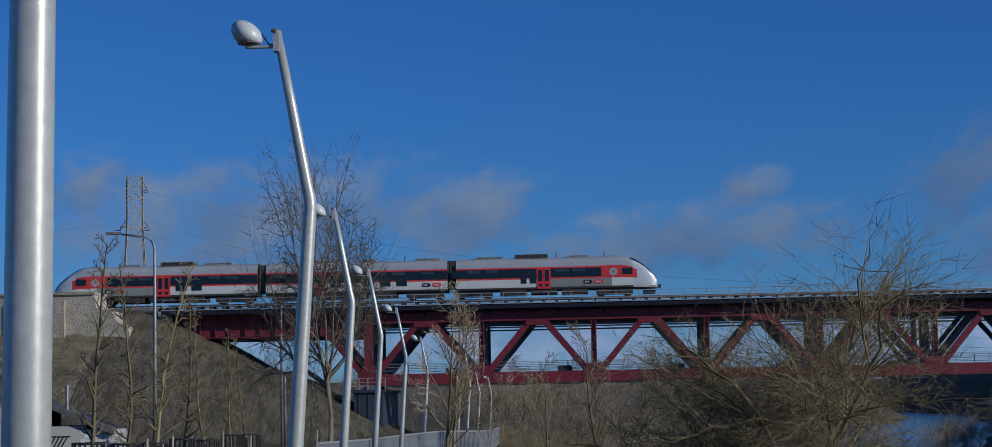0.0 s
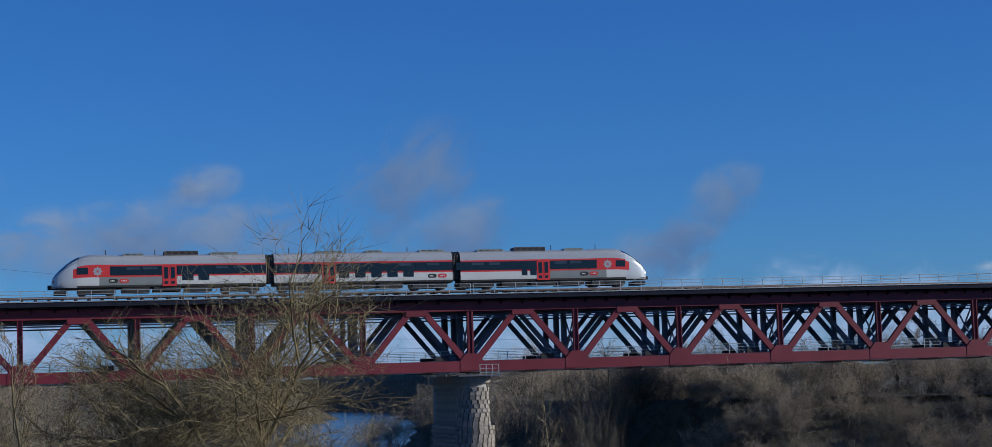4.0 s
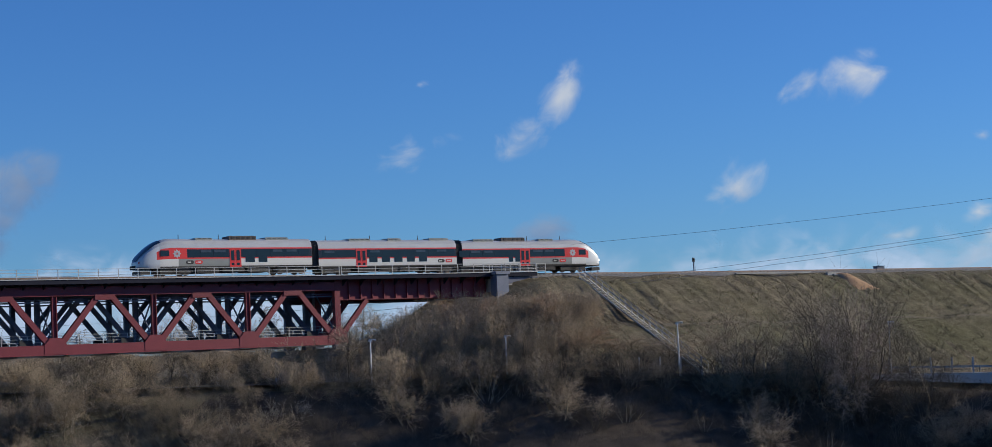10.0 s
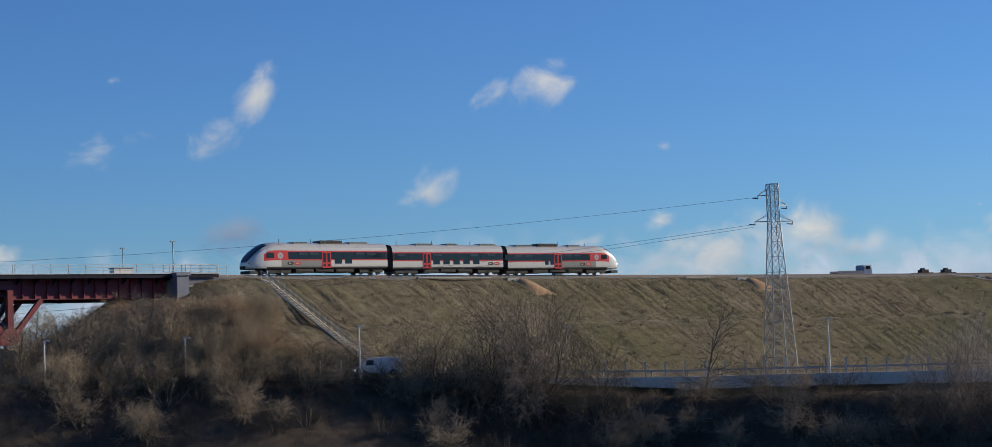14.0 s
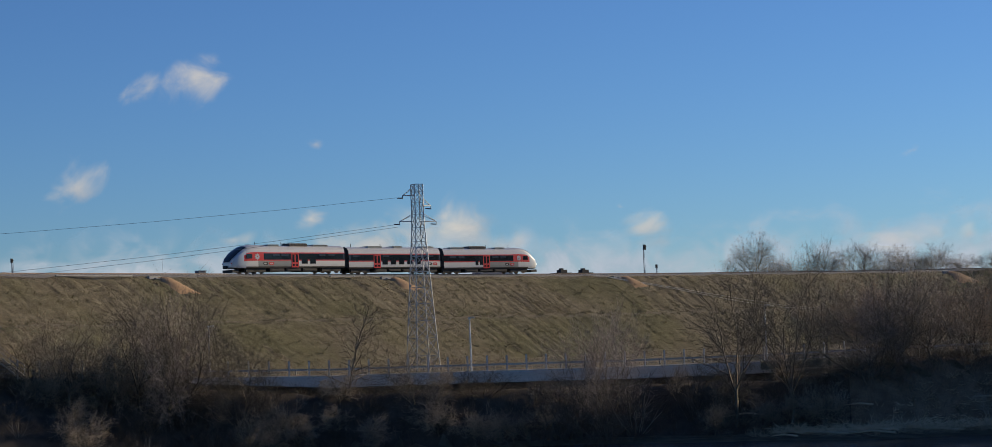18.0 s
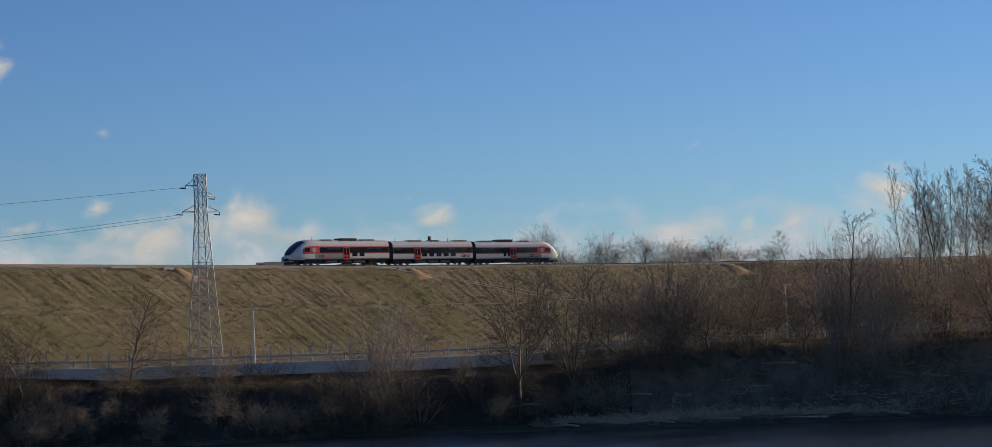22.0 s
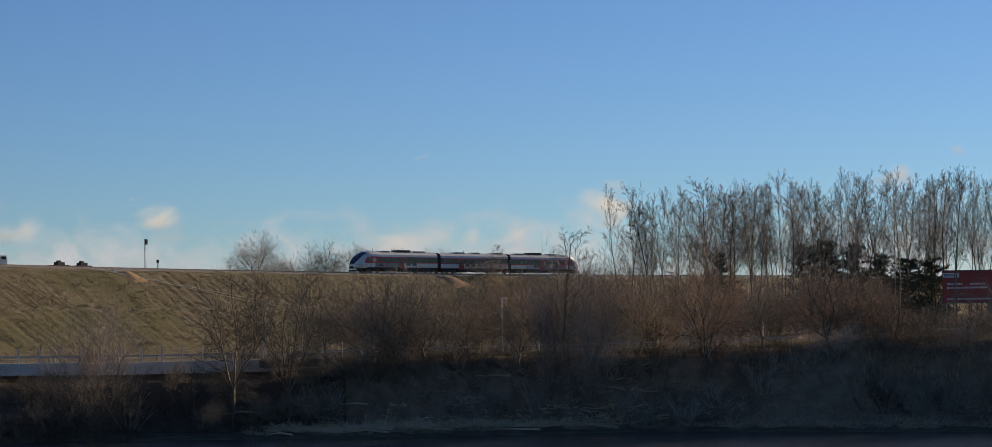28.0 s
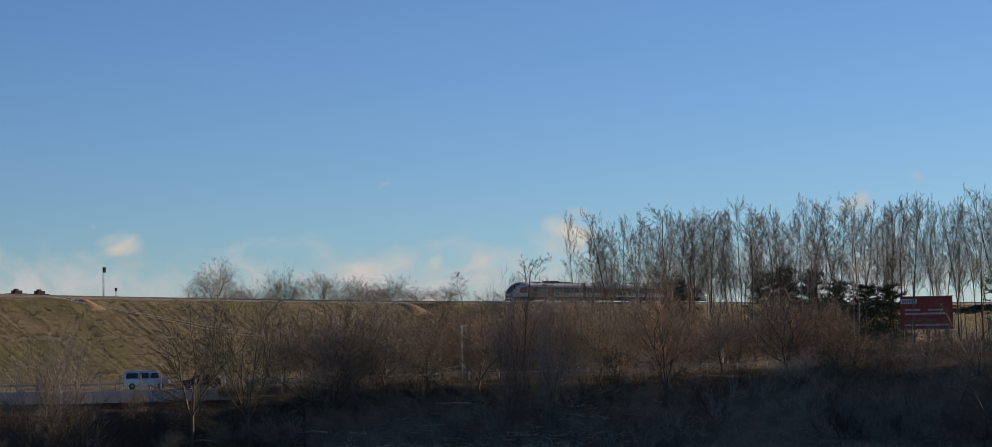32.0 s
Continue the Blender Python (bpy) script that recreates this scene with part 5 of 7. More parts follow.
# single trees before the embankment and along the water
for az, dr, top, wide, pat in ((46.3, 6, 4.6, 9.5, P_BROAD[3]), (47.3, 7, 2.6, 8.0, P_BROAD[1]), (48.4, 7, 6.0, 11.0, P_GREAT[1]), (49.8, 7, 6.9, 16.0, P_WIDE[0]), (49.2, 8, 6.2, 11.0, P_ROUND[1]), (51.3, 10, 2.2, 10.8, P_WIDE[1]), (54.56, 8, 5.0, 8.4, P_TALL[0]), (56.6, 12, -0.2, 12.2, P_WIDE[2]), (58.6, 12, -1.6, 8.1, P_SHRUB[0]),
                            (62.1, 12, 2.7, 10.5, P_ROUND[2]), (61.2, 14, -2.2, 9.5, P_SHRUB[2]), (63.2, 14, -2.6, 9.5, P_SHRUB[1]), (62.3, 16, -2.5, 10.8, P_WIDE[1]), (66.2, 15, 6.7, 12.8, P_GREAT[0]), (67.9, 15, 7.4, 10.5, P_GREAT[1]), (65.0, 13, -2.5, 8.1, P_SHRUB[3]),
                            (70.4, 12, 6.2, 15, P_WIDE[2]), (70.9, 11, 5.6, 12, P_ROUND[0]), (71.9, 10, 4.6, 10, P_BROAD[2]), (73.3, 7, 3.6, 8.5, P_BROAD[2]), (74.9, 9, 4.4, 9, P_BROAD[0]), (76.3, 10, 10.2, 6.5, P_BIRCH[3]), (75.8, 11, 7.2, 8.5, P_ROUND[2]), (77.0, 11, 6.6, 7.5, P_ROUND[0]), (77.3, 8, 5.4, 8, P_BROAD[0]), (78.6, 7, 6.0, 8.5, P_BROAD[2]),
                            (80.4, 9, 7.8, 11, P_RUST[0]), (82.3, 9, 5.6, 9, P_BROAD[0]), (84.2, 10, 6.8, 12.5, P_RUST[1]), (85.6, 10, 3.4, 7, P_RUST[1]), (88.6, 12, 1.6, 8, P_RUST[1]), (91.8, 14, 5.5, 10, P_RUST[0]), (92.4, 16, 6.5, 11, P_RUST[0])):
    fit(pat, az, float(np.interp(az, RA, RR)) - dr, top, wide, "trees along the river bank")
# the thick belt on the right, behind the road
for k in range(58):
    az = 68.2 + 25.0 * (k + rngp.random()) / 58
    fit(rngp.choice(P_BROAD + P_RUST), az, float(np.interp(az, RA, RR)) + rngp.uniform(8, 34), rngp.uniform(3.2, 7.0) if not 85.7 < az < 91 else rngp.uniform(0.6, 2.0), rngp.uniform(6.0, 9.5) if not 85.7 < az < 91 else 5.0, "trees beside the road")
row(P_SHRUB, "shrubs beside the road", road_scatter(26, 68.5, 93, -26, -7, 0.5, 0.8))
# the birch grove with dark pines at its foot
for k in range(108):
    az = 78.0 + 16.0 * (k + rngp.uniform(-0.5, 1.5)) / 108
    fit(rngp.choice(P_BIRCH), az, rngp.uniform(272, 322), 1.6 + 300 * math.tan(radians(float(np.interp(az, [78, 80, 83, 86, 88, 94], [3.55, 3.8, 3.8, 3.95, 4.0, 3.9])) - rngp.uniform(0, 0.45))), rngp.uniform(5.2, 8.2), "birch grove")
for az, r, top in ((81.3, 290, 20.0), (81.9, 300, 20.8), (82.4, 285, 19.6), (82.9, 305, 21.2), (87.3, 300, 21.9), (90.2, 300, 21.9)):
    fit(P_BIRCH[int(az * 10) % 5], az, r, top, 6.5, "birch grove")
for az, r, top, wide in ((80.9, 294, 10.4, 7), (83.5, 296, 11.4, 8), (84.1, 292, 12.0, 8), (84.9, 294, 11.4, 8), (85.7, 296, 9.8, 9), (86.5, 292, 9.0, 9), (87.2, 300, 9.2, 9), (90.6, 300, 11.0, 9)):
    fit(P_PINE[int(az * 10) % 2], az, r, top, wide, "pines")
# trees behind the track, showing above the embankment
for az, r, top, wide, pat in ((66.95, 330, 16.2, 9.5, P_ROUND[0]), (69.0, 345, 14.8, 9, P_ROUND[1]), (70.2, 350, 14.6, 9, P_ROUND[2]), (71.3, 350, 13.8, 8.5, P_ROUND[0]), (72.3, 352, 13.8, 8, P_ROUND[1]), (73.9, 350, 11.8, 9, P_ROUND[2]), (74.4, 352, 14.8, 7, P_BIRCH[0]), (78.0, 345, 12.5, 11, P_ROUND[1]), (68.0, 345, 12.4, 11, P_ROUND[2]), (77.0, 350, 11.5, 10, P_ROUND[0]), (75.2, 350, 11.0, 9, P_WIDE[0]), (68.5, 352, 12.6, 8, P_ROUND[1]), (69.6, 356, 12.4, 9, P_ROUND[0]), (70.8, 356, 12.2, 9, P_ROUND[1]), (71.8, 356, 12.0, 9, P_ROUND[2]), (73.0, 356, 11.8, 9, P_ROUND[0]), (67.4, 345, 12.4, 8, P_ROUND[2]), (66.3, 340, 12.0, 7, P_ROUND[1])):
    fit(pat, az, r, top, wide, "trees behind the track")
# beyond the bridge, on both sides of the river
row(MIXED, "woods up the river", scatter(46, -9, 5, 230, 420, 0.9, 1.4))
row(MIXED, "woods up the river", scatter(30, 13, 20, 330, 520, 0.9, 1.4))
row(MIXED, "woods up the river", scatter(30, -2, 17, 520, 800, 1.2, 1.8))


def road_point(az, out=0.0, up=0.0):
    """A point on the road by compass; out: metres beyond its middle."""
    r = float(np.interp(az, RA, RR)) + out
    return polar(az, r, float(np.interp(az, RA, RZ)) + up)


def ribbon(name, azs, offs, mat, label, category, kind="structure"):
    """A strip along the road from a profile of (out, up)."""
    s = Soup()
    c = len(offs)
    for a in azs:
        for o, u in offs:
            s.v.append(tuple(road_point(a, o, u)))
    for k in range(len(azs) - 1):
        for i in range(c - 1):
            s.f.append((k * c + i, k * c + i + 1, (k + 1) * c + i + 1, (k + 1) * c + i))
    return part(name, s.done(name, mat), label=label, category=category, kind=kind)


AZ_ALL = list(np.arange(24, 103, 0.5))
ribbon("road", AZ_ALL, [(-3.85, 0.05), (0, 0.09), (3.8, 0.04)], M_ASPHALT, "grey asphalt road along the river bank", "road")
AZ_WALL = list(np.arange(49.8, 70.3, 0.4))
wall = Soup()
for a in AZ_WALL:
    drop = 0.7 * min(1.0, (a - 49.6) / 4.5, (70.6 - a) / 2.5) + 0.05
    for o, u in ((-4.35, -drop - 0.4), (-4.25, -drop), (-4.1, 0.12), (-3.8, 0.12), (-3.8, -0.3)):
        wall.v.append(tuple(road_point(a, o, u)))
for k in range(len(AZ_WALL) - 1):
    for i in range(4):
        wall.f.append((k * 5 + i, k * 5 + i + 1, (k + 1) * 5 + i + 1, (k + 1) * 5 + i))
part("retaining_wall", wall.done("retaining_wall", M_BLUECONC), label="long low pale concrete retaining wall below the road", category="wall", kind="structure")
# soil and leaf litter on the steep bank, shade painted into the soil's colour
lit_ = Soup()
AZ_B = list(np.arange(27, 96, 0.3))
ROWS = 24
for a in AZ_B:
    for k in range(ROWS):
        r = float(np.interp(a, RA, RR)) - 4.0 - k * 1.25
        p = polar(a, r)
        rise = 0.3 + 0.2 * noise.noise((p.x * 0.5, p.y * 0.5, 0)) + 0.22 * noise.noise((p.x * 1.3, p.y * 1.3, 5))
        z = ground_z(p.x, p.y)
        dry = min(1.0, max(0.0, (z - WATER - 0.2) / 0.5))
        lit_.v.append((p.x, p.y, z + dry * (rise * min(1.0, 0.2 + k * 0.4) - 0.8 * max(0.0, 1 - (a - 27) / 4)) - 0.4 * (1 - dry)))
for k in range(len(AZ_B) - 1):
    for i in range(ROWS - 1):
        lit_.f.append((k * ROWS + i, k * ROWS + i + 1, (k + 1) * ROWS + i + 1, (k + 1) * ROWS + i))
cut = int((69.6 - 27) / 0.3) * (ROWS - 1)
for nm, mt, fs, txt in (("bank_soil", M_SHADESOIL, lit_.f[:cut], "soil and roots on the steep river bank, shade painted into its colour"), ("leaf_litter", M_LITTER, lit_.f[cut:], "leaf litter and roots on the steep river bank, lightened for veiling glare")):
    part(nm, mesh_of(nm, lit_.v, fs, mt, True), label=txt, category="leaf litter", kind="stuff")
AZ_V = list(np.arange(67, 97, 0.4))
verge = Soup()
for a in AZ_V:
    for o, u in ((-5.6, -0.75), (-5.0, -0.1), (-4.4, 0.14), (-3.7, 0.1)):
        p = road_point(a, o + 0.35 * noise.noise((a * 1.5, o, 0)), u + 0.12 * noise.noise((a * 2.5, o * 2, 3)))
        verge.v.append(tuple(p))
for k in range(len(AZ_V) - 1):
    for i in range(3):
        verge.f.append((k * 4 + i, k * 4 + i + 1, k * 4 + 5 + i, k * 4 + 4 + i))
part("road_verge", verge.done("road_verge", M_SLOPE, True), label="sunlit strip of winter grass along the road edge", category="verge", kind="structure")


def brush(name, label, n, place, mat, size, seed, thick=0.014, up=0.9):
    """Loose stems and twigs in tufts, one mesh."""
    rng = random.Random(seed)
    segs = []
    for _ in range(n):
        x, y, z = place(rng)
        for _k in range(rng.randint(7, 13)):
            a, t = rng.uniform(0, 2 * math.pi), rng.uniform(0.1, 1.1)
            ln = size * rng.uniform(0.4, 1.2)
            d = np.array([math.cos(a) * t, math.sin(a) * t, up])
            d /= np.linalg.norm(d)
            p = np.array([x + rng.gauss(0, 0.25), y + rng.gauss(0, 0.25), z - 0.1])
            q = p + d * ln
            segs.append((p, q, thick, 0))
            for _j in range(3):
                f = rng.uniform(0.3, 0.95)
                e = d + np.array([rng.gauss(0, 0.6), rng.gauss(0, 0.6), rng.gauss(0, 0.4)])
                segs.append((p + d * ln * f, p + d * ln * f + e / np.linalg.norm(e) * ln * 0.4, thick * 0.7, 0))
    return part(name, limb_mesh(name, segs, mat, True), label=label, category="undergrowth", kind="stuff")


EDGE_AZ = np.arange(60, 97, 0.5)
EDGE_D = []
for a_ in EDGE_AZ:
    r_ = np.arange(150, 235, 0.5)
    h_ = height(r_ * math.sin(radians(a_)), r_ * math.cos(radians(a_)))
    EDGE_D.append(float(r_[np.argmax(h_ > WATER + 0.3)]))


def on_water_edge(a0, a1):
    def place(rng):
        a = rng.uniform(a0, a1)
        r = float(np.interp(a, EDGE_AZ, EDGE_D)) + rng.uniform(-0.5, 6.5)
        p = polar(a, r)
        return p.x, p.y, max(ground_z(p.x, p.y), WATER)
    return place


def on_bank(a0, a1, d0, d1):
    def place(rng):
        a = rng.uniform(a0, a1)
        p = polar(a, float(np.interp(a, RA, RR)) - rng.uniform(d0, d1))
        return p.x, p.y, ground_z(p.x, p.y)
    return place


# undergrowth up to 69 degrees is coloured dark for the bank's shade
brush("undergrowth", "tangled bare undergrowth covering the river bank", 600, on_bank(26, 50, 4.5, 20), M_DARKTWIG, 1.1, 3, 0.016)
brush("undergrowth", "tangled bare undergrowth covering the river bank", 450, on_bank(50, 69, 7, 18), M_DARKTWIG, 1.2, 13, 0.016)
brush("undergrowth", "tangled bare undergrowth covering the river bank", 1900, on_bank(68, 95, 4.5, 14), M_BARK, 1.2, 4, 0.018)
brush("undergrowth", "tangled bare undergrowth covering the river bank", 900, lambda rng: (lambda p: (p.x, p.y, max(WATER, ground_z(p.x, p.y))))(polar(rng.uniform(83, 95), rng.uniform(194, 212))), M_DRY, 1.5, 34, 0.018)
brush("undergrowth", "tangled bare undergrowth covering the river bank", 1000, lambda rng: (lambda p: (p.x, p.y, max(WATER, ground_z(p.x, p.y))))(polar(rng.uniform(14.5, 36), rng.uniform(165, 235))), M_BARK, 1.3, 33, 0.014)
brush("reeds", "pale dry reeds and flood debris along the waterline", 900, on_water_edge(66.5, 92), M_REED, 0.9, 5, 0.03, 0.2)
brush("dry_grass", "tufts of dry grass beside the road", 700, on_bank(43, 94, -8, 4.4), M_REED, 0.5, 6, 0.014)
def on_beach(rng):
    a = rng.uniform(67.5, 79)
    p = polar(a, float(np.interp(a, EDGE_AZ, EDGE_D)) + 1.2 + abs(rng.gauss(0, 1.5)))
    return p.x, p.y, ground_z(p.x, p.y) + 0.15


brush("flood_debris", "heaps of pale flattened reed stalks left by the flood", 460, on_beach, M_REED, 1.3, 55, 0.04, 0.1)
def on_slope(rng):
    p = on_track(rng.uniform(196, 430), rng.uniform(5.0, 27.0))
    return p.x, p.y, ground_z(p.x, p.y) + 0.12


brush("slope_grass", "tufts of dry winter grass all over the embankment", 2600, on_slope, M_GRASS, 0.42, 71, 0.022, 0.7)
def on_left_slope(rng):
    p = on_track(rng.uniform(-70, 16), rng.uniform(5.0, 26.0))
    return p.x, p.y, ground_z(p.x, p.y) + 0.03


brush("slope_grass", "tufts of tan winter grass on the embankment by the promenade", 1500, on_left_slope, M_DRY, 0.7, 72, 0.02, 0.8)
logs = random.Random(8)
for k in range(26):
    a = 67 + 11 * logs.random()
    p = Vector(on_water_edge(a, a + 0.01)(logs))
    ln, t = logs.uniform(1.5, 5.5), radians(logs.uniform(-25, 25) + 180 - a)
    z = ground_z(p.x, p.y) + 0.12
    w = Soup().tube([(p.x, p.y, z), (p.x + math.cos(t) * ln * 0.5, p.y + math.sin(t) * ln * 0.5, z + logs.uniform(0, 0.25)), (p.x + math.cos(t) * ln, p.y + math.sin(t) * ln, z + logs.uniform(-0.1, 0.3))], [0.11, 0.09, 0.04], 6)
    part("driftwood", w.done("driftwood", M_REED), label="pale weathered driftwood branch at the waterline", category="driftwood", group="driftwood")


M_CONCPOST = worn("pale_concrete_post", (0.5, 0.49, 0.46), (0.64, 0.62, 0.58), 3, 0.85)


def road_fence():
    f = thing("road_fence", "row of pale fence posts with thin rails beside the road", "fence")
    post = Soup().box(-0.07, 0.07, -0.07, 0.07, -0.3, 1.75).done("fence_post", M_CONCPOST)
    short = Soup().box(-0.09, 0.09, -0.07, 0.07, -0.3, 0.95).done("fence_post", M_CONCPOST)
    az, pts = 43.0, []
    while az < 91:
        p = road_point(az, -3.95)
        part("fence_post", post if az < 69.5 else short, f, m=pose(p.x, p.y, p.z, 0, 0, az))
        pts.append(p)
        az += math.degrees((2.15 if az < 69.5 else 3.2) / float(np.interp(az, RA, RR)))
    for h in (0.45, 0.85):
        for k in range(0, len(pts) - 4, 4):
            s = Soup().tube([p + Vector((0, 0, h)) for p in pts[k:k + 5]], [0.014] * 5, 4)
            part("fence_wire", s.done("fence_wire", M_DULLSTEEL), f)
    g = thing("guard_rail", "galvanised steel crash barrier on the far side of the road", "guard rail")
    azs = list(np.arange(43, 92, 1.0))
    for a, b in zip(azs, azs[1:]):
        p, q = road_point(a, 4.6, 0.62), road_point(b, 4.6, 0.62)
        part("barrier_beam", Soup().beam(p, q, 0.06, 0.2).done("barrier_beam", M_GALV), g)
        part("barrier_post", Soup().box(p.x - 0.06, p.x + 0.06, p.y - 0.06, p.y + 0.06, p.z - 0.8, p.z).done("barrier_post", M_DULLSTEEL), g)


road_fence()


def road_lamp(az, high):
    p = road_point(az, -3.0)
    t = thing("road_lamp", "slim white street lamp post with a small head", "street lamp", pose(p.x, p.y, p.z - 0.2, 0, 0, 90 - az), "road lamps")
    part("pole", Soup().tube([(0, 0, 0), (0, 0, high * 0.5), (0, 0, high)], [0.1, 0.085, 0.06], 8).done("pole", M_WHITEPOLE), t)
    part("lamp_head", Soup().box(-0.12, 0.5, -0.13, 0.13, high - 0.02, high + 0.12).box(0.35, 0.62, -0.2, 0.2, high - 0.12, high + 0.02).done("lamp_head", M_LAMPHEAD), t)
    part("arm", Soup().tube([(0, 0, high), (0, -0.25, high + 0.1), (0, -0.55, high + 0.02)], [0.05, 0.045, 0.09], 8).done("arm", M_LAMPHEAD), t)


for az, high in ((34.9, 4.3), (39.0, 4.4), (44.2, 5.4), (50.45, 5.6), (58.3, 6.0), (67.2, 6.2), (74.35, 6.0), (82.2, 6.2)):
    road_lamp(az, high)


# ---- pylons and wires ----
def lattice_mast(name, label, m, high, base, top, levels, arms, group, mat):
    t = thing(name, label, "pylon", m, group)
    zs = [high * (1 - (1 - k / levels) ** 1.25) for k in range(levels + 1)]

    def half(z):
        return (base + (top - base) * min(1.0, z / (high * 0.8))) / 2

    cor = [(-1, -1), (1, -1), (1, 1), (-1, 1)]
    for sx, sy in cor:
        s = Soup().tube([(sx * half(a), sy * half(a), a) for a in zs], [0.065] * len(zs), 4)
        part("leg", s.done("leg", mat), t)
    for a, b in zip(zs, zs[1:]):
        for i in range(4):
            (x0, y0), (x1, y1) = cor[i], cor[(i + 1) % 4]
            ha, hb = half(a), half(b)
            s = Soup().beam((x0 * ha, y0 * ha, a), (x1 * hb, y1 * hb, b), 0.05, 0.05).beam((x1 * ha, y1 * ha, a), (x0 * hb, y0 * hb, b), 0.05, 0.05).beam((x0 * hb, y0 * hb, b), (x1 * hb, y1 * hb, b), 0.05, 0.05)
            part("brace", s.done("brace", mat), t)
    for side, z, ln in arms:
        h = half(z)
        s = Soup()
        for y in (-h, h):
            s.beam((side * h, y, z), (side * (h + ln), 0, z), 0.09, 0.09).beam((side * h, y, z + 0.85), (side * (h + ln), 0, z), 0.05, 0.05)
        arm = part("cross_arm", s.done("cross_arm", mat), t)
        part("insulator", Soup().tube([(side * (h + ln), 0, z), (side * (h + ln), 0, z - 0.35), (side * (h + ln) - 0.7 * abs(side), 0, z - 0.3)], [0.05, 0.07, 0.06], 6).done("insulator", M_DARKSTEEL), arm)
    return t


P1 = polar(56.85, 218, -3.1)
P1M = pose(P1.x, P1.y, P1.z, 0, 0, -32)
lattice_mast("power_pylon", "tall galvanised steel lattice pylon at the foot of the embankment", P1M, 21.9, 3.0, 1.05, 13, ((-1, 20.6, 1.3), (1, 19.4, 1.2), (-1, 17.6, 1.8), (1, 17.6, 1.8)), "power pylons", M_GALV)
P0 = polar(-10.88, 432, -1.2)
P0M = pose(P0.x, P0.y, P0.z, 0, 0, 14) @ Matrix.Scale(2.04, 4)
lattice_mast("power_pylon", "rusty steel lattice pylon behind the railway", P0M, 27.2, 3.9, 1.7, 14, ((1, 25.8, 0.5), (1, 21.6, 0.7), (-1, 21.6, 0.7)), "power pylons", M_RUSTGALV)


def wire(a, b, sag, n=28):
    s = Soup()
    pts = [Vector(a).lerp(Vector(b), k / n) - Vector((0, 0, sag * 4 * (k / n) * (1 - k / n))) for k in range(n + 1)]
    s.tube(pts, [0.02] * (n + 1), 4, False)
    part("power_line", s.done("power_line", M_DULLSTEEL), label="thin sagging overhead power line", category="power line", group="power lines")


wire(P1M @ Vector((-1.9, 0, 20.4)), P0M @ Vector((1.9, 0, 25.5)), 16.5)
wire(P1M @ Vector((-2.3, 0.2, 17.3)), P0M @ Vector((2.3, 0, 22.1)), 18.5)
wire(P1M @ Vector((-2.3, 0.6, 17.0)), P0M @ Vector((-2.3, 0, 22.1)), 19.5)
FARP = polar(-40, 640, 52)
for z in (25.5, 22.1):
    wire(P0M @ Vector((-1.9, 0, z)), FARP - Vector((0, 0, (25.5 - z) * 2)), 8)


# ---- on and beside the embankment ----
BERM = Soup()
berm_s = np.arange(198, 470, 1.0)
for q in berm_s:
    w_ = 0.5 * noise.noise((q * 0.15, 0, 0))
    for d in (14.9, 15.3, 15.9 + w_, 16.3 + w_):
        w = on_track(float(q), d)
        BERM.v.append((w.x, w.y, ground_z(w.x, w.y) + (0.05 if 15 < d < 16 + w_ else -0.05)))
for k in range(len(berm_s) - 1):
    for i in range(3):
        BERM.f.append((k * 4 + i, k * 4 + i + 1, k * 4 + 5 + i, k * 4 + 4 + i))
part("slope_path", BERM.done("slope_path", M_BERM, True), label="narrow trodden dirt path along the berm of the embankment", category="path", kind="structure")

def slope_turf(s0, s1, label, mat):
    """The furrowed face of the embankment: rills running down the fall line, with clods between them."""
    ss, ds = np.arange(s0, s1, 0.36), np.arange(4.4, 27.6, 0.75)
    v = []
    for q in ss:
        for d in ds:
            w = on_track(float(q), float(d))
            wander = q * 0.82 + 0.5 * noise.noise((q * 0.25, d * 0.14, 2))
            rill = 1 - abs(noise.noise((wander, d * 0.07, 0))) * 2.6
            deep = 0.5 + 0.7 * noise.noise((q * 0.06, d * 0.1, 9))
            fade = min(1.0, (d - 4.4) / 1.2, (27.4 - d) / 1.5, abs(d - 15.5) / 1.2, (q - s0) / 2, (s1 - q) / 2)
            up = 0.1 - 0.34 * max(0.0, rill) * deep + 0.1 * noise.noise((q * 1.7, d * 1.1, 4))
            v.append((w.x, w.y, ground_z(w.x, w.y) - 0.06 + max(0.0, fade) * (0.14 + up)))
    n = len(ds)
    f = [(k * n + i, k * n + i + 1, (k + 1) * n + i + 1, (k + 1) * n + i) for k in range(len(ss) - 1) for i in range(n - 1)]
    part("slope_turf", mesh_of("slope_turf", v, f, mat, True), label=label, kind="structure", category="ground")


slope_turf(186.5, 450, "rough winter grass with rills running down the embankment", M_SLOPE)
slope_turf(-75, 17, "tan winter grass on the embankment above the promenade", M_STRAW)


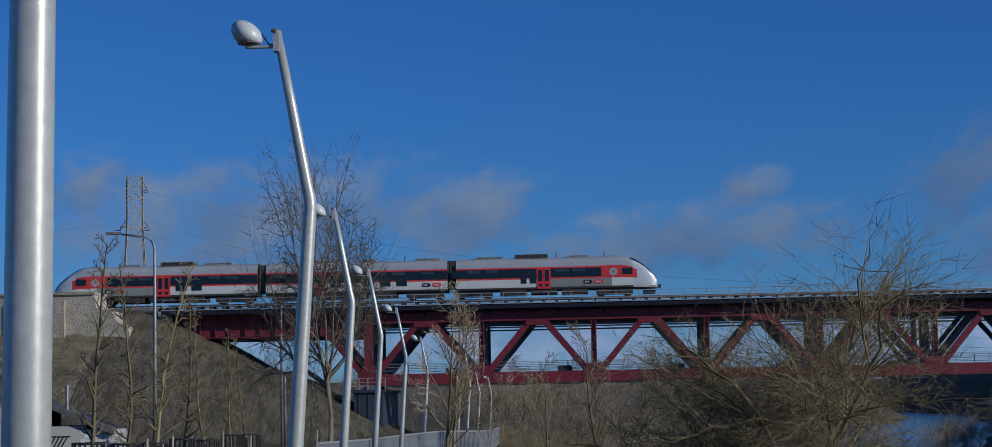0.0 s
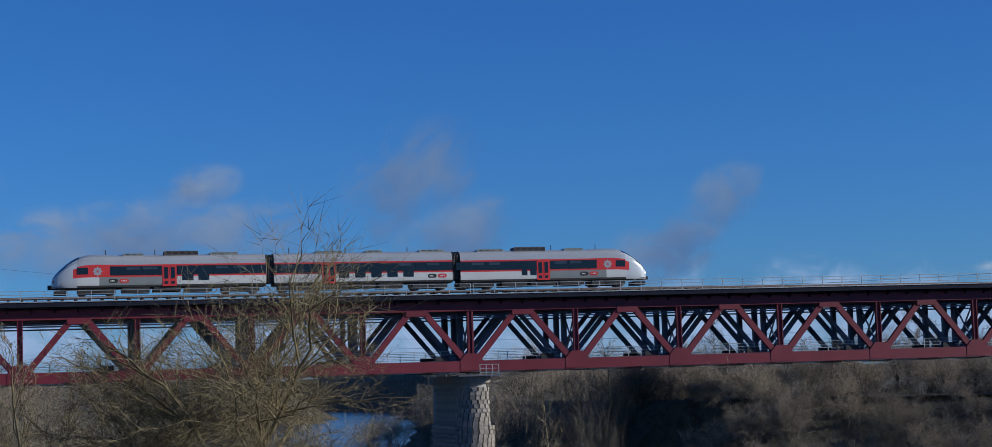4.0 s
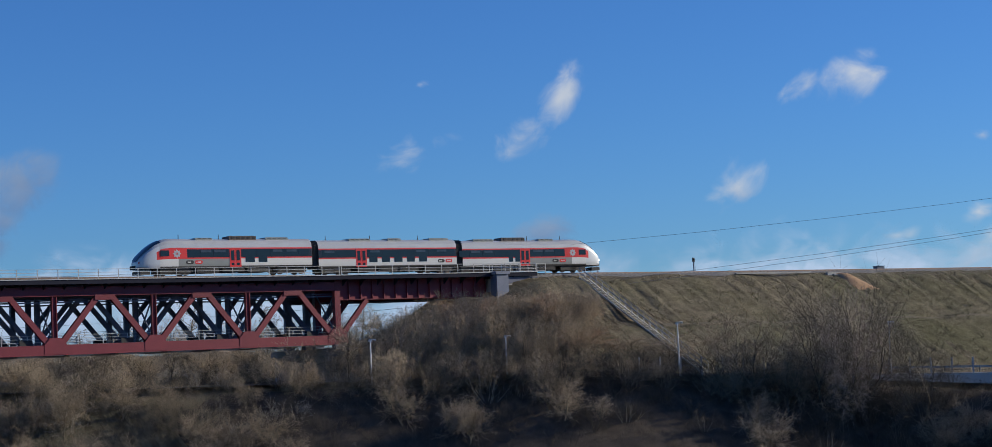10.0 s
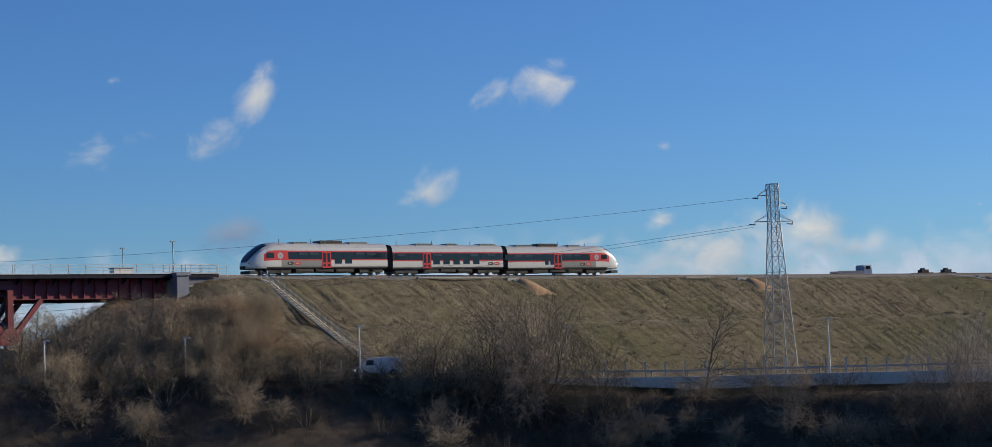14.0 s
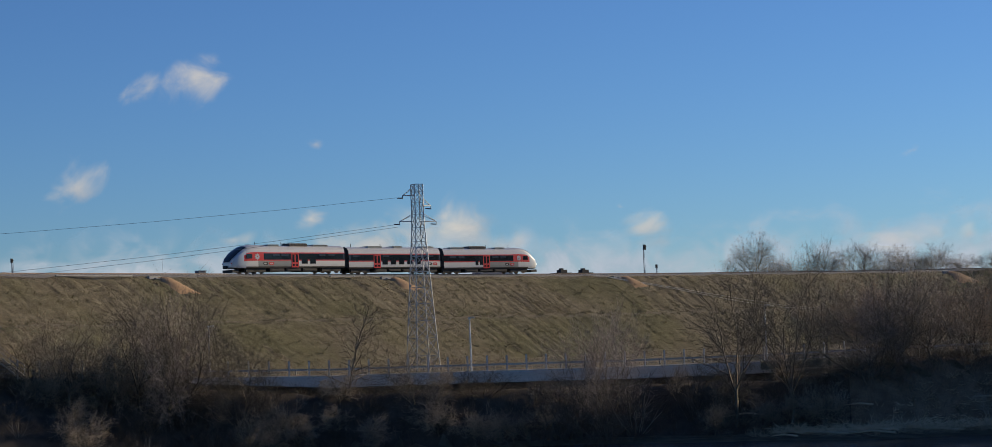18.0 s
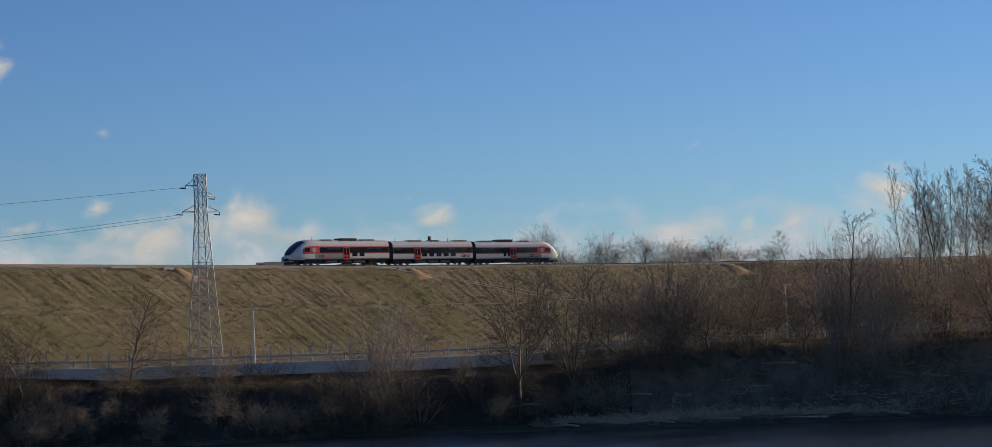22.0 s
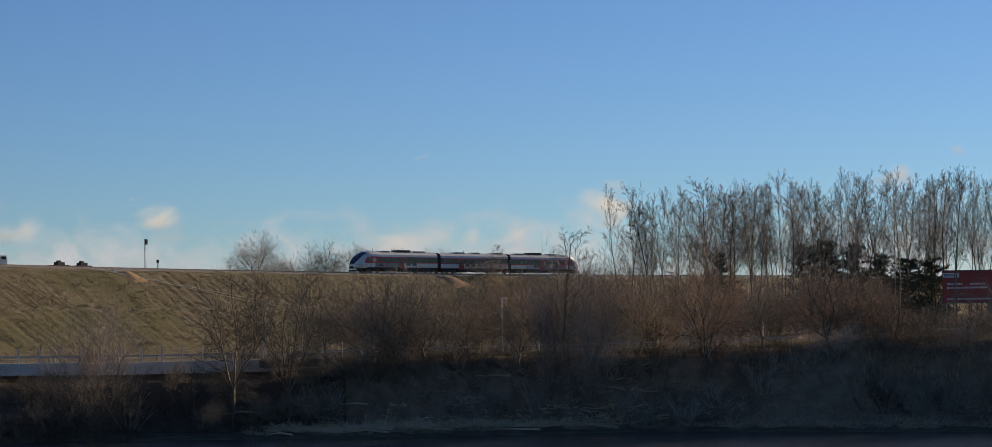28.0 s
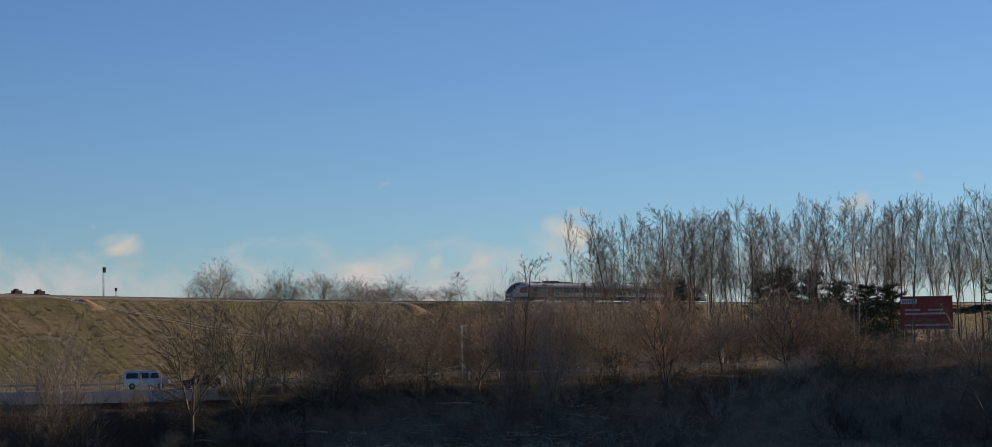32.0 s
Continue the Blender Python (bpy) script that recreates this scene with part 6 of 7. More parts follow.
def stairs():
    m = track_pose(195.0)
    t = thing("slope_stairs", "long pale metal stairway with railings down the embankment", "stairs", m)
    n = 62
    pts = []
    for k in range(n + 1):
        d = 4.6 + k * 0.37
        w = m @ Vector((0, -d, 0))
        pts.append((d, ground_z(w.x, w.y) - m.translation.z + 0.2))
    lo, hi = pts[-1][1], pts[0][1]
    pts = [(d, max(z, hi + (lo - hi) * k / n)) for k, (d, z) in enumerate(pts)]
    tread = Soup().box(-0.4, 0.4, -0.13, 0.13, -0.03, 0.03).done("step", M_BLUECONC)
    for d, z in pts:
        part("step", tread, t, m=pose(0, -d, z))
    for x in (-0.43, 0.43):
        part("stringer", Soup().tube([(x, -d, z - 0.1) for d, z in pts], [0.09] * len(pts), 4).done("stringer", M_BLUECONC), t)
        for h in (0.5, 1.0):
            part("handrail", Soup().tube([(x, -d, z + h) for d, z in pts[::3]], [0.035] * len(pts[::3]), 5).done("handrail", M_GALV), t)
        for d, z in pts[::3]:
            part("rail_post", Soup().box(x - 0.025, x + 0.025, -d - 0.025, -d + 0.025, z - 0.1, z + 1.0).done("rail_post", M_GALV), t)


stairs()


def sand_spill(s, wide, long_, slabs=True):
    """Loose sand run down from the edge of the track bed."""
    m = track_pose(s)
    g = Soup()
    nx, ny = 10, 12
    for j in range(ny + 1):
        for i in range(nx + 1):
            u, v = i / nx * 2 - 1, j / ny
            w = m @ Vector((u * wide / 2 * (0.55 + 0.75 * v) + v * 1.2, -(4.4 + v * long_), 0))
            thick = 0.42 * (1 - u * u) * (1 - (2 * v - 1) ** 4) + 0.05 * noise.noise((w.x * 2, w.y * 2, 1)) + 0.08
            g.v.append((w.x, w.y, ground_z(w.x, w.y) + thick))
    for j in range(ny):
        for i in range(nx):
            k = j * (nx + 1) + i
            g.f.append((k, k + 1, k + nx + 2, k + nx + 1))
    part("sand_spill", g.done("sand_spill", M_SAND, True), label="tongue of loose orange sand spilling down the slope", category="sand pile", group="sand spills")
    if slabs:
        c = thing("concrete_culvert", "small pale concrete culvert head at the edge of the track bed", "culvert", track_pose(s - 0.8, 4.5), "culverts")
        part("headwall", Soup().box(-1.0, 1.0, -0.2, 0.2, -1.0, -0.55).done("headwall", M_CONC), c)
        part("ledge", Soup().box(-0.3, 1.6, -0.6, -0.2, -0.95, -0.8).done("ledge", M_CONC), c)


for s, w, ln, slab in ((232.5, 2.8, 4.2, True), (272, 2.9, 3.8, True), (318, 3.0, 3.6, True), (392, 4.2, 4.0, True)):
    sand_spill(s, w, ln, slab)
for s0, n in ((218, 5), (262, 2)):
    for k in range(n):
        t = thing("concrete_beam", "pale precast concrete beam lying beside the track", "concrete beam", track_pose(s0 + k * 2.25, 4.5, -0.62), "concrete beams")
        part("beam", Soup().box(-1.1, 1.1, -0.16, 0.16, 0, 0.18).box(-1.1, 1.1, -0.2, 0.2, 0, 0.07).done("beam", M_CONC), t)
for k in range(2):
    s = Soup()
    pts = []
    for q in np.linspace(0, 1, 26):
        w = on_track(311 + 40 * q, 4.0 + 12.5 * q + k * 1.6 * q, 0)
        pts.append((w.x, w.y, ground_z(w.x, w.y) + 0.3))
    s.tube(pts, [0.04] * 26, 5)
    part("cable_duct", s.done("cable_duct", M_BLUECONC), label="pale cable duct laid slantwise down the embankment", category="cable duct", group="cable ducts")


def signal(s, off, high, heads, name="railway_signal", label="railway signal post with a dark lamp head"):
    t = thing(name, label, "signal", track_pose(s, off, -0.6), "railway signals")
    part("mast", Soup().tube([(0, 0, 0), (0, 0, high)], [0.06, 0.05], 8).done("mast", M_DARKSTEEL), t)
    for x, z, w, h in heads:
        part("lamp_board", Soup().box(x - w / 2, x + w / 2, -0.12, 0.12, z - h / 2, z + h / 2).done("lamp_board", M_BLACK), t)
        part("hood", Soup().box(x - w * 0.3, x + w * 0.3, -0.36, -0.12, z, z + 0.06).done("hood", M_BLACK), t)
    part("ladder", Soup().beam((0.2, 0.1, 0.2), (0.1, 0.1, high * 0.85), 0.03, 0.03).beam((0.2, -0.1, 0.2), (0.1, -0.1, high * 0.85), 0.03, 0.03).done("ladder", M_DARKSTEEL), t)
    return t


signal(330.7, -4.2, 5.5, ((0.3, 5.0, 0.4, 0.85),))
signal(333.2, -4.0, 2.0, ((0.0, 1.9, 0.3, 0.55),))
signal(217, -4.2, 2.5, ((0.0, 2.3, 0.24, 0.5),))
signal(206, -9.0, 2.2, ((0.0, 2.1, 0.45, 0.25),))
for s, off, h in ((188.3, -3.9, 4.6), (185.6, -10.5, 4.2)):
    t = thing("track_lamp", "slim steel lamp post at the bridge end", "lamp post", track_pose(s, off, -0.6), "track lamps")
    part("pole", Soup().tube([(0, 0, 0), (0, 0, h)], [0.08, 0.05], 8).done("pole", M_DULLSTEEL), t)
    part("lamp_head", Soup().box(-0.3, 0.3, -0.12, 0.12, h, h + 0.12).done("lamp_head", M_DULLSTEEL), t)
t = thing("equipment_box", "dark blue trackside equipment box on short legs", "equipment box", track_pose(246, -4.3, -0.5))
part("cabinet", Soup().box(-0.6, 0.6, -0.4, 0.4, 0.25, 1.05).box(-0.66, 0.66, -0.46, 0.46, 1.05, 1.12).done("cabinet", M_BLUEPAINT), t)
for x in (-0.5, 0.5):
    part("leg", Soup().box(x - 0.06, x + 0.06, -0.35, 0.35, 0, 0.25).done("leg", M_UNDER), t)


def wheel(parent, x, y, r, w=0.22):
    tyre = part("wheel", Soup().tube([(x, y - w / 2, r), (x, y + w / 2, r)], [r, r], 14).done("wheel", M_BLACK), parent)
    part("rim", Soup().tube([(x, y - w / 2 - 0.01, r), (x, y + w / 2 + 0.01, r)], [r * 0.55, r * 0.55], 10).done("rim", M_DULLSTEEL), tyre, "steel wheel rim")


M_CABBLUE = worn("light_blue_cab_paint", (0.16, 0.24, 0.33), (0.24, 0.32, 0.42), 1, 0.4)


def lorry(s, off):
    t = thing("lorry", "blue and grey flatbed lorry parked behind the track", "lorry", track_pose(s, off, 0.05))
    part("bed", Soup().box(-4.6, 1.2, -1.2, 1.2, 0.45, 0.7).box(-4.6, 1.2, -1.2, -1.14, 0.7, 1.15).box(-4.6, 1.2, 1.14, 1.2, 0.7, 1.15).done("bed", M_BLUEPAINT), t)
    part("cab", Soup().prism([(-1.15, 0.4), (1.15, 0.4), (1.15, 1.5), (1.0, 2.2), (-1.0, 2.2), (-1.15, 1.5)], 1.4, 3.2).done("cab", M_CABBLUE), t)
    part("windscreen", Soup().box(3.2, 3.23, -0.95, 0.95, 1.45, 2.05).box(1.9, 2.9, -1.17, -1.13, 1.45, 2.0).done("windscreen", M_GLASS), t)
    for x in (-3.6, -2.6, 2.3):
        wheel(t, x, -1.0, 0.45)
        wheel(t, x, 1.0, 0.45)
    return t


lorry(305, -10.2).scale = (0.85, 0.85, 0.8)
for s in (318, 322.5):
    t = thing("flat_trailer", "low dark flat rail trolley with gear on it", "trailer", track_pose(s, -9.8, -0.1), "trailers")
    part("frame", Soup().box(-1.5, 1.5, -0.9, 0.9, 0.5, 0.68).done("frame", M_UNDER), t)
    part("load", Soup().box(-0.5, 0.9, -0.5, 0.5, 0.68, 1.15).box(-0.2, 0.3, -0.3, 0.3, 1.15, 1.4).done("load", M_UNDER), t)
    for x in (-1.0, 1.0):
        wheel(t, x, -0.8, 0.28)
        wheel(t, x, 0.8, 0.28)


def billboard():
    c = polar(88.2, 285)
    z = 1.6
    t = thing("billboard", "large red advertising board with pale lettering on two posts", "billboard", pose(c.x, c.y, 0, 0, 0, -88.1))
    panel = part("panel", Soup().box(-3.6, 3.9, -0.1, 0.1, 2.4, 7.0).done("panel", M_BILL), t)
    for z0, z1 in ((2.25, 2.4), (7.0, 7.12)):
        part("frame_rail", Soup().box(-3.7, 4.0, -0.06, 0.12, z0, z1).done("frame_rail", M_DARKSTEEL), t)
    part("name_plate", Soup().box(-3.5, -1.2, -0.13, -0.1, 6.05, 6.7).done("name_plate", M_SIGNWHITE), panel, "white plate with dark marks")
    b = Soup()
    for k in range(6):
        b.box(-3.3 + k * 0.33, -3.08 + k * 0.33, -0.15, -0.13, 6.22, 6.55)
    part("plate_mark", b.done("plate_mark", M_BLUEPAINT), panel)
    for zz, x0, x1 in ((4.95, -2.9, -0.9), (4.95, 0.4, 2.6), (4.4, -2.9, 2.6), (2.75, -3.0, 3.2)):
        s = Soup()
        x = x0
        while x < x1:
            s.box(x, x + 0.22, -0.125, -0.1, zz, zz + 0.26)
            x += 0.32
        part("text_line", s.done("text_line", M_SIGNWHITE), panel)
    gz = ground_z(c.x, c.y)
    for x in (-2.9, 0.2, 3.2):
        part("post", Soup().box(x - 0.12, x + 0.12, 0.1, 0.34, gz - 0.3, 7.0).done("post", M_DARKSTEEL), t)


billboard()


# ---- vehicles ----
def vehicle(name, label, length, wide, profile, windows, paint, r=0.33, group="vehicles on the road"):
    """A body drawn out across its width from a side outline, narrowed at the roof, with windows, wheels and lamps."""
    t = thing(name, label, name.split("_")[-1], None, group)
    n = len(profile)
    zmax = max(z for _, z in profile)
    v, f = [], []
    lanes = (-1.0, -0.93, 0.93, 1.0)
    for k, lane in enumerate(lanes):
        for x, z in profile:
            tuck = 1 - 0.17 * max(0, (z - zmax * 0.55) / (zmax * 0.45))
            edge = 0.05 if k in (0, 3) else 0.0
            v.append((x * (1 - edge * 0.4), lane * wide / 2 * tuck, z - edge * (z > zmax * 0.9)))
    for k in range(3):
        for i in range(n):
            j = (i + 1) % n
            f.append((k * n + i, (k + 1) * n + i, (k + 1) * n + j, k * n + j))
    f += [tuple(range(n)), tuple(reversed(range(3 * n, 4 * n)))]
    part("body", mesh_of("body", v, f, paint), t)
    for x0, x1, z0, z1 in windows:
        for side in (-1, 1):
            def yy(z):
                return side * (wide / 2 * (1 - 0.17 * max(0, (z - zmax * 0.55) / (zmax * 0.45))) + 0.012)
            s = Soup()
            lean = 0.12
            s.v = [(x0, yy(z0), z0), (x1, yy(z0), z0), (x1 - lean * (x1 > 0), yy(z1), z1), (x0 + lean, yy(z1), z1)]
            s.v += [(x, y - side * 0.03, z) for x, y, z in s.v]
            s.f = [(0, 1, 2, 3), (7, 6, 5, 4), (0, 4, 5, 1), (1, 5, 6, 2), (2, 6, 7, 3), (3, 7, 4, 0)]
            part("side_window", s.done("side_window", M_GLASS), t)
    for x in (-length * 0.31, length * 0.31):
        for y in (-wide / 2 + 0.1, wide / 2 - 0.1):
            wheel(t, x, y, r)
    for side in (-1, 1):
        part("headlight", Soup().box(length / 2 - 0.12, length / 2 + 0.01, side * wide * 0.36 - 0.17, side * wide * 0.36 + 0.17, 0.62, 0.78).done("headlight", M_HEADLIGHT), t)
        part("tail_light", Soup().box(-length / 2 - 0.01, -length / 2 + 0.08, side * wide * 0.4 - 0.1, side * wide * 0.4 + 0.1, 0.7, 1.0).done("tail_light", M_TAILLIGHT), t)
    return t


VAN_P = [(-2.45, 0.35), (-2.45, 1.5), (-2.35, 1.9), (-2.1, 1.96), (0.7, 1.95), (1.1, 1.85), (1.7, 1.2), (2.35, 1.0), (2.45, 0.7), (2.45, 0.35)]
VAN_W = ((-2.2, -0.9, 1.15, 1.72), (-0.8, 0.35, 1.15, 1.72), (0.42, 1.35, 1.15, 1.7))
CAR_P = [(-2.15, 0.35), (-2.2, 0.85), (-2.0, 1.0), (-1.5, 1.4), (-0.8, 1.47), (0.2, 1.45), (1.1, 0.98), (2.0, 0.82), (2.15, 0.6), (2.15, 0.35)]
CAR_W = ((-1.65, -0.7, 0.95, 1.32), (-0.62, 0.1, 0.95, 1.34), (0.16, 0.9, 0.95, 1.3))
white_van = vehicle("white_van", "white panel van driving along the river road", 4.9, 1.9, VAN_P, ((0.42, 1.35, 1.15, 1.7),), M_CARWHITE)
silver_van = vehicle("silver_van", "silver passenger van driving along the river road", 4.9, 1.9, VAN_P, VAN_W, M_SILVER)
silver_car = vehicle("silver_car", "silver hatchback driving along the river road", 4.3, 1.75, CAR_P, CAR_W, M_SILVER)
dark_car = vehicle("dark_car", "dark car driving along the river road", 4.3, 1.75, CAR_P, CAR_W, M_DARKCAR)


def on_road(az, lane, back):
    """The pose of a vehicle on the road; back: it drives towards smaller compass angles."""
    p, q = road_point(az, lane, 0.1), road_point(az + 0.4, lane, 0.1)
    d = q - p
    return pose(p.x, p.y, p.z, 0, 0, math.degrees(math.atan2(d.y, d.x)) + (180 if back else 0))


# ---- the promenade on the near bank ----
def park_lamp(x, y, turn=0.0):
    """A bent steel post with a round head on a short bracket."""
    t = thing("park_lamp", "bent brushed-steel park lamp with a round grey head", "park lamp", pose(x, y, ground_z(x, y) - 0.05, 0, 0, turn), "park lamps")
    part("pole", Soup().tube([(0, 0, 0), (0.1, 0, 1.4), (0.245, 0, 3.45), (0.24, 0, 3.53), (0.22, 0, 3.63), (0.1, 0, 4.3), (-0.025, 0, 4.98)], [0.075, 0.068, 0.056, 0.055, 0.052, 0.045, 0.036], 16).done("pole", M_POLE, True), t, "bent brushed steel tube")
    part("pole_cap", Soup().tube([(-0.04, 0, 4.98), (-0.043, 0, 5.0)], [0.04, 0.03], 12).done("pole_cap", M_DULLSTEEL), t)
    part("bracket", Soup().box(-0.3, -0.02, -0.025, 0.025, 4.835, 4.855).box(-0.055, -0.005, -0.045, 0.045, 4.8, 4.95).done("bracket", M_GALV), t)
    part("cable", Soup().tube([(-0.06, 0, 4.86), (-0.1, 0, 4.87), (-0.13, 0, 4.92), (-0.16, 0, 4.96)], [0.008] * 4, 5).done("cable", M_BLACK), t)
    v, f = [], []
    nu, nv = 20, 12
    for j in range(nv + 1):
        ph = -math.pi / 2 + math.pi * j / nv
        for i in range(nu):
            th = 2 * math.pi * i / nu
            z = math.sin(ph) * 0.125
            z = max(z, -0.075)
            rr = math.cos(ph) * 0.132
            v.append((-0.285 + rr * math.cos(th) + (z * -0.25), rr * math.sin(th), 4.955 + z - rr * math.cos(th) * 0.12))
    for j in range(nv):
        for i in range(nu):
            f.append((j * nu + i, j * nu + (i + 1) % nu, (j + 1) * nu + (i + 1) % nu, (j + 1) * nu + i))
    head = part("lamp_head", mesh_of("lamp_head", v, f, M_LAMPHEAD, True), t, "round grey lamp housing")
    part("lens", Soup().tube([(-0.266, 0, 4.884), (-0.266, 0, 4.872)], [0.105, 0.1], 16).done("lens", M_DULLSTEEL), head)
    t.scale = (1.06, 1.06, 1.06)
    return t


for x, y in ((-1.94, 17.0), (-2.7, 31.6), (-3.05, 45.0), (-3.2, 60.0), (-3.35, 82.0), (-1.75, 97.0), (-2.9, 128.0), (-1.7, 140.0), (-0.9, 158.0)):
    park_lamp(x, y)
t = thing("tall_post", "thick smooth steel post close by on the promenade", "post", pose(*polar(-14.2, 5.2, ground_z(*polar(-14.2, 5.2).xy)), 0, 0.6, 0))
part("shaft", Soup().tube([(0, 0, 0), (0, 0, 1.2), (0, 0, 3.2), (0, 0, 7.5)], [0.075, 0.067, 0.06, 0.05], 28).done("shaft", M_POLE, True), t)
part("base_plate", Soup().box(-0.16, 0.16, -0.16, 0.16, 0, 0.02).done("base_plate", M_GALV), t)


def street_lamp(az, r, high, arm):
    p = polar(az, r)
    t = thing("street_lamp", "tall grey street lamp with a curved arm", "street lamp", pose(p.x, p.y, ground_z(p.x, p.y), 0, 0, 0), "street lamps")
    part("pole", Soup().tube([(0, 0, 0), (0, 0, high * 0.5), (0, 0, high - 0.5), (-0.12, 0, high - 0.2), (-0.4, 0, high - 0.05), (-arm, 0, high + 0.1)], [0.09, 0.075, 0.055, 0.05, 0.045, 0.04], 10).done("pole", M_DULLSTEEL, True), t)
    part("lamp_head", Soup().box(-arm - 0.55, -arm + 0.05, -0.13, 0.13, high + 0.08, high + 0.18).done("lamp_head", M_DULLSTEEL), t)


street_lamp(-10.3, 77, 9.3, 1.4)
street_lamp(-6.55, 108, 8.9, 1.5)
street_lamp(-6.45, 118, 5.0, 0.5)


def tree_guard(x, y):
    t = thing("tree_guard", "black steel tree guard round a young tree", "tree guard", pose(x, y, ground_z(x, y)), "tree guards")
    for k in range(8):
        a = 2 * math.pi * k / 8
        part("bar", Soup().box(0.42 * math.cos(a) - 0.03, 0.42 * math.cos(a) + 0.03, 0.42 * math.sin(a) - 0.03, 0.42 * math.sin(a) + 0.03, 0, 1.15).done("bar", M_BLACK), t)
    for z in (0.25, 1.12):
        part("hoop", Soup().tube([(0.42 * math.cos(a), 0.42 * math.sin(a), z) for a in np.linspace(0, 2 * math.pi, 17)], [0.035] * 17, 5, False).done("hoop", M_BLACK), t)


P_SAPL = [make_tree("young_lime_tree", 120 + k, "young bare street tree with a straight brown trunk", M_WILLOW, M_TWIG, h=6.4, trunk_r=0.075, spread=1.0, first=0.22, trop=0.06, counts=(34, 4, 3), ratio=(0.13, 0.5, 0.5), twig_r=0.008) for k in range(3)]
for k, (px, r) in enumerate(((137, 52), (196, 57), (240, 62), (284, 68), (325, 74), (362, 84), (393, 93))):
    p = polar(math.degrees(math.atan2(px - 784, 2983)), r)
    plant(P_SAPL[k % 3], p.x, p.y, (1.1, 1.05, 1.15, 1.0, 0.98, 0.95, 0.95)[k], k * 77, "young street trees")
    tree_guard(p.x, p.y)
P_PARK = make_tree("park_tree", 134, "large bare park tree with a rounded crown of fine branches", M_BARK, M_DARKTWIG, h=11.5, trunk_r=0.24, stems=7, clear=0.3, splay=1.15, kids=(2, 2), levels=6, open_=0.68, twig_r=0.011)
fit(P_PARK, -5.15, 98, 14.2, 8.6, "park trees", turn=40)
P_WILLOW = make_tree("bank_willow", 137, "wide bare willow with olive branches on the near bank", M_WILLOW, M_WILLOW, leaves=(1200, 0.022, M_LEAFDRY), h=6.5, trunk_r=0.17, stems=4, clear=0.12, splay=1.2, arch=0.02, kids=(2, 3), levels=6, open_=0.72, droop=0.0, twig_r=0.006)
fit(P_WILLOW, 8.9, 38, 4.3, 7.6, "bank willows", turn=20)
fit(P_WILLOW, 7.2, 39, 2.6, 5.6, "bank willows", turn=140)
P_LEAFY = [make_tree("tan_leaved_tree", 140 + k, "slender tree with a few tan dry leaves", M_WILLOW, M_TWIG, leaves=(800, 0.035, M_LEAFDRY), h=6.0, trunk_r=0.09, stems=2, spread=0.5, first=0.2, counts=(11, 7, 5, 3), ratio=(0.45, 0.5, 0.5, 0.5), twig_r=0.007) for k in range(2)]
for az, r, sc in ((3.3, 46, 0.72), (-1.5, 62, 1.12), (5.4, 54, 0.55), (7.6, 60, 0.55), (1.4, 80, 0.8), (4.4, 90, 0.9)):
    p = polar(az, r)
    plant(P_LEAFY[rngp.randrange(2)], p.x, p.y, sc, rngp.uniform(0, 360), "tan-leaved trees")
P_SHOOT = make_tree("bank_shrub", 150, "low thin bare shrub on the near bank", M_WILLOW, M_TWIG, h=4.0, trunk_r=0.03, stems=6, spread=0.5, first=0.25, counts=(6, 5, 3), ratio=(0.45, 0.5, 0.5), twig_r=0.005)
for az, r, sc in ((6.4, 44, 0.9), (8.3, 40, 0.9), (12.6, 46, 0.8), (14.0, 50, 0.8), (-0.2, 75, 0.9), (9.6, 55, 0.9), (2.4, 84, 1.0), (15.2, 52, 0.8)):
    p = polar(az, r)
    plant(P_SHOOT, p.x, p.y, sc, rngp.uniform(0, 360), "near bank shrubs")


def near_bank(rng):
    y = rng.uniform(55, 165)
    x = float(np.interp(y, EDGE_L[:, 1], EDGE_L[:, 0])) - rng.uniform(2, 17)
    return x, y, ground_z(x, y)


brush("bank_scrub", "brown winter scrub on the near river bank", 380, near_bank, M_WILLOW, 1.5, 21, 0.011)


def promenade_rail():
    t = thing("promenade_railing", "long galvanised railing with upright bars along the promenade", "railing")
    pts = [Vector((x, y, 0)) for x, y in ((-4.6, 48), (-4.2, 60), (-3.6, 72), (-2.6, 82), (-1.0, 90), (-0.4, 104), (-0.2, 120), (0.0, 140))]
    bar = Soup().box(-0.02, 0.02, -0.02, 0.02, 0.08, 1.1).done("baluster", M_GALV)
    for p, q in zip(pts, pts[1:]):
        p.z, q.z = ground_z(p.x, p.y), ground_z(q.x, q.y)
        n = int((q - p).length / 0.28)
        for z in (0.1, 1.12):
            part("handrail", Soup().beam(p + Vector((0, 0, z)), q + Vector((0, 0, z)), 0.06, 0.06).done("handrail", M_GALV), t)
        for k in range(n):
            c = p.lerp(q, k / n)
            part("baluster", bar, t, m=pose(c.x, c.y, c.z))


promenade_rail()


def clad_pier():
    m, _ = bridge_frame(39.7, 44, 0)
    t = thing("clad_pier", "dark blue clad bridge pier with a railed platform", "bridge pier", m @ pose(0, 0, -11.0), "piers of the railway bridge")
    part("shaft", Soup().box(-1.35, 1.35, -3.4, 11, -2.2, 3.1).box(-1.6, 1.6, -3.65, 11.2, 2.85, 3.1).done("shaft", M_DARKBOX), t)
    for x in (-0.9, 0, 0.9):
        part("cladding_rib", Soup().box(x - 0.05, x + 0.05, -3.46, -3.4, -2.2, 2.85).done("cladding_rib", M_DARKBOX), t)
    railing(t, -1.6, 1.6, -3.6, 3.1, 1.1, 0.8)


clad_pier()


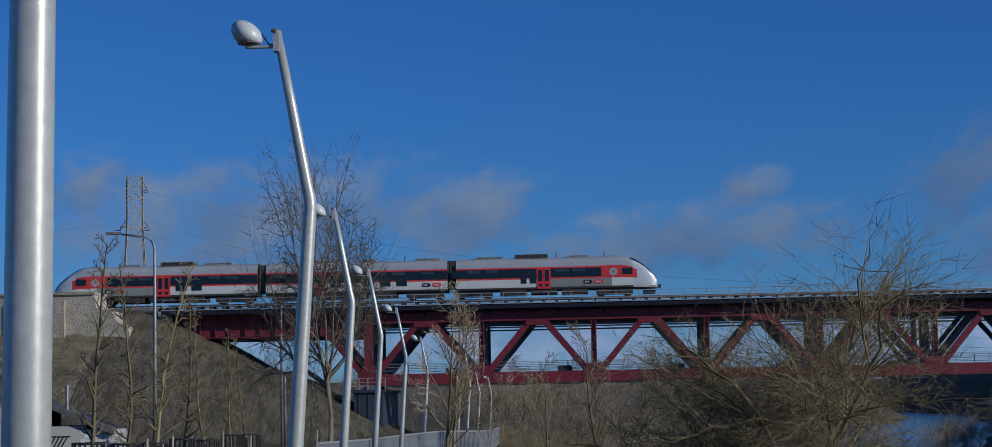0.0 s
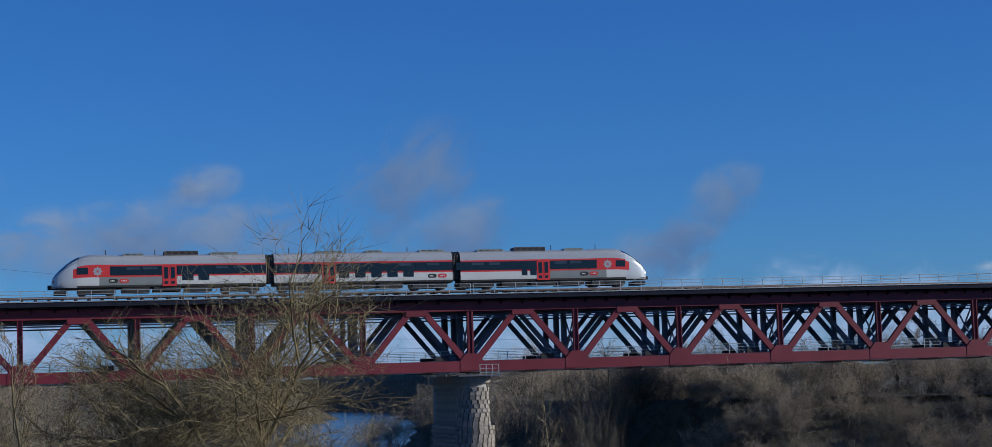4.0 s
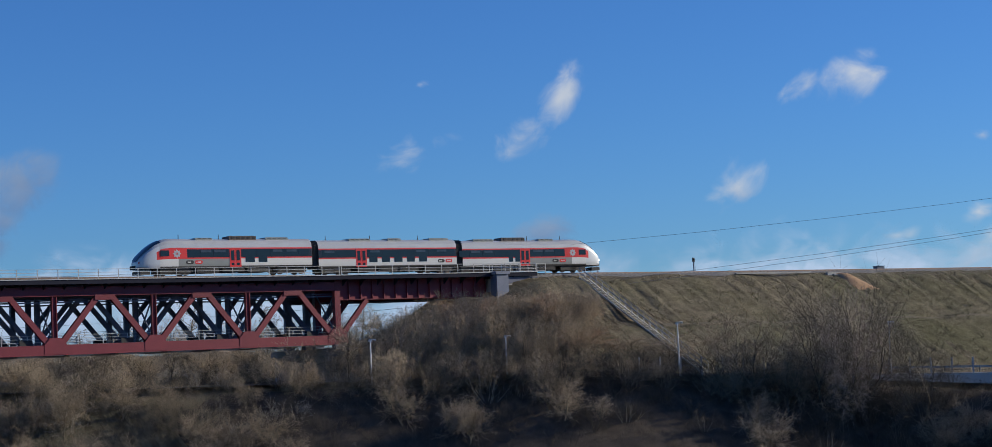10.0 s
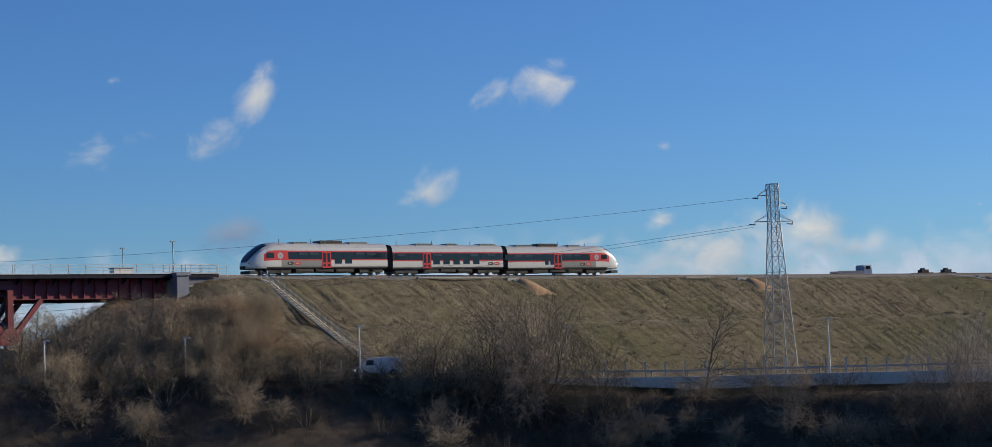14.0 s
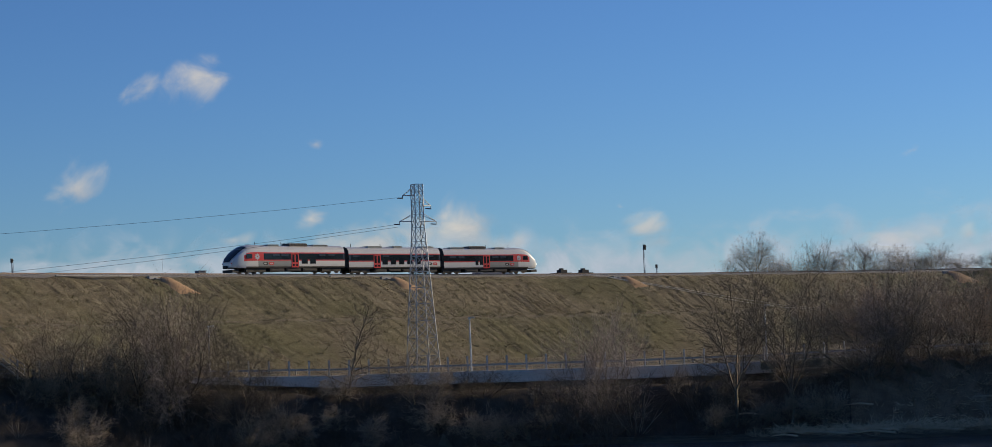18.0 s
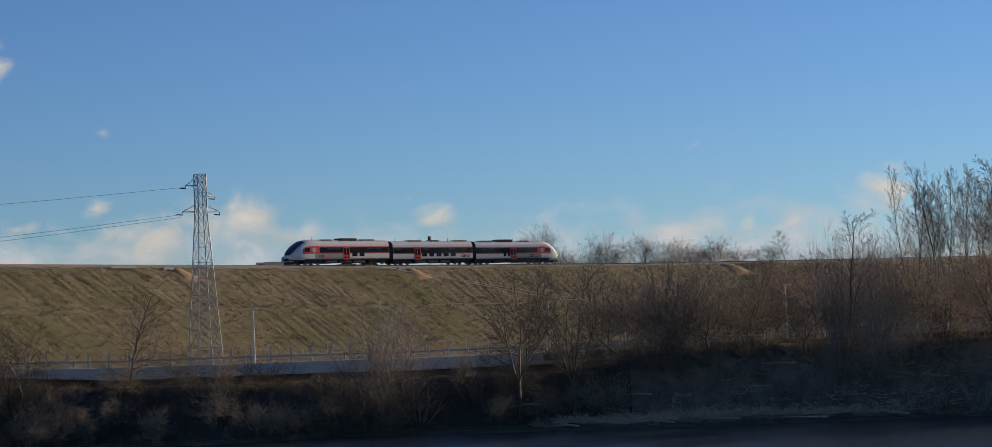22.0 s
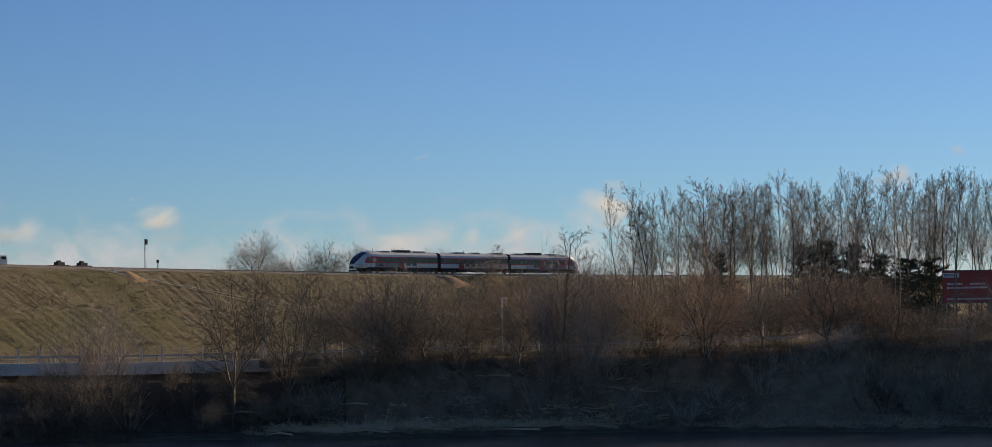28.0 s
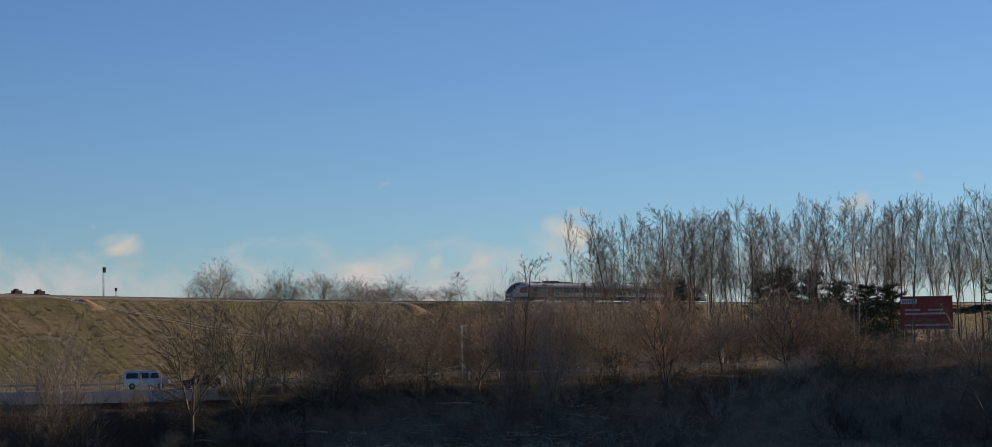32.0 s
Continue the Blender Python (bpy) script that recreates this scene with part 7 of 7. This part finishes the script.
def old_abutment():
    """The crumbling concrete wing on the left embankment."""
    m = track_pose(8.0)
    t = thing("concrete_wing", "weathered pale concrete wing wall on the embankment", "abutment", m)
    s = Soup()
    prof = [(-26, 0.7), (7.4, 0.7), (7.7, -0.5), (9.0, -0.8), (9.6, -1.9), (10.6, -2.3), (10.8, -4.6), (4.0, -4.8), (-26, -4.8)]
    c = len(prof)
    s.v = [(x, y, z) for y in (-8.6, -4.2) for x, z in prof]
    s.f = [tuple(range(c)), tuple(reversed(range(c, 2 * c)))] + [((i + 1) % c, i, c + i, c + (i + 1) % c) for i in range(c)]
    part("wing_wall", s.done("wing_wall", M_OLDCONC), t)
    part("cap", Soup().box(-26, 7.5, -8.8, -4.0, 0.7, 0.95).done("cap", M_OLDCONC), t)
    for x in (-3.0, 0.6, 4.4):
        part("buttress", Soup().box(x - 0.5, x + 0.5, -9.1, -8.6, -4.6, 0.2).done("buttress", M_OLDCONC), t)
    # flat dark panel in place of a recess, its shade given by colour
    part("recess", Soup().box(-9, 1.5, -8.66, -8.5, -4.6, -3.0).done("recess", M_SLATE), t, "dark panel painted as the shade of an opening under the wall")
    k = thing("small_cabinet", "small white equipment cabinet on the abutment", "cabinet", m @ pose(-0.5, -6, 0.95))
    part("cabinet", Soup().box(-0.8, 0.8, -0.5, 0.5, 0, 1.15).done("cabinet", M_WHITE), k)
    part("cabinet_door", Soup().box(0.15, 0.55, -0.54, -0.5, 0.2, 0.95).done("cabinet_door", M_GREY), k)
    b = thing("bearing_block", "grey concrete bearing block under the girder end", "abutment", track_pose(21.5))
    part("block", Soup().box(-1.4, 1.0, -3.0, 11, -6.5, -2.85).done("block", M_DULLSTEEL), b)
    part("upstand", Soup().box(-1.4, -0.4, -3.0, 11, -2.85, -0.7).done("upstand", M_CONC), b)


old_abutment()


def shed():
    c = polar(-12.6, 98)
    z = ground_z(c.x, c.y)
    t = thing("shed", "low grey shed with a dark pitched roof and white brick annex", "shed", pose(c.x, c.y, z - 0.1, 0, 0, 8))
    part("gable_wall", Soup().prism([(0, 0), (8, 0), (8, 1.9), (0, 1.9)], -5.5, 0.4).done("gable_wall", M_CONC), t)
    roof = Soup()
    roof.v = [(-6.2, -0.4, 3.55), (-2.4, -0.4, 3.5), (1.9, -0.4, 1.65), (1.9, 8.4, 1.65), (-2.4, 8.4, 3.5), (-6.2, 8.4, 3.55)]
    roof.v += [(x, y, zz - 0.22) for x, y, zz in roof.v]
    roof.f = [(0, 1, 4, 5), (1, 2, 3, 4), (6, 11, 10, 7), (7, 10, 9, 8), (0, 6, 7, 1), (1, 7, 8, 2), (2, 8, 9, 3), (3, 9, 10, 4), (4, 10, 11, 5), (5, 11, 6, 0)]
    part("roof", roof.done("roof", M_SLATE), t, "dark sheet roof")
    part("gable_fill", Soup().prism([(0.05, 1.9), (7.9, 1.9), (7.9, 2.9), (0.05, 2.9)], -5.5, -1.4).done("gable_fill", M_CONC), t)
    part("annex_core", Soup().box(0.45, 2.25, 0.12, 6, 0, 1.72).done("annex_core", M_CONC), t)
    br = Soup().box(0, 0.42, -0.06, 0.1, 0, 0.19).done("brick", M_BRICK)
    for j in range(8):
        for i in range(5 if j % 2 else 4):
            part("brick", br, t, m=pose(0.42 + i * 0.45 - (0.2 if j % 2 else 0), 0.05, j * 0.215))
    for x in (0.4, 1.4):
        part("stove_pipe", Soup().tube([(x - 2, 2, 2.6), (x - 2, 2, 4.0)], [0.09, 0.09], 8).done("stove_pipe", M_DULLSTEEL), t)
    p = thing("slatted_screen", "dark slatted timber screen leaning beside the shed", "screen", pose(c.x - 0.9, c.y - 2.2, z, 0, 0, 4))
    for k in range(9):
        part("slat", Soup().beam((-1.1 + k * 0.16, 0, 0), (-0.6 + k * 0.2, 0, 1.35), 0.05, 0.07).done("slat", M_BLACK), p)
    part("rail", Soup().beam((-0.8, 0.05, 1.3), (1.1, 0.05, 1.3), 0.08, 0.08).done("rail", M_BLACK), p)


shed()
for k, (x, y) in enumerate(((-11.6, 56), (-11.2, 60), (-10.9, 63), (-12.5, 70), (-12.4, 76), (-12, 82), (-11.6, 88), (-10.2, 92), (-9.4, 97))):
    t = thing("timber_stake", "weathered pale timber stake in the grass", "stake", pose(x, y, ground_z(x, y) - 0.1, 3 * (k % 3 - 1), 2, 0), "timber stakes")
    part("stake", Soup().tube([(0, 0, 0), (0, 0, 1.25 + 0.1 * (k % 3))], [0.05, 0.045], 7).done("stake", M_WOODFENCE), t)


# ---- clouds: soft patches of the sky, several kilometres off, drifting with the wind ----
def cloud_material(name, dark, bright):
    m = bpy.data.materials.new(name)
    m.use_nodes = True
    nt = m.node_tree
    nt.nodes.clear()
    N, Lk = nt.nodes.new, nt.links.new

    def math_(op, a, b=0.0, c=None):
        x = N("ShaderNodeMath")
        x.operation = op
        for k, v in enumerate((a, b, c)):
            if v is None:
                continue
            if isinstance(v, (int, float)):
                x.inputs[k].default_value = v
            else:
                Lk(v, x.inputs[k])
        return x.outputs[0]

    tc, info = N("ShaderNodeTexCoord"), N("ShaderNodeObjectInfo")
    sep = N("ShaderNodeSeparateXYZ")
    Lk(tc.outputs["Generated"], sep.inputs[0])
    u, v = math_("MULTIPLY_ADD", sep.outputs[0], 2.0, -1.0), math_("MULTIPLY_ADD", sep.outputs[1], 2.0, -1.0)
    rr = math_("SQRT", math_("ADD", math_("MULTIPLY", u, u), math_("MULTIPLY", v, v)))
    off = N("ShaderNodeVectorMath")
    off.operation = "MULTIPLY_ADD"
    off.inputs[1].default_value = (1 / 150.0, 1 / 110.0, 0)
    comb = N("ShaderNodeCombineXYZ")
    Lk(math_("MULTIPLY", info.outputs["Random"], 90.0), comb.inputs[0])
    Lk(math_("MULTIPLY", info.outputs["Random"], 37.0), comb.inputs[2])
    Lk(tc.outputs["Object"], off.inputs[0])
    Lk(comb.outputs[0], off.inputs[2])
    n1, n2 = N("ShaderNodeTexNoise"), N("ShaderNodeTexNoise")
    n1.inputs["Scale"].default_value, n1.inputs["Detail"].default_value, n1.inputs["Roughness"].default_value = 1.6, 7, 0.52
    n1.inputs["Distortion"].default_value = 0.5
    n2.inputs["Scale"].default_value, n2.inputs["Detail"].default_value = 0.8, 4
    Lk(off.outputs[0], n1.inputs["Vector"])
    Lk(off.outputs[0], n2.inputs["Vector"])
    # denser in the middle, frayed at the rim; the object's own colour alpha sets how thick it is
    body = math_("MULTIPLY_ADD", rr, -1.15, 0.62)
    thick = math_("ADD", body, math_("MULTIPLY_ADD", info.outputs["Alpha"], 1.0, -0.5))
    fray = math_("MULTIPLY_ADD", n1.outputs["Fac"], 2.2, -1.1)
    dens = math_("ADD", thick, fray)
    edge = math_("SUBTRACT", 1.0, rr)
    sm = N("ShaderNodeMapRange")
    sm.interpolation_type = "SMOOTHSTEP"
    sm.inputs["From Min"].default_value, sm.inputs["From Max"].default_value = -0.1, 1.15
    Lk(dens, sm.inputs[0])
    rim = N("ShaderNodeMapRange")
    rim.interpolation_type = "SMOOTHSTEP"
    rim.inputs["From Max"].default_value = 0.35
    Lk(edge, rim.inputs[0])
    alpha = math_("MULTIPLY", math_("MULTIPLY", sm.outputs[0], rim.outputs[0]), 0.93)
    lightness = math_("ADD", math_("MULTIPLY_ADD", v, 0.28, 0.42), math_("MULTIPLY_ADD", n2.outputs["Fac"], 1.0, -0.4))
    col = ramp(nt, lightness, [(0.15, dark), (0.8, bright)])
    em, tr, mx, out = N("ShaderNodeEmission"), N("ShaderNodeBsdfTransparent"), N("ShaderNodeMixShader"), N("ShaderNodeOutputMaterial")
    Lk(col, em.inputs["Color"])
    Lk(alpha, mx.inputs[0])
    Lk(tr.outputs[0], mx.inputs[1])
    Lk(em.outputs[0], mx.inputs[2])
    Lk(mx.outputs[0], out.inputs["Surface"])
    return m


M_CLOUD = cloud_material("sunlit_cloud", (0.28, 0.35, 0.47), (0.66, 0.65, 0.63))
M_CLOUDGREY = cloud_material("grey_cloud", (0.12, 0.19, 0.33), (0.31, 0.36, 0.45))
M_CLOUDDARK = cloud_material("slate_cloud", (0.1, 0.17, 0.32), (0.23, 0.3, 0.42))
M_CLOUDPALE = cloud_material("pale_horizon_cloud", (0.33, 0.42, 0.58), (0.5, 0.57, 0.7))
CLOUDS = []
CLOUD_FAR = 4200.0


def cloud_pose(az, el):
    p = EYE + Vector((math.sin(radians(az)) * math.cos(radians(el)), math.cos(radians(az)) * math.cos(radians(el)), math.sin(radians(el)))) * CLOUD_FAR
    return look(p, EYE + (p - EYE) * 2)


def cloud(az, el, wide, high, tilt, material, thick, drift):
    """One cloud, its size and drift in degrees as seen from the river."""
    w, h = CLOUD_FAR * radians(wide) / 2, CLOUD_FAR * radians(high) / 2
    n = 8
    v = [((2 * i / n - 1) * w, (2 * j / n - 1) * h, 0.06 * w * ((2 * i / n - 1) ** 2 + (2 * j / n - 1) ** 2)) for j in range(n + 1) for i in range(n + 1)]
    f = [(j * (n + 1) + i, j * (n + 1) + i + 1, (j + 1) * (n + 1) + i + 1, (j + 1) * (n + 1) + i) for j in range(n) for i in range(n)]
    white = material is M_CLOUD
    ob = part("cloud", mesh_of("cloud", v, f, material), None, "small white sunlit cloud in a blue sky" if white else "ragged grey cloud low in a blue sky", cloud_pose(az, el) @ pose(0, 0, 0, 0, 0, tilt), "structure", "cloud", "clouds")
    ob.color = (1, 1, 1, min(1.0, max(0.0, 0.5 + thick)))
    ob.visible_shadow = False
    CLOUDS.append((ob, az, el, tilt, drift))


cloud(-7.6, 5.61, 16.99, 5.38, 5, M_CLOUDGREY, 0.47, 0.125)
cloud(-0.9, 5.66, 6.73, 3.79, 12, M_CLOUDGREY, 0.57, 0.125)
cloud(5.8, 4.86, 14.36, 2.84, 3, M_CLOUDGREY, 0.52, 0.125)
cloud(7.5, 6.31, 3.07, 1.74, 15, M_CLOUDGREY, 0.22, 0.125)
cloud(14.1, 6.47, 5.56, 3.95, 35, M_CLOUDDARK, 0.52, 0.125)
cloud(15.4, 4.71, 5.27, 2.68, 20, M_CLOUDDARK, 0.47, 0.125)
cloud(-12.0, 6.85, 4.39, 2.84, 10, M_CLOUDGREY, 0.37, 0.125)
cloud(23.8, 5.66, 3.22, 2.22, 25, M_CLOUDDARK, 0.42, 0.099)
cloud(22.2, 4.48, 6.73, 1.90, 20, M_CLOUDDARK, 0.22, 0.104)
cloud(32.1, 3.18, 3.16, 1.08, 5, M_CLOUD, 0.02, 0.078)
cloud(7.6, 6.36, 3.81, 1.74, 10, M_CLOUDGREY, 0.27, 0.125)
cloud(35.6, 6.26, 4.35, 1.69, 18, M_CLOUD, -0.08, 0.075)
cloud(32.3, 3.14, 3.69, 1.08, 0, M_CLOUD, -0.03, 0.078)
cloud(40.3, 7.7, 3.6, 1.5, 52, M_CLOUD, 0.2, 0.071)
cloud(39.2, 6.6, 3.6, 1.6, 30, M_CLOUD, -0.02, 0.071)
cloud(45.6, 4.77, 3.03, 2.55, 30, M_CLOUD, -0.06, 0.064)
cloud(49.3, 7.75, 2.7, 1.9, 20, M_CLOUD, 0.2, 0.056)
cloud(47.9, 7.65, 2.4, 1.3, 30, M_CLOUD, 0.1, 0.056)
cloud(39.6, 3.55, 2.93, 1.59, 10, M_CLOUDDARK, 0.32, 0.071)
cloud(21.4, 3.94, 6.44, 2.53, 8, M_CLOUDDARK, 0.32, 0.105)
cloud(36.0, 8.29, 1.31, 0.67, 10, M_CLOUD, -0.28, 0.074)
cloud(52.8, 3.59, 1.84, 1.18, 15, M_CLOUD, -0.08, 0.046)
cloud(50.3, 3.03, 2.64, 0.91, 5, M_CLOUD, -0.18, 0.052)
cloud(54.2, 2.52, 7.27, 2.74, 15, M_CLOUD, 0.16, 0.043)
cloud(57.6, 2.97, 4.43, 2.89, 20, M_CLOUD, 0.21, 0.035)
cloud(59.3, 2.61, 1.31, 1.08, 20, M_CLOUD, -0.08, 0.031)
cloud(53.0, 5.82, 1.71, 0.94, 5, M_CLOUD, -0.23, 0.046)
cloud(63.4, 2.89, 2.50, 1.45, 0, M_CLOUD, 0.17, 0.028)
cloud(70.8, 2.20, 4.21, 1.16, 0, M_CLOUD, 0.12, 0.024)
cloud(72.9, 2.26, 1.19, 1.08, 40, M_CLOUD, -0.03, 0.023)
cloud(74.2, 2.28, 2.05, 1.35, 30, M_CLOUD, -0.23, 0.022)
cloud(71.4, 4.83, 1.05, 0.67, 20, M_CLOUD, -0.18, 0.024)
cloud(62.5, 3.56, 0.92, 0.67, 0, M_CLOUD, -0.28, 0.028)
cloud(77.0, 3.15, 2.64, 2.04, 20, M_CLOUD, 0.17, 0.021)
cloud(85.5, 3.83, 3.16, 1.40, 10, M_CLOUD, 0.07, 0.016)
cloud(87.6, 4.65, 1.24, 0.81, -25, M_CLOUD, 0.12, 0.015)
cloud(74.3, 2.52, 2.11, 1.35, 30, M_CLOUD, -0.28, 0.022)
cloud(71.3, 4.82, 1.31, 0.67, 20, M_CLOUD, -0.33, 0.024)
cloud(58.8, 2.48, 2.05, 1.30, 10, M_CLOUD, 0.16, 0.031)
# the pale bank of cloud low over the horizon
for k, az in enumerate(range(-12, 96, 12)):
    cloud(az + 0.5, 1.3 + 0.4 * (k % 2), 24, 4.6, 0, M_CLOUDPALE, 0.25 if az < 8 else 0.42 if az < 38 else 0.22, 0.03)


def motions():
    """Everything that moves, keyed from the clip's start to its end."""
    times = [k * 1.0 for k in range(33)]
    walk(train, [(t, track_pose(train_s(t))) for t in times])
    for body, (x0, x1, cab) in zip(coaches, TRAIN_CUTS):
        c = (x0 + x1) / 2
        walk(body, [(t, track_pose(train_s(t)).inverted() @ track_pose(train_s(t) + c) @ pose(-c, 0, 0)) for t in times])
    walk(white_van, [(t, on_road(float(np.interp(t, [0, 11, 12, 13, 15.5, 21, 32], [91, 54.4, 50.8, 47.3, 40.8, 29, 25.5])), -1.7, True)) for t in times])
    walk(dark_car, [(t, on_road(float(np.interp(t, [0, 28, 30, 31, 32], [103, 90, 77.9, 72.0, 66.5])), -1.7, True)) for t in times])
    walk(silver_car, [(t, on_road(float(np.interp(t, [0, 29, 31, 32], [103, 92, 80.4, 74.2])), -1.7, True)) for t in times])
    back = on_road(24.4, 1.7, False)
    rows = [(t, back @ pose(-26.0 * (26 - t), 0, 0.0)) for t in (0.0, 8.0, 16.0, 24.0)]
    walk(silver_van, rows + [(t, on_road(float(np.interp(t, [26, 31.5, 32], [24.4, 61.1, 64.9])), 1.7, False)) for t in times if t >= 26])
    for ob, az, el, tilt, drift in CLOUDS:
        walk(ob, [(t, cloud_pose(az + drift * t, el) @ pose(0, 0, 0, 0, 0, tilt)) for t in (0, 16, 32)])


motions()
